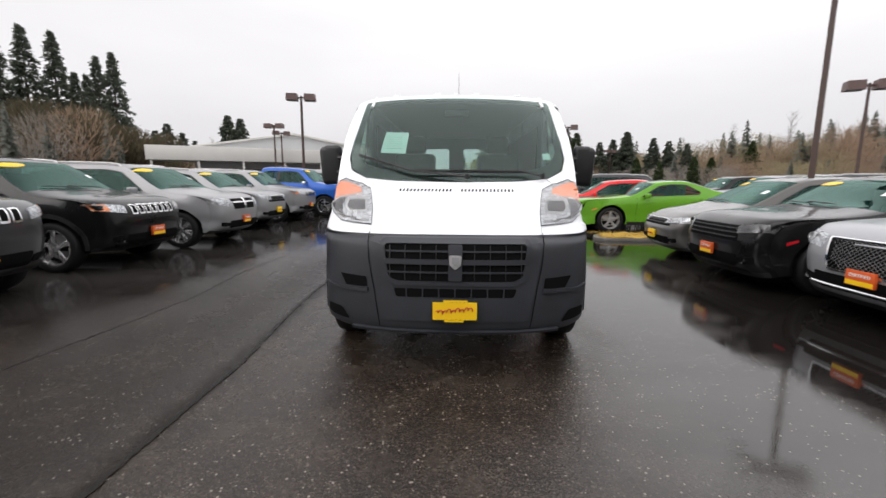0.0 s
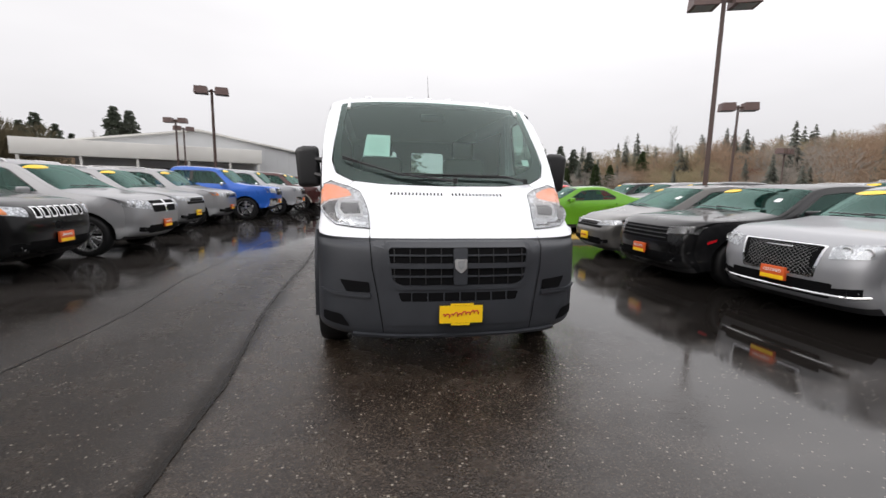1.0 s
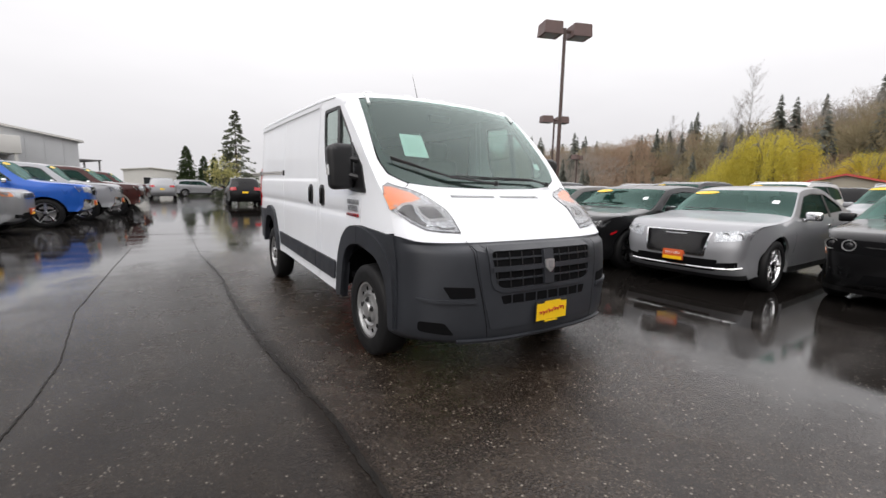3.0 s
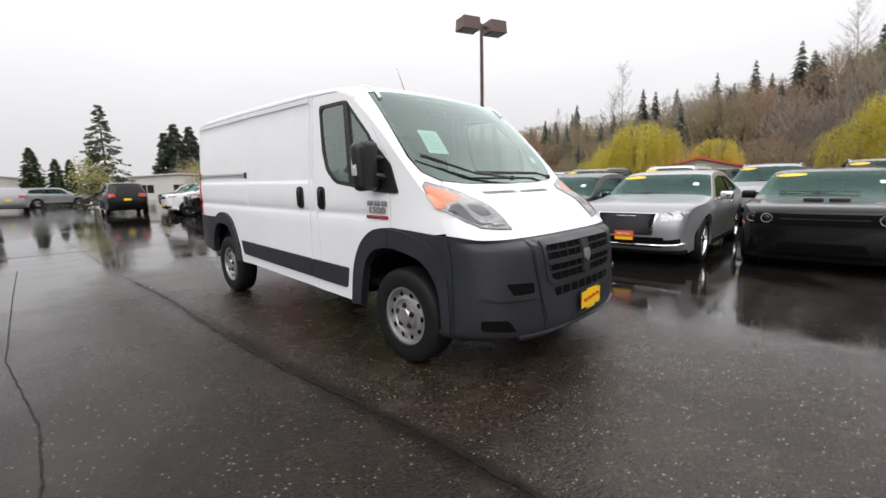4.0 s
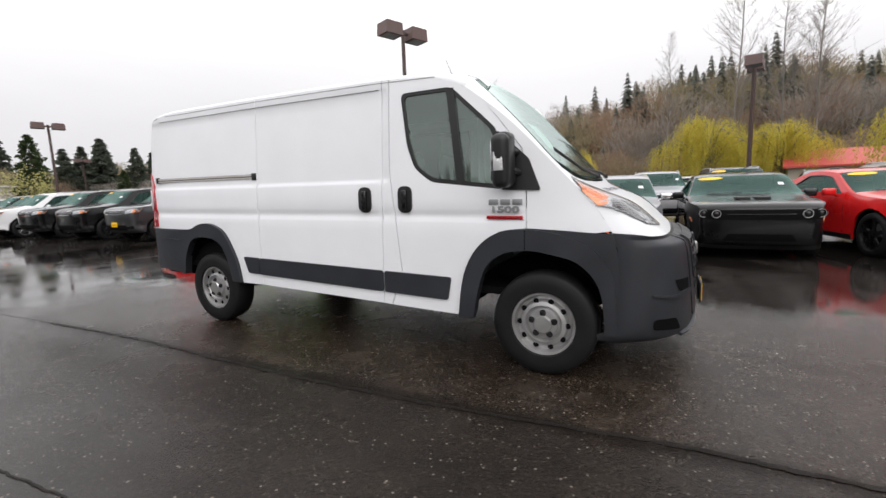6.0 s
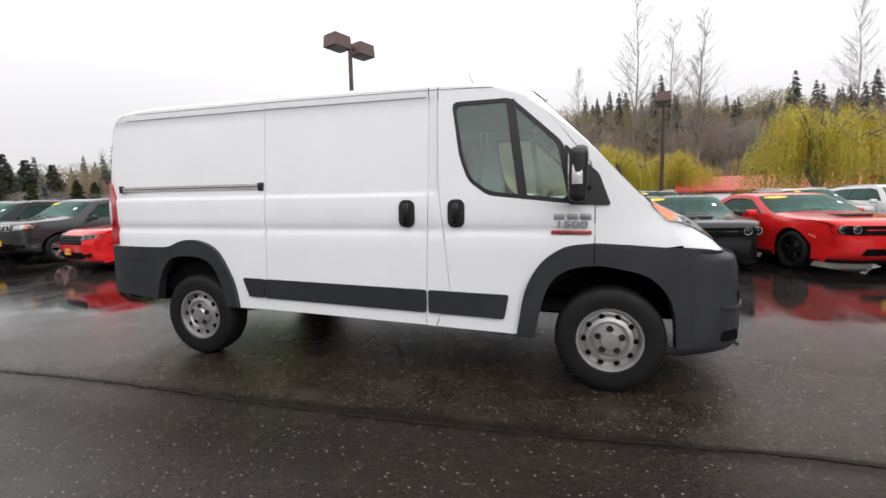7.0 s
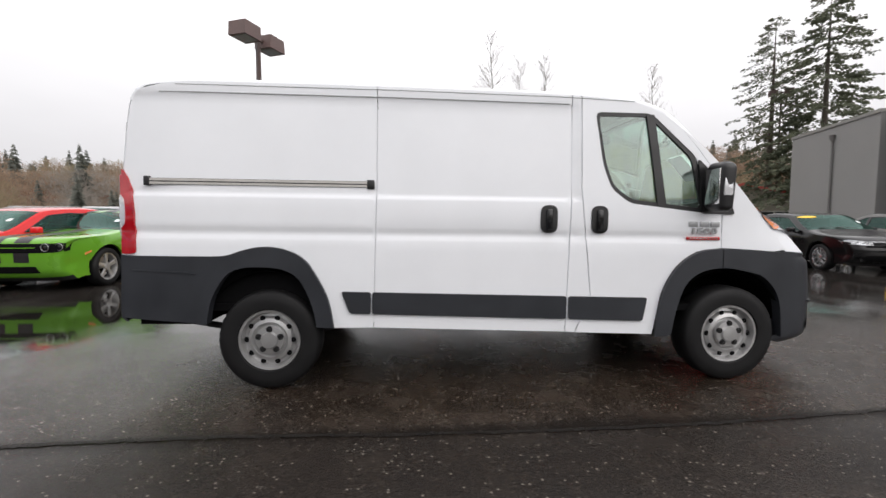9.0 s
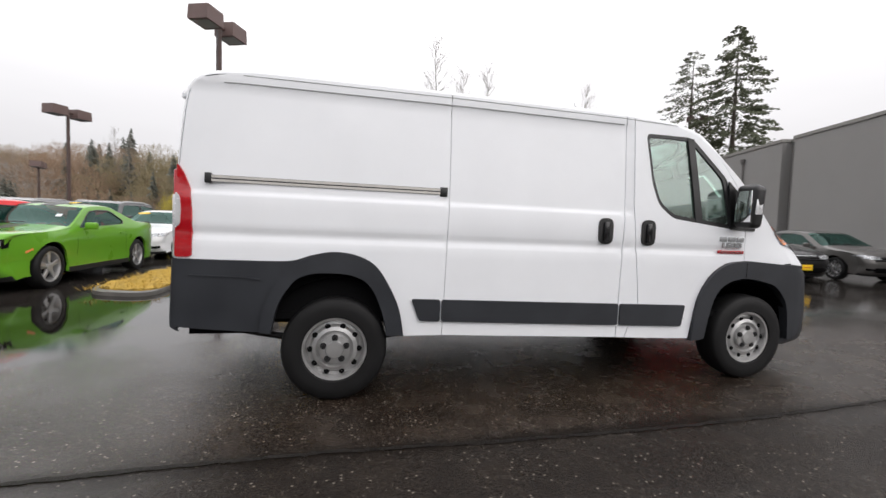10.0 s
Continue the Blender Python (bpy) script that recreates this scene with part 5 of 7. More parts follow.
            fr_patch(rounded([(-0.375, gu[0] + 0.09), (0.375, gu[0] + 0.09), (0.43, gu[1] - 0.08), (-0.43, gu[1] - 0.08)], 0.05), 0.013, M_DARK, "grille_mesh", gr)
            wires = []
            for i in range(-8, 9):
                for sg in (-1, 1):
                    pts = [Vector(X(x, u)) + Vector((0, -0.016, 0)) for x, u in ((0.05 * i + sg * 0.045 * (t - 4) , gu[0] + 0.1 + (gu[1] - gu[0] - 0.2) * t / 8) for t in range(9)) if abs(x) < 0.39]
                    if len(pts) > 1:
                        wires.append(tube(pts, 0.0021, 4, False))
            part("mesh_wire", join(*wires), M_MESH, gr)
            part("wing_emblem", moved(box(-0.15, 0.15, -0.008, 0.008, -0.012, 0.012, 0.005), Matrix.Translation(Vector(X(0, 2.8)) + Vector((0, -0.02, 0)))), M_CHROME, gr)
            part("chrome_lip", tube([Vector(X(x, 0.95)) + Vector((0, -0.012, 0)) for x in np.linspace(-0.80, 0.80, 21)], 0.014, 6), M_CHROME, car)
        else:
            gu = (2.1, 3.1) if face == "bar" else (2.4, 3.05)
            gr = fr_patch(rounded([(-0.56, gu[0]), (0.56, gu[0]), (0.50, gu[1]), (-0.50, gu[1])], 0.05), 0.004, M_DARK, "grille", car, "black grille")
            for i in range(3):
                u = gu[0] + 0.2 + 0.26 * i
                fr_patch([(-0.52, u), (0.52, u), (0.52, u + 0.06), (-0.52, u + 0.06)], 0.012, M_CHROME if (face == "wide" and i == 2) else M_BLACK, "grille_bar", gr)
        fr_patch(rounded([(-0.52, 0.75), (0.52, 0.75), (0.56, 1.45), (-0.56, 1.45)], 0.05), 0.004, M_DARK, "lower_intake", car)
        part("chin_spoiler", sweep(sh, list(np.linspace(0, 0.45, 4)), -0.93, 0.93, 20, 0.008), cladding or M_BLACK, car)
    # tail lamps
    for s in (-1, 1):
        part("tail_lamp", patch(rounded([(s * 0.50, 10.3), (s * hw * 0.90, 10.3), (s * hw * 0.90, 10.95), (s * 0.50, 10.95)], 0.05), fx, 0.008, 0.08, [], 0.012, C), M_RED, car)
    fr_patch(rounded([(-0.16, 11.2), (0.16, 11.2), (0.16, 11.45), (-0.16, 11.45)], 0.01), 0.006, M_PLATE if placard == "rear" else M_DARK, "rear_placard", car)
    # dealer placard and screen sticker
    if placard and placard != "rear":
        p = Vector(X(0, 1.5)) + Vector((0, -0.04, 0))
        mat = M_PLATE if placard == "yellow" else M_ORANGE
        pl = part("front_placard", moved(box(-0.14, 0.14, -0.006, 0.03, -0.072, 0.072, 0.004), Matrix.Translation(p)), mat, car, "yellow dealer plate" if placard == "yellow" else "orange certified plate")
        if placard == "yellow":
            part("placard_script", moved(tube([(-0.12 + 0.012 * i, -0.009, 0.012 * math.sin(i * 1.9)) for i in range(21)], 0.006, 4), Matrix.Translation(p)), M_INK, pl)
        else:
            text("CERTIFIED", 0.046, Matrix.Translation(p + Vector((0, -0.0085, 0.026))) @ Matrix.Rotation(radians(90), 4, "X"), M_PAPER, pl, 0.001)
            part("placard_band", moved(box(-0.132, 0.132, -0.009, -0.005, -0.064, -0.022), Matrix.Translation(p)), M_PLATE, pl)
    if sticker:
        cx = -0.50
        oval = [(cx + 0.21 * math.cos(t), u_top - 0.17 + 0.085 * math.sin(t)) for t in np.linspace(0, 2 * math.pi, 21)[:-1]]
        part("screen_sticker", patch(oval, fx, 0.005, 0.08, [], 0, C), M_STICK, car, "yellow oval screen sticker")
        part("screen_tag", patch([(0.55, 5.45), (0.64, 5.45), (0.63, 5.56), (0.55, 5.56)], fx, 0.005, 0.1, [], 0, C), M_PAPER, car)
    if stripes:
        for s in (-1, 1):
            x0, x1 = sorted((s * 0.10, s * 0.34))
            for u0, u1 in ((1.6, 2.25), (3.05, 4.97), (6.02, 7.98), (9.05, 10.2)):
                part("racing_stripe", patch([(x0, u0), (x1, u0), (x1, u1), (x0, u1)], fx, 0.0025, 0.07, [], 0, C), stripes, car)
    if scoop:
        for s in (-1, 1):
            part("hood_scoop", moved(box(-0.11, 0.11, -0.16, 0.2, -0.02, 0.030, 0.014), Matrix.Translation(Vector(X(s * 0.14, 4.55)))), M_BLACK, car)
    for x in (-0.05, 0.35):
        part("wiper", tube([Vector(X(x, 5.02)) + Vector((0, -0.01, 0.025)), Vector(X(x - 0.55, 5.12)) + Vector((0, -0.012, 0.02))], 0.008, 5), M_BLACK, car)
    if k["rail"]:
        for s in (-1, 1):
            pts = [Vector((s * (sh.sx(y, z) - 0.03), y, z + 0.075)) for y, z in sh.rim(2.2, 4.0)[::6]]
            pts = [pts[0] - Vector((0, 0.06, 0.07))] + pts + [pts[-1] + Vector((0, 0.06, -0.07))]
            part("roof_rail", tube(pts, 0.018, 6), M_STEEL, car)
    if kind == "pickup":
        yb = 3.9
        part("bed_well", box(-0.78, 0.78, yb, 5.45, 1.40, 1.428), M_DARK, car)
        part("chrome_bumper", sweep(sh, list(np.linspace(0.6, 1.9, 8)), -0.95, 0.95, 20, 0.015), M_CHROME, car)
    return car


def shrink(poly, d):
    a = np.array(poly)
    c = a.mean(0)
    v = a - c
    n = np.hypot(v[:, 0], v[:, 1])[:, None]
    return [tuple(p) for p in c + v * np.maximum(0.1, (n - d * 1.3) / n)]


# ---- ground ----
def asphalt():
    """Wet asphalt: an open, stony surface round the van, a closed film of water elsewhere, and pools with ragged edges."""
    m, n, l, b = nodes_of("wet_asphalt")
    co = coords(n, l)

    def math_node(op, a, c=None, d=None):
        q = n.new("ShaderNodeMath")
        q.operation = op
        for i, v in enumerate((a, c, d)):
            if v is None:
                continue
            if isinstance(v, (int, float)):
                q.inputs[i].default_value = v
            else:
                l.new(v, q.inputs[i])
        return q.outputs[0]

    def voronoi(scale):
        v = n.new("ShaderNodeTexVoronoi")
        v.inputs["Scale"].default_value = scale
        l.new(co, v.inputs["Vector"])
        return v

    def mixed(fac, a, c, kind="FLOAT", blend="MIX"):
        q = n.new("ShaderNodeMix")
        q.data_type = kind
        if kind == "RGBA":
            q.blend_type = blend
        for key, v in (("Factor", fac), ("A", a), ("B", c)):
            if isinstance(v, (int, float, tuple)):
                q.inputs[key].default_value = v
            else:
                l.new(v, q.inputs[key])
        return q.outputs["Result"]

    stone, pebble = voronoi(120), voronoi(58)
    fine = tex_noise(n, l, co, 180, 3)
    mid = tex_noise(n, l, co, 3.5, 6, 0.6)
    big = tex_noise(n, l, co, 0.35, 5, 0.55)
    patchy = tex_noise(n, l, co, 1.1, 6, 0.62)
    sxyz = n.new("ShaderNodeSeparateXYZ")
    l.new(co, sxyz.inputs[0])
    X_, Y_ = sxyz.outputs["X"], sxyz.outputs["Y"]
    # long shallow ripples of tyre tracks along and across the lanes
    stretch = n.new("ShaderNodeMapping")
    stretch.inputs["Scale"].default_value = (0.5, 2.6, 1.0)
    l.new(co, stretch.inputs["Vector"])
    streak = tex_noise(n, l, stretch.outputs["Vector"], 0.9, 6, 0.6)
    # standing water in the low places
    best = None
    for cx, cy, rx, ry in POOLS:
        dx, dy = math_node("DIVIDE", math_node("SUBTRACT", X_, cx), rx), math_node("DIVIDE", math_node("SUBTRACT", Y_, cy), ry)
        d = math_node("MULTIPLY_ADD", dx, dx, math_node("MULTIPLY", dy, dy))
        best = d if best is None else math_node("MINIMUM", best, d)
    wob = math_node("MULTIPLY_ADD", tex_noise(n, l, co, 0.9, 7, 0.6), 3.2, best)
    pool = remap(n, l, wob, 2.15, 2.5, 1, 0)
    # the open stony surface: where the van stands and before it
    ex = math_node("DIVIDE", math_node("SUBTRACT", X_, -1.2), 2.5)
    ey = math_node("DIVIDE", math_node("SUBTRACT", Y_, 0.7), 6.4)
    dist = math_node("MULTIPLY_ADD", ex, ex, math_node("MULTIPLY", ey, ey))
    dist = math_node("MULTIPLY_ADD", patchy, 1.1, dist)
    film = remap(n, l, math_node("MULTIPLY_ADD", big, 0.7, dist), 1.25, 2.2, 0, 1)
    film = math_node("MAXIMUM", film, pool)
    # stone chips: a few pale ones among dark
    sep, sep2 = n.new("ShaderNodeSeparateColor"), n.new("ShaderNodeSeparateColor")
    l.new(stone.outputs["Color"], sep.inputs[0]), l.new(pebble.outputs["Color"], sep2.inputs[0])
    chips = ramp(n, l, sep.outputs["Red"], [(0.0, (0.018, 0.0134, 0.0105)), (0.55, (0.032, 0.0242, 0.019)), (0.88, (0.055, 0.043, 0.034)), (0.975, (0.085, 0.073, 0.061)), (1.0, (0.15, 0.135, 0.115))])
    pale = math_node("MULTIPLY", remap(n, l, sep2.outputs["Green"], 0.945, 0.95, 0, 1), remap(n, l, pebble.outputs["Distance"], 0.30, 0.42, 1, 0))
    chips = mixed(pale, chips, (0.26, 0.235, 0.20, 1), "RGBA")
    tone = ramp(n, l, mid, [(0.3, (0.55, 0.53, 0.52)), (0.7, (1.1, 1.08, 1.05))])
    col = mixed(1.0, chips, tone, "RGBA", "MULTIPLY")
    stain = ramp(n, l, patchy, [(0.35, (0.72, 0.68, 0.66)), (0.6, (1.1, 1.06, 1.0))])
    col = mixed(1.0, col, stain, "RGBA", "MULTIPLY")
    # a dimming is painted into the colour west of the joint
    west_dim = math_node("MULTIPLY", remap(n, l, X_, -1.5, -1.75, 0, 1), 0.55)
    col = mixed(west_dim, col, (0.013, 0.0115, 0.0105, 1), "RGBA")
    worn = ramp(n, l, streak, [(0.38, (0.016, 0.0145, 0.0135)), (0.62, (0.042, 0.039, 0.037))])
    col = mixed(math_node("MULTIPLY", film, 0.8), col, worn, "RGBA")
    col = mixed(math_node("MULTIPLY", pale, 0.55), col, (0.23, 0.21, 0.18, 1), "RGBA")
    col = mixed(pool, col, (0.011, 0.0095, 0.0085, 1), "RGBA")
    # tar and grit spread along the old joint
    off = math_node("ABSOLUTE", math_node("ADD", math_node("MULTIPLY_ADD", Y_, 0.025, X_), 1.575))
    smear = math_node("MULTIPLY", remap(n, l, math_node("MULTIPLY_ADD", mid, 0.16, off), 0.09, 0.19, 1, 0), remap(n, l, Y_, 6.8, 6.0, 0, 1))
    col = mixed(math_node("MULTIPLY", smear, 0.75), col, (0.010, 0.008, 0.0068, 1), "RGBA")
    l.new(col, b.inputs["Base Color"])
    rough_open = remap(n, l, mid, 0.3, 0.7, 0.19, 0.32)
    rough_film = math_node("ADD", remap(n, l, streak, 0.40, 0.60, 0.03, 0.11), remap(n, l, mid, 0.3, 0.7, 0.0, 0.04))
    rough = mixed(film, rough_open, rough_film)
    l.new(mixed(pool, rough, 0.045), b.inputs["Roughness"])
    b.inputs["IOR"].default_value = 1.34
    # the gloss is cut too, to dim the paving beyond the joint
    thin = math_node("MULTIPLY", remap(n, l, X_, -1.2, -2.0, 0, 1), remap(n, l, Y_, 6.6, 5.4, 0, 1))
    thin = math_node("MULTIPLY", thin, math_node("MAXIMUM", remap(n, l, X_, -2.8, -2.2, 0, 1), remap(n, l, Y_, 4.0, 2.0, 0, 1)))
    l.new(mixed(smear, mixed(film, mixed(thin, 0.74, 0.27), mixed(thin, 1.0, 0.36)), 0.2), b.inputs["Specular IOR Level"])
    height = math_node("ADD", math_node("MULTIPLY_ADD", pebble.outputs["Distance"], 1.2, stone.outputs["Distance"]), fine)
    bp = n.new("ShaderNodeBump")
    bp.inputs["Distance"].default_value = 0.004
    l.new(mixed(pool, mixed(film, 0.50, 0.012), 0.0), bp.inputs["Strength"])
    l.new(height, bp.inputs["Height"])
    l.new(bp.outputs["Normal"], b.inputs["Normal"])
    return m


# hollows that hold water: centre and half axes
POOLS = ((4.0, 1.0, 1.7, 2.3), (3.0, 7.2, 1.8, 1.5), (-2.4, 15.0, 1.4, 3.0), (1.8, 13.4, 2.2, 1.4), (5.6, -3.4, 2.4, 2.0), (0.5, 20.0, 2.5, 3.5), (-0.5, -6.5, 2.5, 1.6), (1.2, 7.8, 1.6, 0.8))
M_ASPHALT = asphalt()
M_TAR = surface("wet_tar_joint", (0.012, 0.0098, 0.008), 0.42, 0, 0.7, 8, 160, 1.0, 0.010, spec=0.22)
M_EARTH = surface("wet_winter_grass", (0.065, 0.060, 0.030), 0.9, 0, 0.35, 0.2, 6, 0.4, 0.05)
M_CONC = surface("worn_concrete", (0.24, 0.235, 0.22), 0.7, 0, 0.15, 3, 60, 0.3, 0.004)
M_WETKERB = surface("wet_kerb_concrete", (0.13, 0.125, 0.115), 0.4, 0, 0.3, 3, 60, 0.4, 0.006)
M_STRAW = surface("yellow_straw_mulch", (0.42, 0.27, 0.04), 0.85, 0, 0.4, 6, 60, 0.8, 0.02)


def rise(az):
    """How high the wooded hill stands in that direction (degrees from +y towards +x)."""
    pts = [(-180, 0), (8, 0), (20, 1), (35, 3), (48, 5), (60, 7), (75, 10), (85, 13), (95, 15), (110, 14), (122, 10), (135, 6), (160, 1), (180, 0)]
    return float(np.interp(az, [p[0] for p in pts], [p[1] for p in pts]))


def land(x, y):
    d, az = math.hypot(x, y), math.degrees(math.atan2(x, y))
    return rise(az) * smooth01(d, 58, 105)


rings = [0, 15, 30, 45, 55, 62, 70, 78, 86, 95, 105, 120, 150, 220, 500, 1200, 3500]
gv, gf = [(0, 0, -0.05)], []
for rr in rings[1:]:
    for j in range(120):
        a = 2 * math.pi * j / 120
        x, y = rr * math.sin(a), rr * math.cos(a)
        gv.append((x, y, land(x, y) - 0.05))
gf += [(0, 1 + (j + 1) % 120, 1 + j) for j in range(120)]
for i in range(len(rings) - 2):
    for j in range(120):
        a, b2 = 1 + i * 120 + j, 1 + i * 120 + (j + 1) % 120
        gf.append((a, b2, b2 + 120, a + 120))
tagged(part("ground", (gv, [tuple(reversed(f)) for f in gf]), M_EARTH), "wet winter grass and earth round the lot", "ground", kind="structure")
nx, ny = 34, 44
xs_, ys_ = np.linspace(-34, 36, nx + 1), np.linspace(-40, 70, ny + 1)
lv = [(x, y, 0.0) for y in ys_ for x in xs_]
lf = [(j * (nx + 1) + i, j * (nx + 1) + i + 1, (j + 1) * (nx + 1) + i + 1, (j + 1) * (nx + 1) + i) for j in range(ny) for i in range(nx)]
tagged(part("pavement", (lv, lf), M_ASPHALT, smooth=0), "wet dark asphalt with puddles and worn joints", "asphalt", kind="structure")


def joint(name, pts, width, seed, mat=None):
    """A ragged sealed joint lying on the asphalt."""
    rng = random.Random(seed)
    path = []
    for a, b in zip(pts, pts[1:]):
        k = max(2, int(math.dist(a, b) / 0.03))
        path += [(a[0] + (b[0] - a[0]) * i / k, a[1] + (b[1] - a[1]) * i / k) for i in range(k)]
    V, F = [], []
    for i, p in enumerate(path):
        q = path[min(i + 1, len(path) - 1)]
        o = path[max(i - 1, 0)]
        d = Vector((q[0] - o[0], q[1] - o[1])).normalized()
        w0, w1 = width * (0.75 + 0.30 * noise.noise(Vector((p[0] * 3, p[1] * 3, seed))) + 0.35 * noise.noise(Vector((p[0] * 11, p[1] * 11, seed))) + rng.uniform(-0.10, 0.10)), width * (0.75 + 0.30 * noise.noise(Vector((p[0] * 3, p[1] * 3, seed + 9))) + 0.35 * noise.noise(Vector((p[0] * 11, p[1] * 11, seed + 9))) + rng.uniform(-0.10, 0.10))
        jx, jy = rng.uniform(-0.005, 0.005), rng.uniform(-0.005, 0.005)
        V += [(p[0] - d.y * w0 + jx, p[1] + d.x * w0 + jy, 0.0045), (p[0] + d.y * w1 + jx, p[1] - d.x * w1 + jy, 0.0045)]
        if i:
            k = 2 * i
            F.append((k - 2, k - 1, k + 1, k))
    return tagged(part(name, (V, F), mat or M_TAR, smooth=0), "dark wet ragged joint in the asphalt", "joint", kind="structure")


joint("pavement_joint", [(-1.53, 0.2), (-1.60, 0.9), (-1.66, 1.6), (-1.69, 2.4), (-1.69, 3.4), (-1.66, 4.4), (-1.68, 5.2), (-1.74, 6.2)], 0.022, 3)
joint("pavement_joint", [(-1.50, -2.8), (-1.52, -1.6), (-1.53, -0.6), (-1.53, 0.22)], 0.024, 4)
joint("pavement_joint", [(-1.74, 6.18), (-1.79, 7.2), (-1.78, 10.8), (-1.9, 16.0)], 0.005, 6)
joint("pavement_joint", [(-3.3, -1.4), (-3.12, 0.0), (-3.0, 1.2), (-2.98, 1.9), (-3.10, 3.4), (-3.0, 6.5), (-2.9, 9.0)], 0.0075, 5)
joint("pavement_joint", [(-4.2, 11.3), (-1.0, 11.0), (0.9, 10.75), (2.6, 10.6), (3.4, 10.6)], 0.03, 7)


# planted island with straw mulch and a kerb
isl = thing("planted_island", "low kerbed island covered in yellow straw mulch", "island", pose(6.0, 7.85, 0), kind="structure")
oval = rounded([(-2.7, -0.55), (2.7, -0.62), (2.7, 0.6), (-2.4, 0.5)], 0.45, 6)
inner = shrink(oval, 0.12)
k = len(oval)
kv = [(x, y, 0.0) for x, y in oval] + [(x, y, 0.06) for x, y in oval] + [(x, y, 0.075) for x, y in shrink(oval, 0.03)] + [(x, y, 0.07) for x, y in inner]
kf = [(a * k + i, a * k + (i + 1) % k, (a + 1) * k + (i + 1) % k, (a + 1) * k + i) for a in range(3) for i in range(k)]
part("kerb", (kv, kf), M_WETKERB, isl, "worn concrete kerb")
part("mulch", patch(inner, lambda a, b: (a, b, 0.09 + 0.05 * noise.noise(Vector((a * 3, b * 3, 0))) + 0.03 * noise.noise(Vector((a * 14, b * 14, 2)))), 0, 0.08, [], 0.06, (0, 0, -3)), M_STRAW, isl)
rng = random.Random(11)
blades = []
for _ in range(1400):
    x, y, a = rng.uniform(-2.55, 2.6), rng.uniform(-0.52, 0.5), rng.uniform(0, 6.28)
    d, h = Vector((math.cos(a), math.sin(a), 0)), rng.uniform(0.03, 0.09)
    p = Vector((x, y, 0.09))
    s = Vector((-d.y, d.x, 0)) * 0.006
    blades.append(([p - s, p + s, p + d * rng.uniform(0.05, 0.14) + Vector((0, 0, h))], [(0, 1, 2)]))
tagged(part("straw_tufts", join(*blades), M_STRAW, smooth=0), "loose yellow straw on the island", "straw", kind="stuff").matrix_basis = pose(6.0, 7.85, 0)


# ---- lamp posts ----
def lamp_post(m, h, deg, label="brown steel lamp post with two box lanterns"):
    post = thing("street_lamp", label, "lamp post", m, "lamp posts of the lot")
    part("pole", tube([(0, 0, 0), (0, 0, h * 0.5), (0, 0, h)], [0.085, 0.078, 0.068], 4), M_POLE, post, smooth=0)
    part("base_plate", box(-0.2, 0.2, -0.2, 0.2, 0, 0.04, 0.01), M_POLE, post)
    part("footing", lathe([(0.0, 0.30), (0.0, 0.30), (0.0, 0.30), (0.02, 0.30)], 20, "z"), M_CONC, post)
    for s in (-1, 1):
        rot = Matrix.Rotation(radians(deg), 4, "Z")
        arm = part("arm", moved(box(min(0, s * 0.22), max(0, s * 0.22), -0.035, 0.035, h - 0.14, h - 0.06), rot), M_POLE, post)
        head = [(0.17, h - 0.26), (0.80, h - 0.26), (0.77, h + 0.10), (0.20, h + 0.10)]
        V = [(s * x, y, z) for y in (-0.27, 0.27) for x, z in head]
        F = [(0, 1, 2, 3), (7, 6, 5, 4), (0, 4, 5, 1), (1, 5, 6, 2), (2, 6, 7, 3), (3, 7, 4, 0)]
        lan = part("lantern", moved((V, F if s > 0 else [tuple(reversed(f)) for f in F]), rot), M_LANTERN, post, "brown box lantern", smooth=0)
        part("lantern_glass", moved(box(min(s * 0.28, s * 0.72), max(s * 0.28, s * 0.72), -0.22, 0.22, h - 0.272, h - 0.262), rot), M_TRIMIN, lan)
    return post


lamp_post(pose(8.48, 7.76, 0), 6.35, -21)
for x, y, h, deg in ((-8.75, 22.06, 6.15, 10), (-15.3, 33.8, 6.1, 0), (-16.8, 39.0, 6.1, 30), (9.3, 34.1, 6.1, -15), (16.65, 15.7, 5.45, -21), (28.4, 23.85, 4.4, 20), (16.9, -2.7, 5.75, -12), (27.3, -24.1, 11.0, 45), (22.0, 60.0, 6.1, 10)):
    lamp_post(pose(x, y, land(x, y)), h, deg)


# ---- buildings ----
M_SIDING = surface("pale_grey_metal_siding", (0.50, 0.51, 0.52), 0.5, 0, 0.06, 0.8, 30, 0.1)
M_CANOPY = surface("off_white_fascia", (0.62, 0.61, 0.58), 0.55, 0, 0.06, 0.8, 30, 0.1)
M_GWALL = surface("grey_rendered_wall", (0.25, 0.245, 0.24), 0.75, 0, 0.10, 0.4, 25, 0.3, 0.004)
M_GDARK = surface("dark_grey_metal_and_recess_shade", (0.17, 0.165, 0.16), 0.75, 0, 0.1, 0.6, 25, 0.3, 0.004)
M_ROOFRED = surface("red_metal_roof", (0.50, 0.075, 0.06), 0.5, 0, 0.12, 0.5, 30, 0.15)
M_CREAM = surface("cream_siding", (0.36, 0.33, 0.27), 0.65, 0, 0.08, 0.5, 30, 0.1)
M_WIN = surface("dark_window_glass", (0.02, 0.024, 0.026), 0.08, 0, 0.2, 2, 20, 0.0)


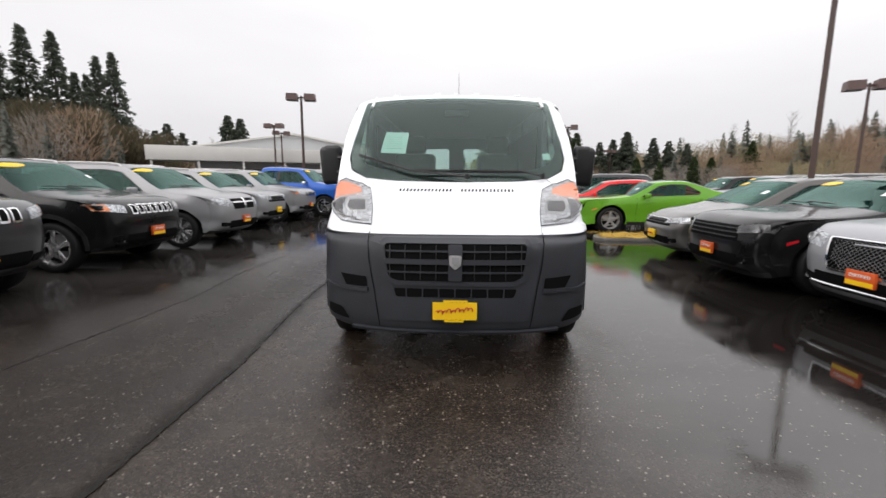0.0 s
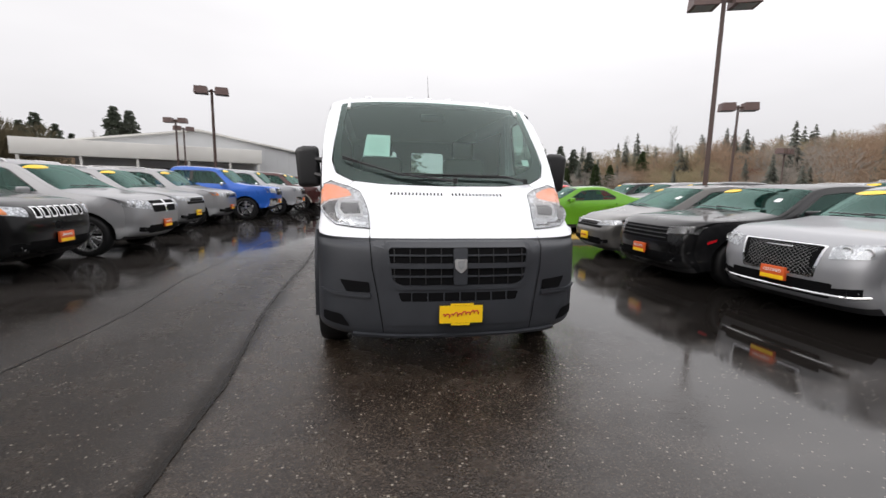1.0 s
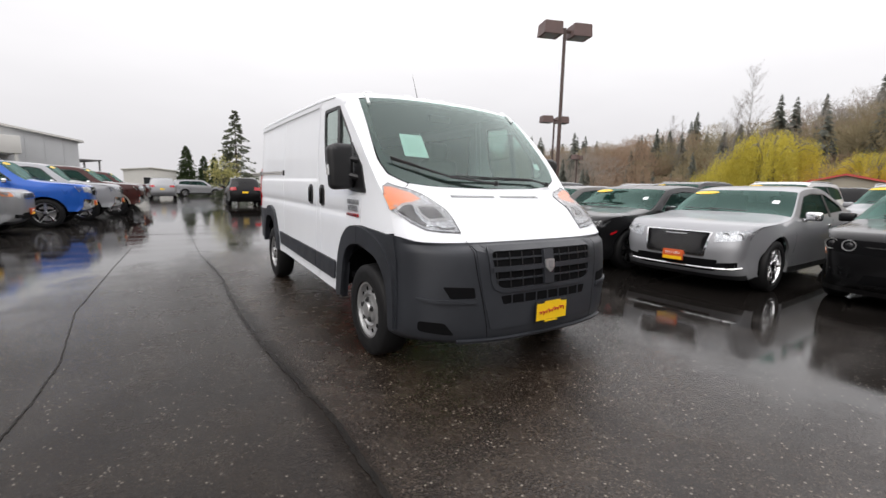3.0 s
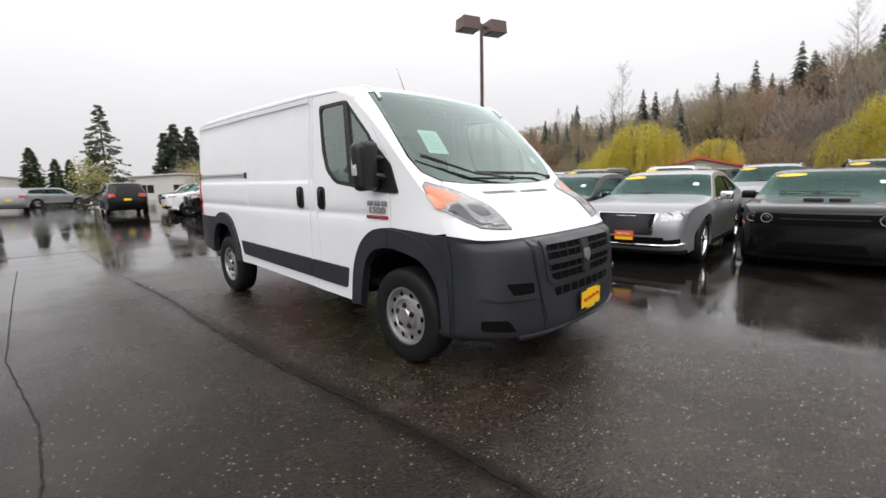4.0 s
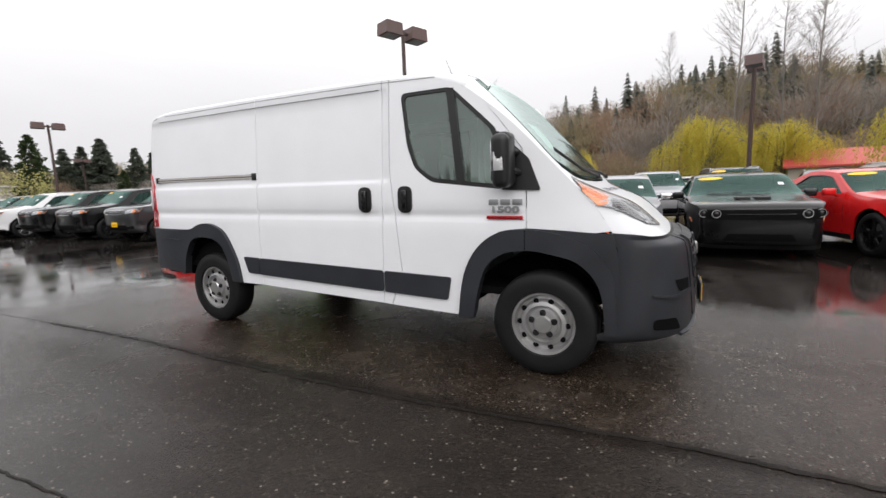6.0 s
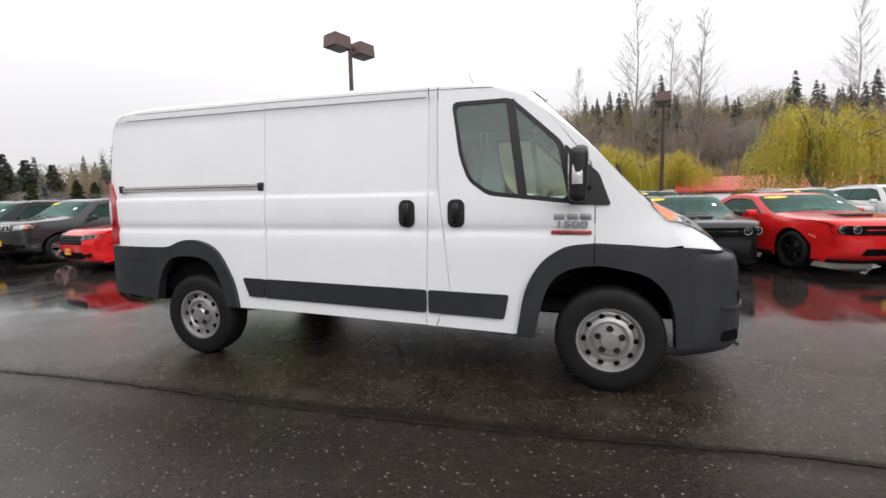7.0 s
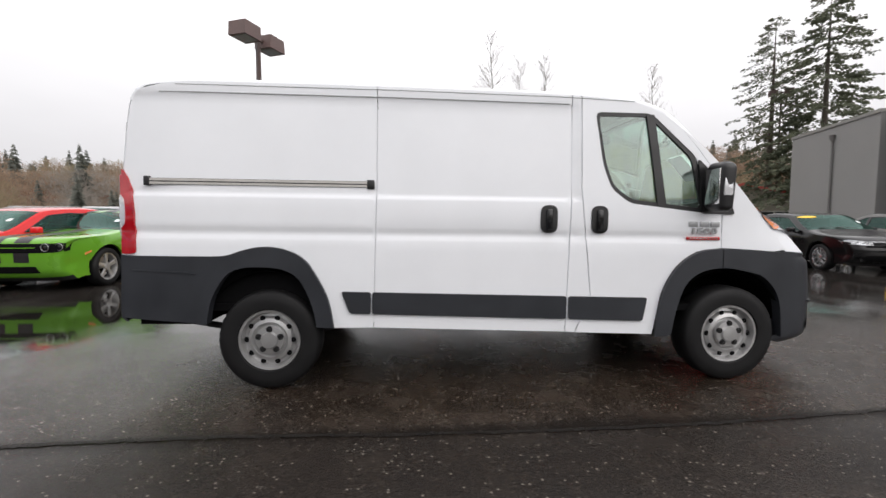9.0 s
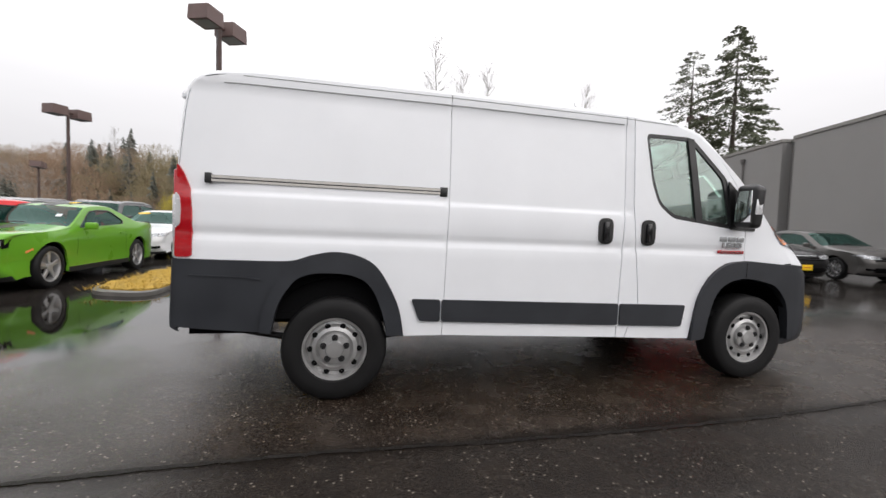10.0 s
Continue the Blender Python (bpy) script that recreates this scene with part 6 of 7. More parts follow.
def shed(name, label, cat, m, w, d, eave, peak, wall, roof, openings=(), ribs=0.6):
    """A low building: front along x at y = 0, ridge running back. openings: (x0, x1, z0, z1, kind)."""
    b = thing(name, label, cat, m)
    x0, x1 = -w / 2, w / 2
    prof = [(x0, 0), (x1, 0), (x1, eave), (0, peak), (x0, eave)]
    flat = lambda a, c: (a, 0, c)
    holes = [[(o[0], o[2]), (o[1], o[2]), (o[1], o[3]), (o[0], o[3])] for o in openings]
    part("wall", patch(prof, flat, 0, 2.0, holes, 0.25, (0, d / 2, 1), 1.5), wall, b, smooth=0)
    part("wall", join(box(x0, x0 + 0.2, 0.25, d, 0, eave), box(x1 - 0.2, x1, 0.25, d, 0, eave), ([(x0, d, 0), (x1, d, 0), (x1, d, eave), (0, d, peak), (x0, d, eave)], [(4, 3, 2, 1, 0)])), wall, b, smooth=0)
    o = 0.35
    sl = (peak - eave) / (w / 2)
    V = []
    for y in (-o, d + o):
        V += [(x0 - o, y, eave - o * sl), (0, y, peak), (x1 + o, y, eave - o * sl), (x0 - o, y, eave - o * sl + 0.16), (0, y, peak + 0.16), (x1 + o, y, eave - o * sl + 0.16)]
    F = [(3, 4, 10, 9), (4, 5, 11, 10), (1, 0, 6, 7), (2, 1, 7, 8), (0, 1, 4, 3), (1, 2, 5, 4), (7, 6, 9, 10), (8, 7, 10, 11), (0, 3, 9, 6), (5, 2, 8, 11)]
    part("roof", (V, F), roof, b, smooth=0)
    for a, c, z0, z1, kind in openings:
        if kind == "window":
            wd = part("window", box(a, c, 0.10, 0.13, z0, z1), M_WIN, b, smooth=0)
            part("window_frame", join(box(a, a + 0.08, -0.02, 0.12, z0, z1), box(c - 0.08, c, -0.02, 0.12, z0, z1), box(a, c, -0.02, 0.12, z1 - 0.08, z1), box((a + c) / 2 - 0.04, (a + c) / 2 + 0.04, -0.01, 0.12, z0, z1)), M_CANOPY, wd, smooth=0)
        else:
            # an open bay ends in a near-black sheet for its shaded inside
            part("bay", box(a, c, 2.4, 2.5, z0, z1), M_DARK if kind == "open" else M_WIN, b, smooth=0)
    if ribs:
        rb = [box(x - 0.02, x + 0.02, -0.03, 0.0, 0.0, eave + (peak - eave) * (1 - abs(x) / (w / 2)) - 0.02) for x in np.arange(x0 + ribs, x1, ribs) if not any(q[0] < x < q[1] for q in openings)]
        for g in rb:
            part("siding_rib", g, wall, b, smooth=0)
    return b


big = shed("showroom", "large pale grey metal shed with a low gabled roof", "building", pose(-17.3, 43.6, 0, 0, 0, 22), 19.0, 30.0, 4.75, 6.35, M_SIDING, M_CANOPY, [(-8.6, -5.6, 0.1, 2.7, "open"), (-5.2, -2.2, 0.1, 2.7, "open"), (-1.8, 1.2, 0.1, 2.7, "open"), (1.6, 3.6, 0.2, 2.7, "window")], 1.2)
part("canopy", box(-12.8, 5.2, -3.6, -0.04, 3.3, 4.6, 0.03), M_CANOPY, big, "flat white canopy")
for x in (-12.4, -8.6, -4.8, -1.0, 2.4, 4.9):
    part("canopy_post", box(x - 0.09, x + 0.09, -3.5, -3.32, 0, 3.3), M_CANOPY, big)
part("side_awning", box(9.55, 12.0, 3, 12, 3.3, 3.42), M_GDARK, big)
for y in (3.2, 7.5, 11.8):
    part("awning_post", box(11.8, 11.92, y, y + 0.12, 0, 3.3), M_GDARK, big)
shed("warehouse", "long white warehouse at the end of the lot", "building", pose(-4.4, 92, 0, 0, 0, 2), 8, 12, 3.6, 4.0, M_CANOPY, M_CANOPY, [(-1.2, 1.2, 0.1, 2.4, "window")], 0)
shed("warehouse", "small white box building beside the warehouse", "building", pose(1.6, 96, 0, 0, 0, 2), 2.6, 8, 3.3, 3.4, M_CANOPY, M_CANOPY, [(-0.6, 0.6, 0.1, 2.2, "window")], 0)
shed("outbuilding", "low off-white outbuilding behind the parked row", "building", pose(15.6, 69, 0, 0, 0, -14), 15, 7, 3.0, 3.5, M_CANOPY, M_CANOPY, [(-5, -3.2, 0.9, 2.1, "window"), (-1, 0.8, 0.9, 2.1, "window"), (3, 4.8, 0.9, 2.1, "window")], 0)
shed("roadside_shop", "low building with a red metal roof below the willows", "building", pose(47, 10.5, 0, 0, 0, -75), 9, 7, 2.1, 3.2, M_CREAM, M_ROOFRED, [(-3, -1, 0.6, 1.7, "window"), (0.6, 2.8, 0.6, 1.7, "window")], 0)
shed("roadside_shop", "long building with a red metal roof below the willows", "building", pose(46, -25.0, 0, 0, 0, -10), 8, 15, 2.3, 3.7, M_CREAM, M_ROOFRED, [(-3, -1.4, 0.6, 1.7, "window"), (1.2, 2.8, 0.6, 1.7, "window")], 0)
shed("roadside_shop", "small building with a red metal roof by the pines", "building", pose(28, -22.0, 0, 0, 0, -130), 10, 8, 2.6, 4.0, M_CREAM, M_ROOFRED, [(-3, -1, 0.8, 2.0, "window"), (1, 3, 0.8, 2.0, "window")], 0)
shed("chapel", "small pale house on the far slope", "building", pose(64, 84, land(64, 84), 0, 0, -38), 12, 8, 2.4, 3.6, M_CREAM, M_CANOPY, [(-3, -1.6, 0.6, 1.6, "window")], 0)

# grey commercial block: two wall bays; the recess between has its shade painted in
blk = thing("commercial_block", "plain grey rendered commercial block with a flat parapet", "building", pose(19.5, -18.1, 0, 0, 0, -16))
part("wall", box(-6.5, 0, -12, 0, 0, 5.85, 0.02), M_GWALL, blk, smooth=0)
part("wall", box(-22, -7.3, -12, 0, 0, 5.85, 0.02), M_GWALL, blk, smooth=0)
part("recess", box(-7.3, -6.5, -12, -0.45, 0, 5.85), M_GDARK, blk, smooth=0)
part("parapet", box(-6.54, 0.05, -12.05, 0.05, 5.852, 6.0), M_CONC, blk, smooth=0)
part("parapet", box(-22.05, -7.26, -12.05, 0.05, 5.852, 6.0), M_CONC, blk, smooth=0)
part("parapet", box(-7.255, -6.545, -12.0, -0.40, 5.852, 5.99), M_CONC, blk, smooth=0)
part("downpipe", join(tube([(-3.6, 0.07, 0.1), (-3.6, 0.07, 5.2)], 0.05, 8), moved(lathe([(0.0, 0.05), (0.18, 0.13), (0.30, 0.13), (0.30, 0.10)], 12, "z"), Matrix.Translation((-3.6, 0.10, 5.15)))), M_GDARK, blk, "grey rainwater pipe with a hopper head")


# ---- the lot: what stands where ----
build_van(RAKE @ pose(0.03, 0, 0))

P_GREEN = paint("lime_green_paint", (0.125, 0.34, 0.022), 0.1, 0.3)
P_RED = paint("red_paint", (0.66, 0.014, 0.015), 0.0, 0.3)
P_BLACK = paint("black_paint", (0.005, 0.005, 0.0055), 0.0, 0.3, True, 0.8)
P_SILVER = paint("silver_paint", (0.36, 0.365, 0.38), 0.6, 0.46, True, 0.7)
P_LSILVER = paint("light_silver_paint", (0.31, 0.312, 0.32), 0.6, 0.46, True, 0.7)
P_GREY = paint("dark_grey_paint", (0.055, 0.057, 0.06), 0.5, 0.35)
P_MGREY = paint("taupe_grey_paint", (0.12, 0.115, 0.11), 0.5, 0.35)
P_BLUE = paint("bright_blue_paint", (0.015, 0.10, 0.45), 0.2, 0.3)
P_BROWN = paint("maroon_brown_paint", (0.06, 0.02, 0.018), 0.3, 0.3)
P_WHITE2 = paint("plain_white_paint", (0.78, 0.79, 0.80), 0, 0.3)
P_BEIGE = paint("beige_silver_paint", (0.42, 0.40, 0.36), 0.5, 0.35)


def front_at(x, y, deg):
    """Pose of a vehicle whose nose is at (x, y), turned by deg; -90 looks towards -x, 90 towards +x."""
    return pose(x, y, 0, 0, 0, deg)


# row across the lane, noses towards the van
build_car("coupe", "muscle_coupe", "lime green two-door muscle coupe with black hood stripes", "car", front_at(3.35, 10.1, -90), P_GREEN, "five", M_STEEL, "retro", None, True, stripes=M_BLACK)
build_car("sedan", "sedan", "bright red four-door sedan with black grille", "car", front_at(2.7, 11.8, -104), P_RED, "five", M_BLKRIM, "bar", "orange")
build_car("hatch", "hatchback", "dark grey hatchback with a yellow front plate", "car", front_at(3.75, 5.35, -94), P_MGREY, "ten", M_ALLOY, "wide", "yellow")
build_car("sedan", "sedan", "black four-door sedan with black wheels", "car", front_at(3.55, 3.22, -91), P_BLACK, "split", M_BLKRIM, "bar", "orange")
build_car("sedan", "sedan", "silver full-size sedan with mesh grille and chrome wheels", "car", front_at(3.78, 1.17, -88), P_SILVER, "split", M_CHROME, "mesh", "orange")
build_car("coupe", "muscle_coupe", "black two-door muscle coupe with a scooped hood", "car", front_at(4.35, -1.12, -89), P_BLACK, "five", M_BLKRIM, "retro", None, True, scoop=True)
build_car("coupe", "muscle_coupe", "red two-door muscle coupe with black wheels", "car", front_at(4.72, -3.9, -76), P_RED, "five", M_BLKRIM, "retro", "yellow", True, scoop=True)
build_car("mid_sedan", "sedan", "black mid-size sedan with a yellow plate", "car", front_at(4.95, -7.45, -98), P_BLACK, "ten", M_ALLOY, "wide", "yellow")
build_car("mid_sedan", "sedan", "grey-brown mid-size sedan by the grey wall", "car", front_at(4.95, -10.6, -100), P_MGREY, "ten", M_ALLOY, "wide", None, False)

# the opposite row, noses towards the lane
build_car("suv", "suv", "dark grey sport utility with a chrome slotted grille", "suv", front_at(-4.55, 1.15, 90), P_GREY, "five", M_ALLOY, "slots", "orange")
build_car("small_suv", "suv", "black compact sport utility with slotted grille", "suv", front_at(-4.78, 3.95, 90), P_BLACK, "five", M_ALLOY, "slots", "orange", cladding=M_BLACK)
build_car("small_suv", "suv", "silver crossover with a crosshair grille", "suv", front_at(-4.5, 6.35, 90), P_LSILVER, "split", M_ALLOY, "cross", "orange")
build_car("small_suv", "suv", "light silver crossover with a yellow plate", "suv", front_at(-5.1, 9.55, 90), P_LSILVER, "five", M_ALLOY, "wide", "yellow", cladding=M_CLAD)
silver_suv = build_car("suv", "suv", "silver sport utility with slotted grille", "suv", front_at(-5.05, 12.2, 90), P_LSILVER, "five", M_ALLOY, "slots", "orange")
build_car("pickup", "pickup_truck", "bright blue crew cab pickup truck", "pickup", front_at(-4.1, 14.9, 90), P_BLUE, "five", M_CHROME, "cross", "orange")
silver_truck = build_car("pickup", "pickup_truck", "silver crew cab pickup truck", "pickup", front_at(-3.6, 17.6, 90), P_SILVER, "five", M_CHROME, "cross", "orange")
brown_truck = build_car("pickup", "pickup_truck", "maroon pickup truck with beige bumper and chrome wheels", "pickup", front_at(-3.0, 20.3, 90), P_BROWN, "five", M_CHROME, "cross", None, cladding=P_BEIGE)
copy_thing(silver_truck, front_at(-3.2, 23.2, 90))
copy_thing(silver_suv, front_at(-3.3, 26.0, 90))
copy_thing(brown_truck, front_at(-3.0, 28.8, 90))
far_suv = build_car("suv", "suv", "silver sport utility seen from behind at the lane's end", "suv", front_at(-2.5, 43.5, 180), P_SILVER, "five", M_ALLOY, "slots", "rear", False)
black_suv = build_car("suv", "suv", "black sport utility seen from behind with a yellow plate", "suv", front_at(2.1, 31.0, 176), P_BLACK, "five", M_ALLOY, "slots", "rear", False)

# beyond the green coupe, the row goes on
gc = build_car("suv", "suv", "black sport utility with chrome slotted grille", "suv", front_at(3.3, 15.3, -90), P_GREY, "five", M_ALLOY, "slots", "yellow")
dark_suv = build_car("suv", "suv", "dark sport utility with black slotted grille", "suv", front_at(3.1, 18.0, -90), P_BLACK, "split", M_BLKRIM, "slots", None)
copy_thing(dark_suv, front_at(3.0, 20.7, -90))
white_suv = build_car("suv", "suv", "white sport utility in the far row", "suv", front_at(2.7, 23.4, -90), P_WHITE2, "five", M_ALLOY, "slots", "yellow")
copy_thing(dark_suv, front_at(4.0, 26.1, -90))
copy_thing(gc, front_at(4.2, 28.8, -90))
copy_thing(dark_suv, front_at(4.4, 31.5, -90))

# second row, behind the first
grey_suv = build_car("small_suv", "suv", "grey sport utility in the second row", "suv", front_at(10.6, 0.4, -88), P_SILVER, "five", M_ALLOY, "wide", None, True)
rack_suv = copy_thing(dark_suv, front_at(11.6, -2.0, -86))
beige = build_car("small_suv", "minivan", "beige silver family van in the second row", "van", front_at(11.2, -6.6, -84), P_BEIGE, "five", M_ALLOY, "wide", None, True)
copy_thing(white_suv, front_at(10.8, 3.2, -90))
copy_thing(dark_suv, front_at(10.6, 6.0, -90))
copy_thing(grey_suv, front_at(10.9, 7.9, -90))
build_car("mid_sedan", "sedan", "white sedan in the second row", "car", front_at(9.4, 10.3, -92), P_WHITE2, "ten", M_ALLOY, "wide", None)
copy_thing(gc, front_at(10.7, 12.7, -90))
copy_thing(silver_suv, front_at(10.8, 15.3, -90))
copy_thing(dark_suv, front_at(10.8, 18.0, -90))
copy_thing(white_suv, front_at(12.0, -9.6, -86))
copy_thing(white_suv, front_at(40.0, 1.6, 180))
copy_thing(dark_suv, front_at(27, 3.4, 80))
copy_thing(grey_suv, front_at(26, -7.0, 80))
copy_thing(white_suv, front_at(24, -11.0, 80))
copy_thing(far_suv, front_at(12.0, 44, 200))
copy_thing(white_suv, front_at(9.0, 46, 200))
copy_thing(far_suv, front_at(3.0, 52, 100))


# ---- trees ----
def leaf_mat(name, c0, c1, rough=0.75):
    m, n, l, b = nodes_of(name)
    g = n.new("ShaderNodeNewGeometry")
    co = coords(n, l)
    mx = n.new("ShaderNodeMix")
    mx.data_type = "FLOAT"
    mx.inputs["Factor"].default_value = 0.62
    l.new(g.outputs["Random Per Island"], mx.inputs["A"])
    l.new(tex_noise(n, l, co, 0.35, 3), mx.inputs["B"])
    l.new(ramp(n, l, mx.outputs["Result"], [(0.2, c0), (0.8, c1)]), b.inputs["Base Color"])
    b.inputs["Roughness"].default_value, b.inputs["Specular IOR Level"].default_value = rough, 0.15
    # thin leaves and twigs let light through
    tl = n.new("ShaderNodeBsdfTranslucent")
    l.new(b.inputs["Base Color"].links[0].from_socket, tl.inputs["Color"])
    ms = n.new("ShaderNodeMixShader")
    ms.inputs[0].default_value = 0.42
    l.new(b.outputs[0], ms.inputs[1]), l.new(tl.outputs[0], ms.inputs[2])
    l.new(ms.outputs[0], n["Material Output"].inputs["Surface"])
    return m


M_BARK = surface("wet_bark", (0.075, 0.062, 0.052), 0.85, 0, 0.3, 3, 30, 0.6, 0.02)
M_TWIG = leaf_mat("bare_twigs", (0.24, 0.215, 0.19), (0.36, 0.33, 0.30))
# hill broadleaves: distance haze is put into these paler base colours
M_SCRUB = leaf_mat("hazed_brown_budding_woods", (0.265, 0.185, 0.13), (0.41, 0.30, 0.215))
M_TAN = leaf_mat("hazed_olive_tan_woods", (0.24, 0.20, 0.125), (0.38, 0.325, 0.205))
M_GREYWOOD = leaf_mat("hazed_grey_bare_woods", (0.27, 0.24, 0.21), (0.40, 0.365, 0.325))
M_PALEBARK = surface("pale_grey_bark", (0.20, 0.185, 0.165), 0.85, 0, 0.25, 3, 30, 0.4, 0.01)
M_OLIVE = leaf_mat("olive_brown_budding_trees", (0.085, 0.072, 0.045), (0.15, 0.125, 0.08))
# far conifers, paled in the base colour in place of haze
M_HILLFIR = leaf_mat("hazed_grey_green_conifers", (0.145, 0.155, 0.135), (0.22, 0.232, 0.20))
M_REDBUD = leaf_mat("reddish_budding_woods", (0.14, 0.05, 0.035), (0.26, 0.09, 0.06))
# the firs' grey-green is lightened to hold distance haze
M_FIR = leaf_mat("hazed_fir_needles", (0.07, 0.085, 0.066), (0.145, 0.165, 0.125))
M_CEDAR = leaf_mat("cedar_foliage", (0.030, 0.048, 0.018), (0.08, 0.11, 0.045))
M_PINE = leaf_mat("pine_needles", (0.085, 0.098, 0.068), (0.19, 0.205, 0.14))
M_WILLOW = leaf_mat("yellow_willow_leaves", (0.43, 0.37, 0.05), (0.72, 0.62, 0.13))
M_YOUNG = leaf_mat("pale_spring_leaves", (0.34, 0.33, 0.10), (0.55, 0.52, 0.24))


def tri_cloud(centres, dirs, lens, widths, rng):
    """Slim leaf-like triangles pairs: at centres, along dirs."""
    n = len(centres)
    side = np.cross(dirs, rng.normal(size=(n, 3)))
    side /= np.linalg.norm(side, axis=1)[:, None] + 1e-9
    tip = centres + dirs * lens[:, None]
    mid = centres + dirs * lens[:, None] * 0.45
    V = np.stack([centres, mid + side * widths[:, None], tip, mid - side * widths[:, None]], 1).reshape(-1, 3)
    F = np.arange(4 * n).reshape(-1, 4)
    return V, F


def cloud_mesh(V, F):
    return [tuple(v) for v in V.tolist()], [tuple(f) for f in F.tolist()]


def fir_crown(h, r, seed, levels=30, boughs=8, sprays=16, base=0.10, fluff=1.0, taper=0.85):
    """Whorls of drooping boughs, each a flat spray of small needle clumps."""
    rng = np.random.default_rng(seed)
    i, j, k = (a.ravel() for a in np.meshgrid(np.arange(levels), np.arange(boughs), np.arange(sprays), indexing="ij"))
    nb = levels * boughs
    b = i * boughs + j
    t = np.clip((i + rng.random(nb)[b] * 0.9) / levels, 0, 1)
    ln = r * ((1 - t) ** taper + 0.03) * rng.uniform(0.45, 1.12, nb)[b] * (0.9 + 0.10 * np.sin(i * 1.3 + seed))
    ang = (rng.random(nb) * 6.283)[b]
    s = 0.12 + 0.88 * np.sqrt((k + rng.random(len(k))) / sprays)
    z = h * (base + (1 - base) * t) - (0.30 + 0.25 * (1 - t)) * ln * s ** 1.4 + 0.10 * ln * s ** 5
    aa = ang + rng.normal(0, 0.16, len(k)) * (1.3 - s)
    c = np.stack([ln * s * np.cos(aa), ln * s * np.sin(aa), z], 1) + rng.normal(0, 0.006 * h * fluff, (len(k), 3))
    turn = aa + rng.choice([-1, 1], len(k)) * rng.uniform(0.1, 1.0, len(k))
    d = np.stack([np.cos(turn), np.sin(turn), rng.normal(-0.35, 0.25, len(k))], 1)
    d /= np.linalg.norm(d, axis=1)[:, None]
    q = rng.uniform(0.5, 1.1, len(k)) * (0.16 * r * (1 - 0.55 * t)) * fluff
    return tri_cloud(c, d, q, q * rng.uniform(0.22, 0.42, len(k)), rng)


def limbs(h, r, seed, levels=4, kids=4, start=0.25, up=0.55, thin=0.55, spread=0.75):
    """Bare branching limbs: (start, end, radius, radius) rows."""
    rng = random.Random(seed)
    out = []

    def grow(p, d, ln, rad, lv):
        seg = 3 if lv < 2 else 2
        for i in range(seg):
            d = (d + Vector((rng.gauss(0, 0.10), rng.gauss(0, 0.10), rng.gauss(0.03, 0.06)))).normalized()
            q = p + d * ln / seg
            r1 = rad * (1 - 0.25 * (i + 1) / seg)
            out.append((p, q, rad, r1))
            if lv < levels and (lv > 0 or i >= 1):
                for _ in range(kids if lv else kids + 1):
                    a = rng.uniform(0, 6.283)
                    side = d.orthogonal().normalized()
                    side.rotate(Matrix.Rotation(a, 3, d))
                    grow(p.lerp(q, rng.uniform(0.3, 1)), (d * up + side * spread * rng.uniform(0.6, 1.2)).normalized(), ln * rng.uniform(0.42, 0.66), r1 * thin, lv + 1)
            p, rad = q, r1

    grow(Vector((0, 0, 0)), Vector((0, 0, 1)), h * 0.62, r, 0)
    return out


def limb_mesh(rows, sides=4):
    V, F = [], []
    for p, q, r0, r1 in rows:
        d = (q - p).normalized()
        a = d.orthogonal().normalized()
        b = d.cross(a)
        k = len(V)
        n = sides if r0 > 0.02 else 3
        for c, rr in ((p, r0), (q, r1)):
            for i in range(n):
                t = 2 * math.pi * i / n
                V.append(tuple(c + rr * (math.cos(t) * a + math.sin(t) * b)))
        F += [(k + i, k + (i + 1) % n, k + n + (i + 1) % n, k + n + i) for i in range(n)]
    return V, F


def tree(name, label, trunk_geo, crown_geo, crown_mat, m, group="", bark=None):
    t = thing(name, label, "tree", m, group)
    part("trunk", trunk_geo, bark or M_BARK, t, smooth=60)
    part("crown", crown_geo, crown_mat, t, smooth=0)
    return t


def fir(h, r, seed, mat=None, label="dark tall fir tree", m=None, levels=30, boughs=8, sprays=18, name="fir_tree", base=0.10, taper=0.85, fluff=1.0):
    return tree(name, label, tube([(0, 0, 0), (0.0, 0.0, h * 0.5), (0, 0, h * 0.98)], [h * 0.016, h * 0.010, 0.01], 7), cloud_mesh(*fir_crown(h, r, seed, levels, boughs, sprays, base, fluff, taper)), mat or M_FIR, m or Matrix.Identity(4), "firs")


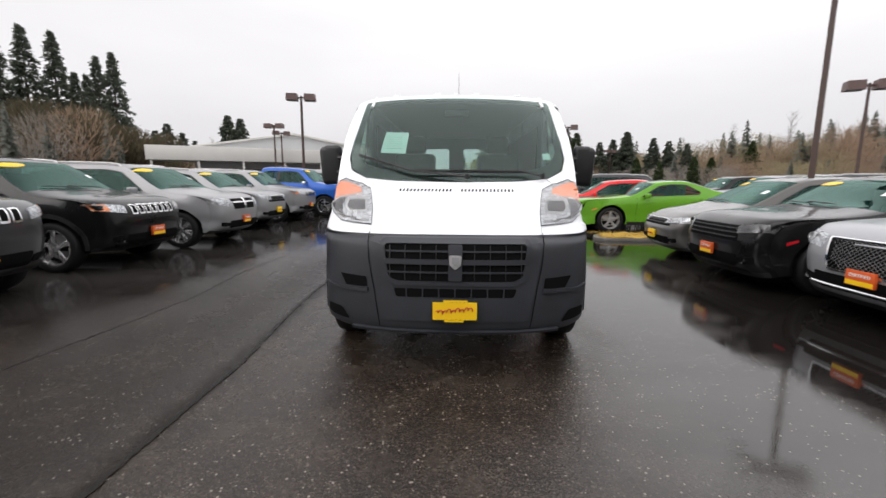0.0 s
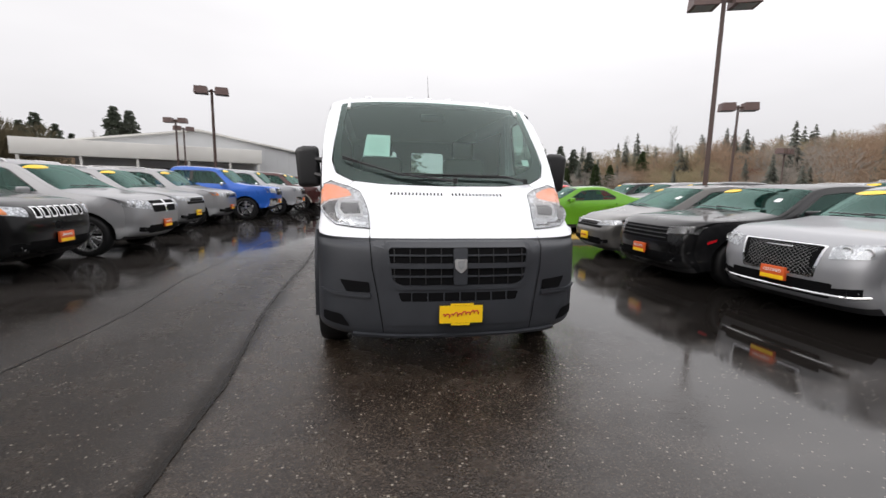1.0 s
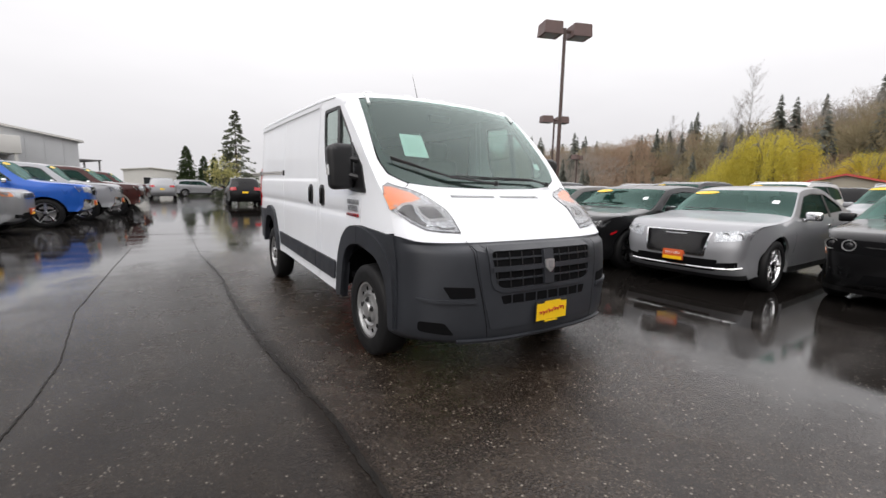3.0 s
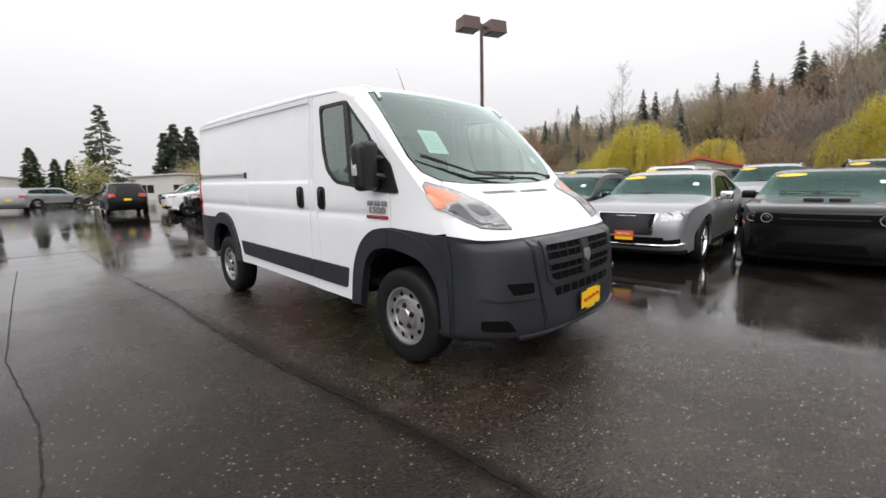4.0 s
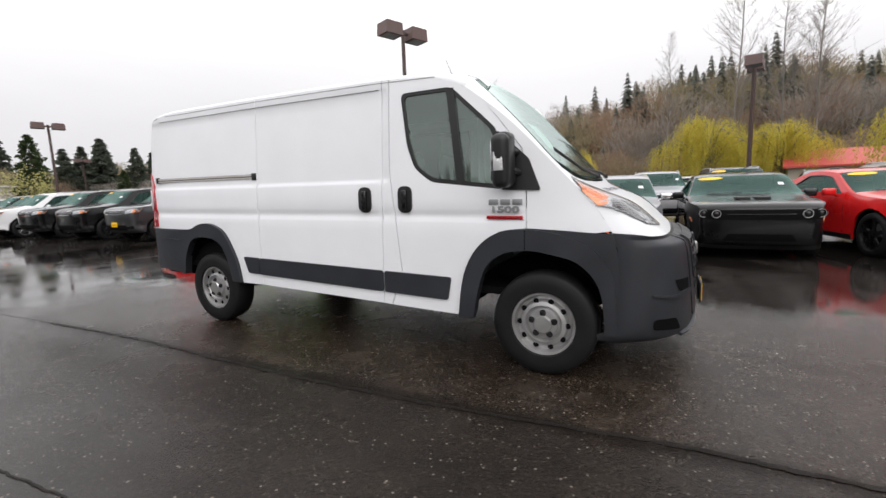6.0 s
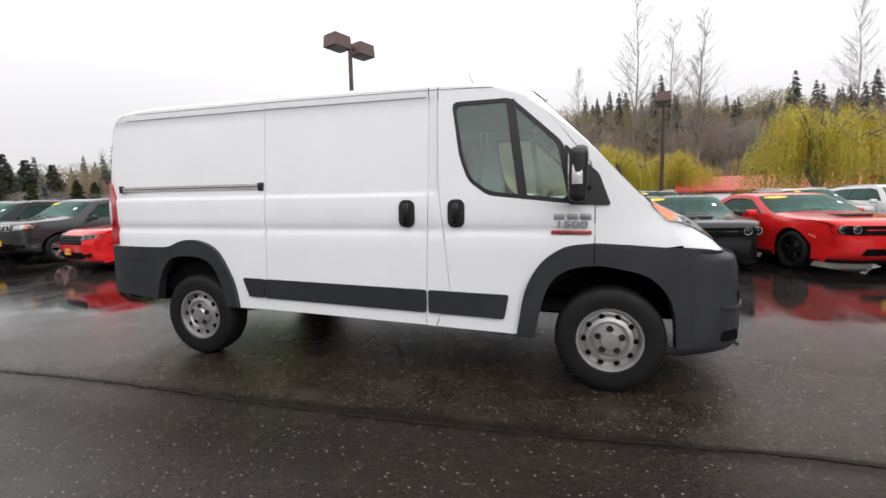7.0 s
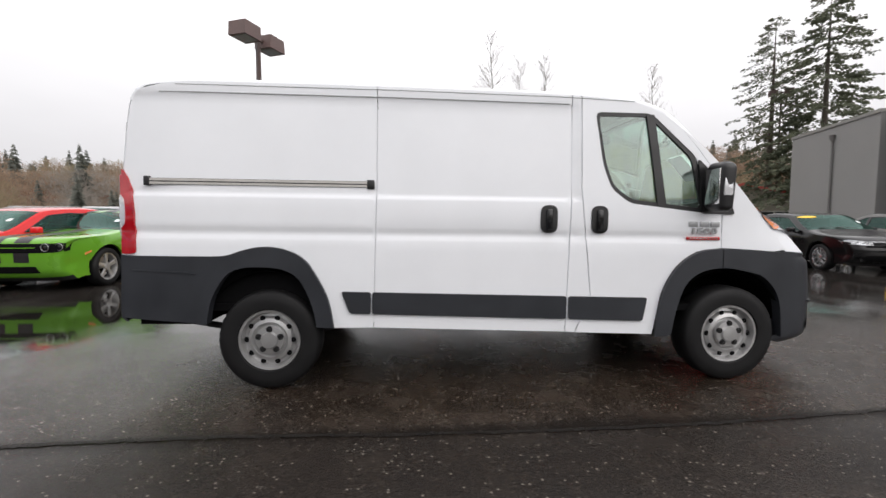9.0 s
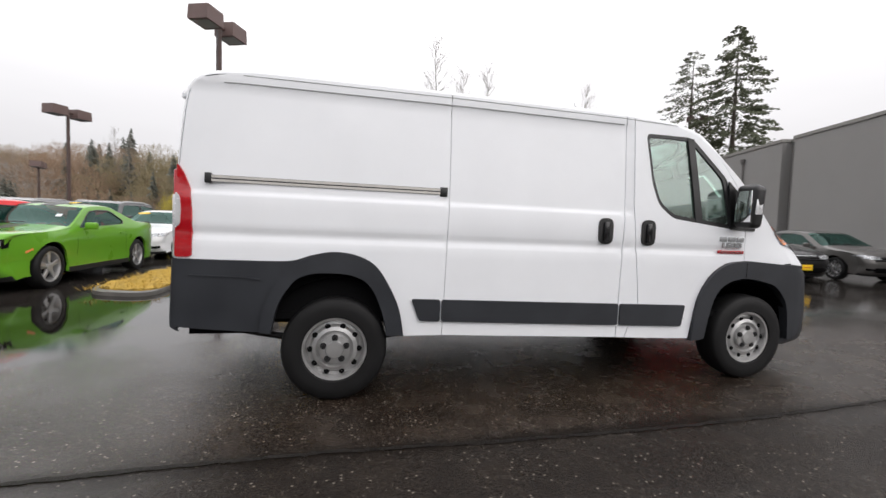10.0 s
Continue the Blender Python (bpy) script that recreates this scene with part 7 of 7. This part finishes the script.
def bare(h, seed, m, label="tall slender bare tree with fine pale branches", r=0.20):
    """A straight leader with many fine rising side branches."""
    rng = random.Random(seed)
    lead = [Vector((rng.gauss(0, 0.012) * h * i / 8, rng.gauss(0, 0.012) * h * i / 8, h * i / 8)) for i in range(9)]
    trunk = [(lead[i], lead[i + 1], h * 0.0068 * (1 - i / 8.4), h * 0.0068 * (1 - (i + 1) / 8.4)) for i in range(8)]
    twigs = []
    for i in range(52):
        t = 0.26 + 0.72 * (i + rng.random()) / 52
        k = min(7, int(t * 8))
        p = lead[k].lerp(lead[k + 1], t * 8 - k)
        a = rng.uniform(0, 6.283)
        ln = h * r * (1.12 - t) ** 0.7 * rng.uniform(0.5, 1.15)
        d = Vector((math.cos(a) * 0.75, math.sin(a) * 0.75, rng.uniform(0.5, 0.95))).normalized()
        w = max(0.013, h * 0.0018 * (1.1 - t))
        for j in range(3):
            d = (d + Vector((rng.gauss(0, 0.10), rng.gauss(0, 0.10), 0.12))).normalized()
            q = p + d * ln / 3
            twigs.append((p, q, w, w * 0.7))
            for _ in range(4):
                e = (d + Vector((rng.gauss(0, 0.45), rng.gauss(0, 0.45), rng.gauss(0.15, 0.3)))).normalized()
                o = p.lerp(q, rng.random())
                o2 = o + e * ln * rng.uniform(0.16, 0.34)
                twigs.append((o, o2, w * 0.5, w * 0.35))
                for _ in range(2):
                    e2 = (e + Vector((rng.gauss(0, 0.5), rng.gauss(0, 0.5), rng.gauss(0.1, 0.3)))).normalized()
                    twigs.append((o.lerp(o2, rng.random()), o2 + e2 * ln * rng.uniform(0.05, 0.14), w * 0.35, w * 0.25))
            p, w = q, w * 0.7
    return tree("bare_tree", label, limb_mesh(trunk, 6), limb_mesh(twigs, 3), M_TWIG, m, "bare trees", M_PALEBARK)


def willow(h, r, seed, m, label="weeping willow in yellow spring leaf"):
    """Arching limbs with hanging curtains of slender leaves."""
    rng = np.random.default_rng(seed)
    rows, V, F, k = [], [], [], 0
    fork = Vector((0, 0, h * 0.22))
    rows.append((Vector((0, 0, 0)), fork, h * 0.045, h * 0.034))
    for i in range(40):
        a = i * 2.4 + rng.normal(0, 0.3)
        reach = r * math.sqrt(rng.uniform(0.06, 1.0)) * (0.85 + 0.25 * math.sin(a * 2 + seed))
        top = h * (1.0 - 0.34 * (reach / r) ** 1.7) * rng.uniform(0.86, 1.04)
        pts = []
        for j in range(8):
            t = j / 7
            z = fork.z + (top - fork.z) * math.sin(min(1.0, t * 1.25) * math.pi / 2) - 0.12 * h * max(0, t - 0.75) * 4 * (reach / r)
            pts.append(Vector((math.cos(a) * reach * t ** 1.15, math.sin(a) * reach * t ** 1.15, z)))
        for j in range(7):
            rows.append((pts[j], pts[j + 1], h * 0.016 * (1 - j / 7.5), h * 0.016 * (1 - (j + 1) / 7.5)))
        for _ in range(34):
            t = rng.uniform(0.35, 1.0) ** 0.7
            j = min(6, int(t * 7))
            p = pts[j].lerp(pts[j + 1], t * 7 - j) + Vector(rng.normal(0, 0.10, 3).tolist()) * r * 0.6
            drop = min(p.z - rng.uniform(0.3, 1.6), h * rng.uniform(0.18, 0.62))
            if drop < 0.3:
                continue
            m_ = int(drop / 0.16) + 2
            u = np.linspace(0, 1, m_)
            out = 0.09 * r * np.sqrt(u)
            c = np.stack([p.x + math.cos(a) * out, p.y + math.sin(a) * out, p.z - drop * u], 1) + rng.normal(0, 0.035, (m_, 3))
            d = rng.normal(0, 0.30, (m_, 3)) + np.array([0, 0, -1.0])
            d /= np.linalg.norm(d, axis=1)[:, None]
            v, f = tri_cloud(c, d, rng.uniform(0.18, 0.36, m_), rng.uniform(0.016, 0.034, m_), rng)
            V.append(v), F.append(f + k)
            k += len(v)
    return tree("willow_tree", label, limb_mesh(rows, 6), cloud_mesh(np.concatenate(V), np.concatenate(F)), M_WILLOW, m, "willows", M_PALEBARK)


def at_bearing(eye, az, d):
    a = radians(az)
    x, y = eye[0] + d * math.sin(a), eye[1] + d * math.cos(a)
    return x, y


E0 = (0.0, -2.8)
# dark firs beyond the showroom side
base_fir = [fir(17.6, 4.0, 1, levels=38, boughs=11, sprays=24, fluff=0.92, taper=0.95), fir(16.0, 3.7, 2, levels=36, boughs=11, sprays=24, fluff=0.92, taper=0.9), fir(8.5, 3.0, 3, levels=28, boughs=10, sprays=28, fluff=1.25, base=0.03, taper=0.8), fir(9.0, 2.6, 4, M_CEDAR, "dark green conical cedar", levels=36, boughs=13, sprays=20, name="cedar_tree", base=0.02, taper=0.6, fluff=1.15)]


def put(ob, x, y, s=1.0, turn=0, fresh=True):
    m = pose(x, y, land(x, y), 0, 0, turn) @ Matrix.Diagonal((s, s, s, 1))
    return copy_thing(ob, m)


def settle(ob, x, y, s=1.0):
    ob.matrix_basis = pose(x, y, land(x, y), 0, 0, 0) @ Matrix.Diagonal((s, s, s, 1))


settle(base_fir[0], *at_bearing(E0, -44.7, 68), 1.03)
settle(base_fir[1], *at_bearing(E0, -38.1, 67), 1.03)
rr = random.Random(4)
for az, d, s in ((-42.6, 70, 1.02), (-39.4, 70, 1.0), (-46.8, 66, 0.95), (-41.2, 66, 0.82), (-48.5, 68, 1.05), (-40.3, 64, 0.72)):
    put(base_fir[rr.randrange(2)], *at_bearing(E0, az, d), s, rr.uniform(0, 360))
settle(base_fir[2], *at_bearing(E0, -34.9, 84), 1.1)
E55 = (-3.6, -0.2)
for eye, az, d, s in ((E0, -33.8, 86, 1.15), (E0, -32.4, 80, 0.95), (E0, -27.7, 95, 1.5), (E0, -26.4, 95, 1.45), (E0, -31.2, 88, 0.9), (E55, 14.3, 84, 1.1), (E55, 15.3, 84, 1.25), (E55, 16.8, 85, 1.22), (E55, 21.6, 68, 0.8), (E55, 23.0, 70, 0.85), (E55, 24.6, 70, 0.95), (E0, 21.0, 70, 0.95), (E0, 24.0, 72, 0.85), (E0, 25.6, 74, 0.8), (E0, 27.5, 75, 0.75)):
    put(base_fir[2], *at_bearing(eye, az, d), s, rr.uniform(0, 360))
E25 = (-1.9, -2.3)
settle(base_fir[3], *at_bearing(E25, 1.9, 92), 0.9)
for eye, az, d, s in ((E25, 3.6, 92, 0.8), (E25, 4.7, 93, 0.8), (E0, 24.8, 60, 0.52), (E0, 28.3, 62, 0.60), (E0, 33.6, 75, 0.85), (E0, 30.0, 66, 0.6), (E55, 19.2, 60, 1.0), (E0, 22.3, 64, 0.6)):
    put(base_fir[3], *at_bearing(eye, az, d), s, rr.uniform(0, 360))
spruce = fir(8.4, 3.0, 8, M_PINE, "full grey-green spruce at the lane's end", levels=26, boughs=9, sprays=22, name="spruce_tree", base=0.05, fluff=0.8)
settle(spruce, *at_bearing((-3.2, -1.0), 8.6, 46))

# pale young tree beside it
def leafy(h, r, seed, mat, label, m, n=1400):
    rng = np.random.default_rng(seed)
    rows = limbs(h, h * 0.014, seed, 3, 3)
    ends = np.array([q for p, q, a, b in rows if a < h * 0.006])
    idx = rng.integers(0, len(ends), n)
    c = ends[idx] + rng.normal(0, h * 0.03, (n, 3))
    d = rng.normal(size=(n, 3))
    d /= np.linalg.norm(d, axis=1)[:, None]
    ln = rng.uniform(0.08, 0.2, n)
    return tree("young_tree", label, limb_mesh(rows, 5), cloud_mesh(*tri_cloud(c, d, ln, ln * 0.35, rng)), mat, m, "young trees")


x, y = at_bearing((-3.2, -1.0), 7.2, 42)
leafy(3.7, 1.5, 21, M_YOUNG, "young tree in pale yellow-green leaf", pose(x, y, 0))
x, y = at_bearing((-3.6, -0.2), 18.6, 48)
leafy(4.2, 1.4, 22, M_YOUNG, "small tree in pale blossom behind the row", pose(x, y, 0))

# willows
w1 = willow(7.4, 5.4, 31, Matrix.Identity(4))
w2 = willow(8.5, 5.2, 32, Matrix.Identity(4))
settle(w1, *at_bearing((-3.2, -1.0), 71.0, 52))
settle(w2, *at_bearing((-4.1, 1.7), 115.2, 41), 1.04)
put(w2, *at_bearing((-3.2, -1.0), 93.0, 52), 0.98, 40)
put(w1, *at_bearing((-3.2, -1.0), 78.5, 56), 0.75, 120)
put(w1, *at_bearing((-3.6, -0.2), 100.5, 52), 0.92, 200)
put(w1, *at_bearing((-1.9, -2.3), 65.5, 58), 0.72, 70)

# tall bare trees
b1, b2, b3 = bare(15.0, 41, Matrix.Identity(4), r=0.27), bare(13.0, 42, Matrix.Identity(4), r=0.25), bare(11.0, 43, Matrix.Identity(4), r=0.27)
settle(b1, *at_bearing((-3.6, -0.2), 89.7, 62), 1.3)
settle(b2, *at_bearing((-3.2, -1.0), 67.6, 62), 0.95)
settle(b3, *at_bearing(E0, 36.7, 80), 0.95)
for eye, az, d, s, o in (((-3.6, -0.2), 96.2, 58, 1.35, b1), ((-3.6, -0.2), 102.8, 58, 1.5, b2), ((-3.6, -0.2), 100.2, 60, 1.2, b1), ((-3.6, -0.2), 69.3, 66, 0.85, b1), ((-4.1, 1.7), 104.8, 56, 1.12, b1), ((-4.1, 1.7), 98.6, 54, 0.95, b2), ((-4.1, 1.7), 117.4, 54, 0.96, b1), ((-4.1, 1.7), 119.9, 54, 0.98, b2), ((-1.9, -2.3), 65.0, 64, 1.0, b3), (E0, 40.0, 84, 0.8, b3), (E0, -29.5, 86, 0.85, b3), (E0, -35.8, 82, 0.75, b3), (E0, 27.0, 90, 0.8, b3), ((-1.9, -2.3), 60.0, 82, 0.9, b2), ((-4.1, 1.7), 108.5, 62, 0.62, b3), ((-4.1, 1.7), 111.0, 62, 0.8, b2), ((-4.1, 1.7), 36.0, 80, 0.9, b3), ((-4.0, 4.3), 66.0, 75, 0.85, b2), (E0, -44.0, 62, 0.8, b3), (E0, -49.0, 60, 0.9, b2)):
    put(o, *at_bearing(eye, az, d), s, rr.uniform(0, 360))


# big open-crowned pines by the grey block
p1 = fir(18.4, 5.6, 51, M_PINE, "tall open-crowned pine with a visible trunk", levels=28, boughs=10, sprays=52, name="pine_tree", base=0.20, taper=0.6, fluff=0.5)
settle(p1, *at_bearing((-4.0, 3.8), 135.2, 41), 0.96)
p2 = fir(17.2, 4.4, 52, M_PINE, "slimmer open pine beside its taller twin", levels=24, boughs=8, sprays=46, name="pine_tree", base=0.24, taper=0.5, fluff=0.48)
settle(p2, *at_bearing((-4.0, 3.8), 131.0, 42), 0.97)

# the wooded hill: countless far trees as one mass of each sort
def woodland(name, label, mat, proto, spots, seed):
    """Many far trees in one mesh; proto: list of (V, F) arrays for height 1."""
    rng = np.random.default_rng(seed)
    VV, FF, k = [], [], 0
    for x, y, h, w in spots:
        v, f = proto[rng.integers(len(proto))]
        a = rng.random() * 6.283
        R = np.array([[math.cos(a), -math.sin(a), 0], [math.sin(a), math.cos(a), 0], [0, 0, 1]])
        vv = (v * np.array([w, w, h])) @ R.T + np.array([x, y, land(x, y) - 0.1])
        VV.append(vv), FF.append(f + k)
        k += len(vv)
    V, F = np.concatenate(VV), np.concatenate(FF)
    me = bpy.data.meshes.new(name)
    me.vertices.add(len(V)), me.loops.add(F.size), me.polygons.add(len(F))
    me.vertices.foreach_set("co", V.astype(np.float32).ravel())
    me.loops.foreach_set("vertex_index", F.astype(np.int32).ravel())
    me.polygons.foreach_set("loop_start", np.arange(len(F), dtype=np.int32) * F.shape[1])
    me.materials.append(mat)
    me.update(calc_edges=True)
    return tagged(new(name, me), label, "woodland", kind="stuff")


def slim(V):
    """Single triangles instead of lozenges, for trees far off."""
    V = V.reshape(-1, 4, 3)[:, :3].reshape(-1, 3)
    return V, np.arange(len(V)).reshape(-1, 3)


def scrub_proto(seed, n=760, fat=1.0):
    """A budding broadleaf of height 1: fans of twigs that rise from a few limbs."""
    rng = np.random.default_rng(seed)
    t = rng.random(n) ** 0.7
    a = rng.random(n) * 6.283
    rad = (0.10 + 0.30 * np.sin(np.clip(t, 0.05, 1) * 2.9)) * np.sqrt(rng.random(n))
    c = np.stack([rad * np.cos(a), rad * np.sin(a), 0.12 + 0.80 * t], 1)
    d = np.stack([np.cos(a) * 0.5, np.sin(a) * 0.5, np.ones(n)], 1) + rng.normal(0, 0.32, (n, 3))
    d /= np.linalg.norm(d, axis=1)[:, None]
    V, F = tri_cloud(c, d, rng.uniform(0.06, 0.14, n), np.where(t > 0.75, 0.5, 1.0) * rng.uniform(0.006, 0.013, n) * fat, rng)
    V, F = slim(V)
    rows = [(Vector((0, 0, 0)), Vector((0, 0, 0.9)), 0.012, 0.002)] + [(Vector((0, 0, z)), Vector((0.26 * math.cos(q), 0.26 * math.sin(q), z + 0.3)), 0.006, 0.001) for z, q in ((0.25, 0.3), (0.32, 2.5), (0.4, 4.4), (0.5, 1.4), (0.55, 5.6))]
    lv, lf = limb_mesh([(p, q, max(x_, 0.012), y_) for p, q, x_, y_ in rows], 4)
    lv, lf = np.array(lv), np.array([t_ for a, b_, c_, d_ in lf for t_ in ((a, b_, c_), (a, c_, d_))])
    return np.concatenate([V, lv]), np.concatenate([F, lf + len(V)])


def fir_proto(seed, whorls=17, boughs=11):
    """A far conifer of height 1: whorls of drooping, overlapping boughs, one triangle each."""
    rng = np.random.default_rng(seed)
    t, a = (q.ravel() for q in np.meshgrid((np.arange(whorls) + 0.5) / whorls, np.arange(boughs) * 6.283 / boughs, indexing="ij"))
    n = len(t)
    t, a = t + rng.normal(0, 0.012, n), a + rng.normal(0, 0.22, n)
    ln = (0.20 * (1 - t) ** 0.85 + 0.012) * rng.uniform(0.6, 1.15, n)
    z = 0.05 + 0.95 * t
    w = ln * rng.uniform(0.22, 0.38, n) + 0.006
    ca, sa = np.cos(a), np.sin(a)
    root = np.stack([0.15 * ln * ca, 0.15 * ln * sa, z], 1)
    side = np.stack([-sa * w, ca * w, -0.12 * ln], 1)
    tip = np.stack([ln * ca, ln * sa, z - ln * rng.uniform(0.25, 0.6, n)], 1)
    V = np.stack([root + side, root - side + np.array([0, 0, 0.02]), tip], 1).reshape(-1, 3)
    stem = np.array([(0.008, 0, 0), (-0.008, 0, 0), (0, 0, 1.0)])
    V = np.concatenate([V, stem])
    return V, np.arange(len(V)).reshape(-1, 3)


SP = [scrub_proto(s) for s in (61, 62, 63, 64)]
OP = [scrub_proto(s, 900, 2.0) for s in (65, 66)]
FP = [fir_proto(s) for s in (71, 72, 73)]
prof = [(-52, 9), (-36, 7), (-24, 6), (10, 6), (20, 7.5), (30, 8), (41, 9), (54, 8.6), (69, 9), (84, 10.5), (95, 11.5), (118, 10.5), (125, 10), (140, 9)]
rng = np.random.default_rng(77)
scrub_spots, fir_spots, red_spots = [], [], []
for az in np.arange(14, 142, 0.62):
    for d in (62, 68, 75, 83, 92, 102):
        if d < 72 and not (16 < az < 62 or az > 120):
            if rng.random() < 0.45:
                continue
        a, dd = az + rng.normal(0, 0.5), d + rng.normal(0, 2)
        x, y = dd * math.sin(radians(a)), dd * math.cos(radians(a))
        h = np.interp(az, [p[0] for p in prof], [p[1] for p in prof]) * rng.uniform(0.6, 1.05) * (0.62 if d < 72 else 1.0)
        u = rng.random()
        if u < (0.10 if d < 80 else 0.34):
            fir_spots.append((x, y, h * rng.uniform(0.85, 1.25), h * 1.45))
        elif u > 0.955:
            red_spots.append((x, y, h * 0.55, h * 0.75))
        else:
            scrub_spots.append((x, y, h * rng.uniform(0.7, 1.0), h * rng.uniform(0.85, 1.2)))
for az in np.arange(-56, -24, 0.8):
    for d in (72, 82, 95):
        a, dd = az + rng.normal(0, 0.6), d + rng.normal(0, 3)
        x, y = dd * math.sin(radians(a)), dd * math.cos(radians(a))
        h = np.interp(az, [p[0] for p in prof], [p[1] for p in prof]) * rng.uniform(0.6, 1.0)
        (fir_spots if rng.random() < 0.35 else scrub_spots).append((x, y, h, h))
olive_spots = []
for az in np.arange(-54, -35, 0.55):
    for d in (56, 61):
        a, dd = az + rng.normal(0, 0.4), d + rng.normal(0, 2)
        x, y = dd * math.sin(radians(a)), dd * math.cos(radians(a))
        h = (9.0 if az < -40.5 else 7.0) * rng.uniform(0.6, 1.05)
        olive_spots.append((x, y, h, h * 0.9))
# trees behind the camera's side, seen only in the van's windows
for az in np.arange(195, 320, 1.6):
    for d in (48, 58):
        a, dd = az + rng.normal(0, 0.7), d + rng.normal(0, 3)
        x, y = dd * math.sin(radians(a)), dd * math.cos(radians(a))
        h = rng.uniform(5, 9)
        (fir_spots if rng.random() < 0.6 else scrub_spots).append((x, y, h, h))
# the sorts of broadleaf grow in drifts
kind_of = [noise.noise(Vector((p[0] * 0.05, p[1] * 0.05, 3.0))) + 0.25 * noise.noise(Vector((p[0] * 0.6, p[1] * 0.6, 8.0))) for p in scrub_spots]
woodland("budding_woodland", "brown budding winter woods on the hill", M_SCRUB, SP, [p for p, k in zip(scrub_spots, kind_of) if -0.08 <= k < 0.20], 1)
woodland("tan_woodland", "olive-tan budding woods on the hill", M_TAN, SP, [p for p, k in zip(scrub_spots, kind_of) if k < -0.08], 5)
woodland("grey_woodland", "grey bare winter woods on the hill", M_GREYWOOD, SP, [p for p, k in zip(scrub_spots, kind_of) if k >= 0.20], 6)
woodland("conifer_woodland", "haze-paled conifers scattered through the hill woods", M_HILLFIR, FP, fir_spots, 2)
woodland("olive_woodland", "bare olive-brown trees before the tall firs", M_OLIVE, OP, olive_spots, 4)
woodland("red_woodland", "reddish budding bushes on the slope", M_REDBUD, SP, red_spots, 3)
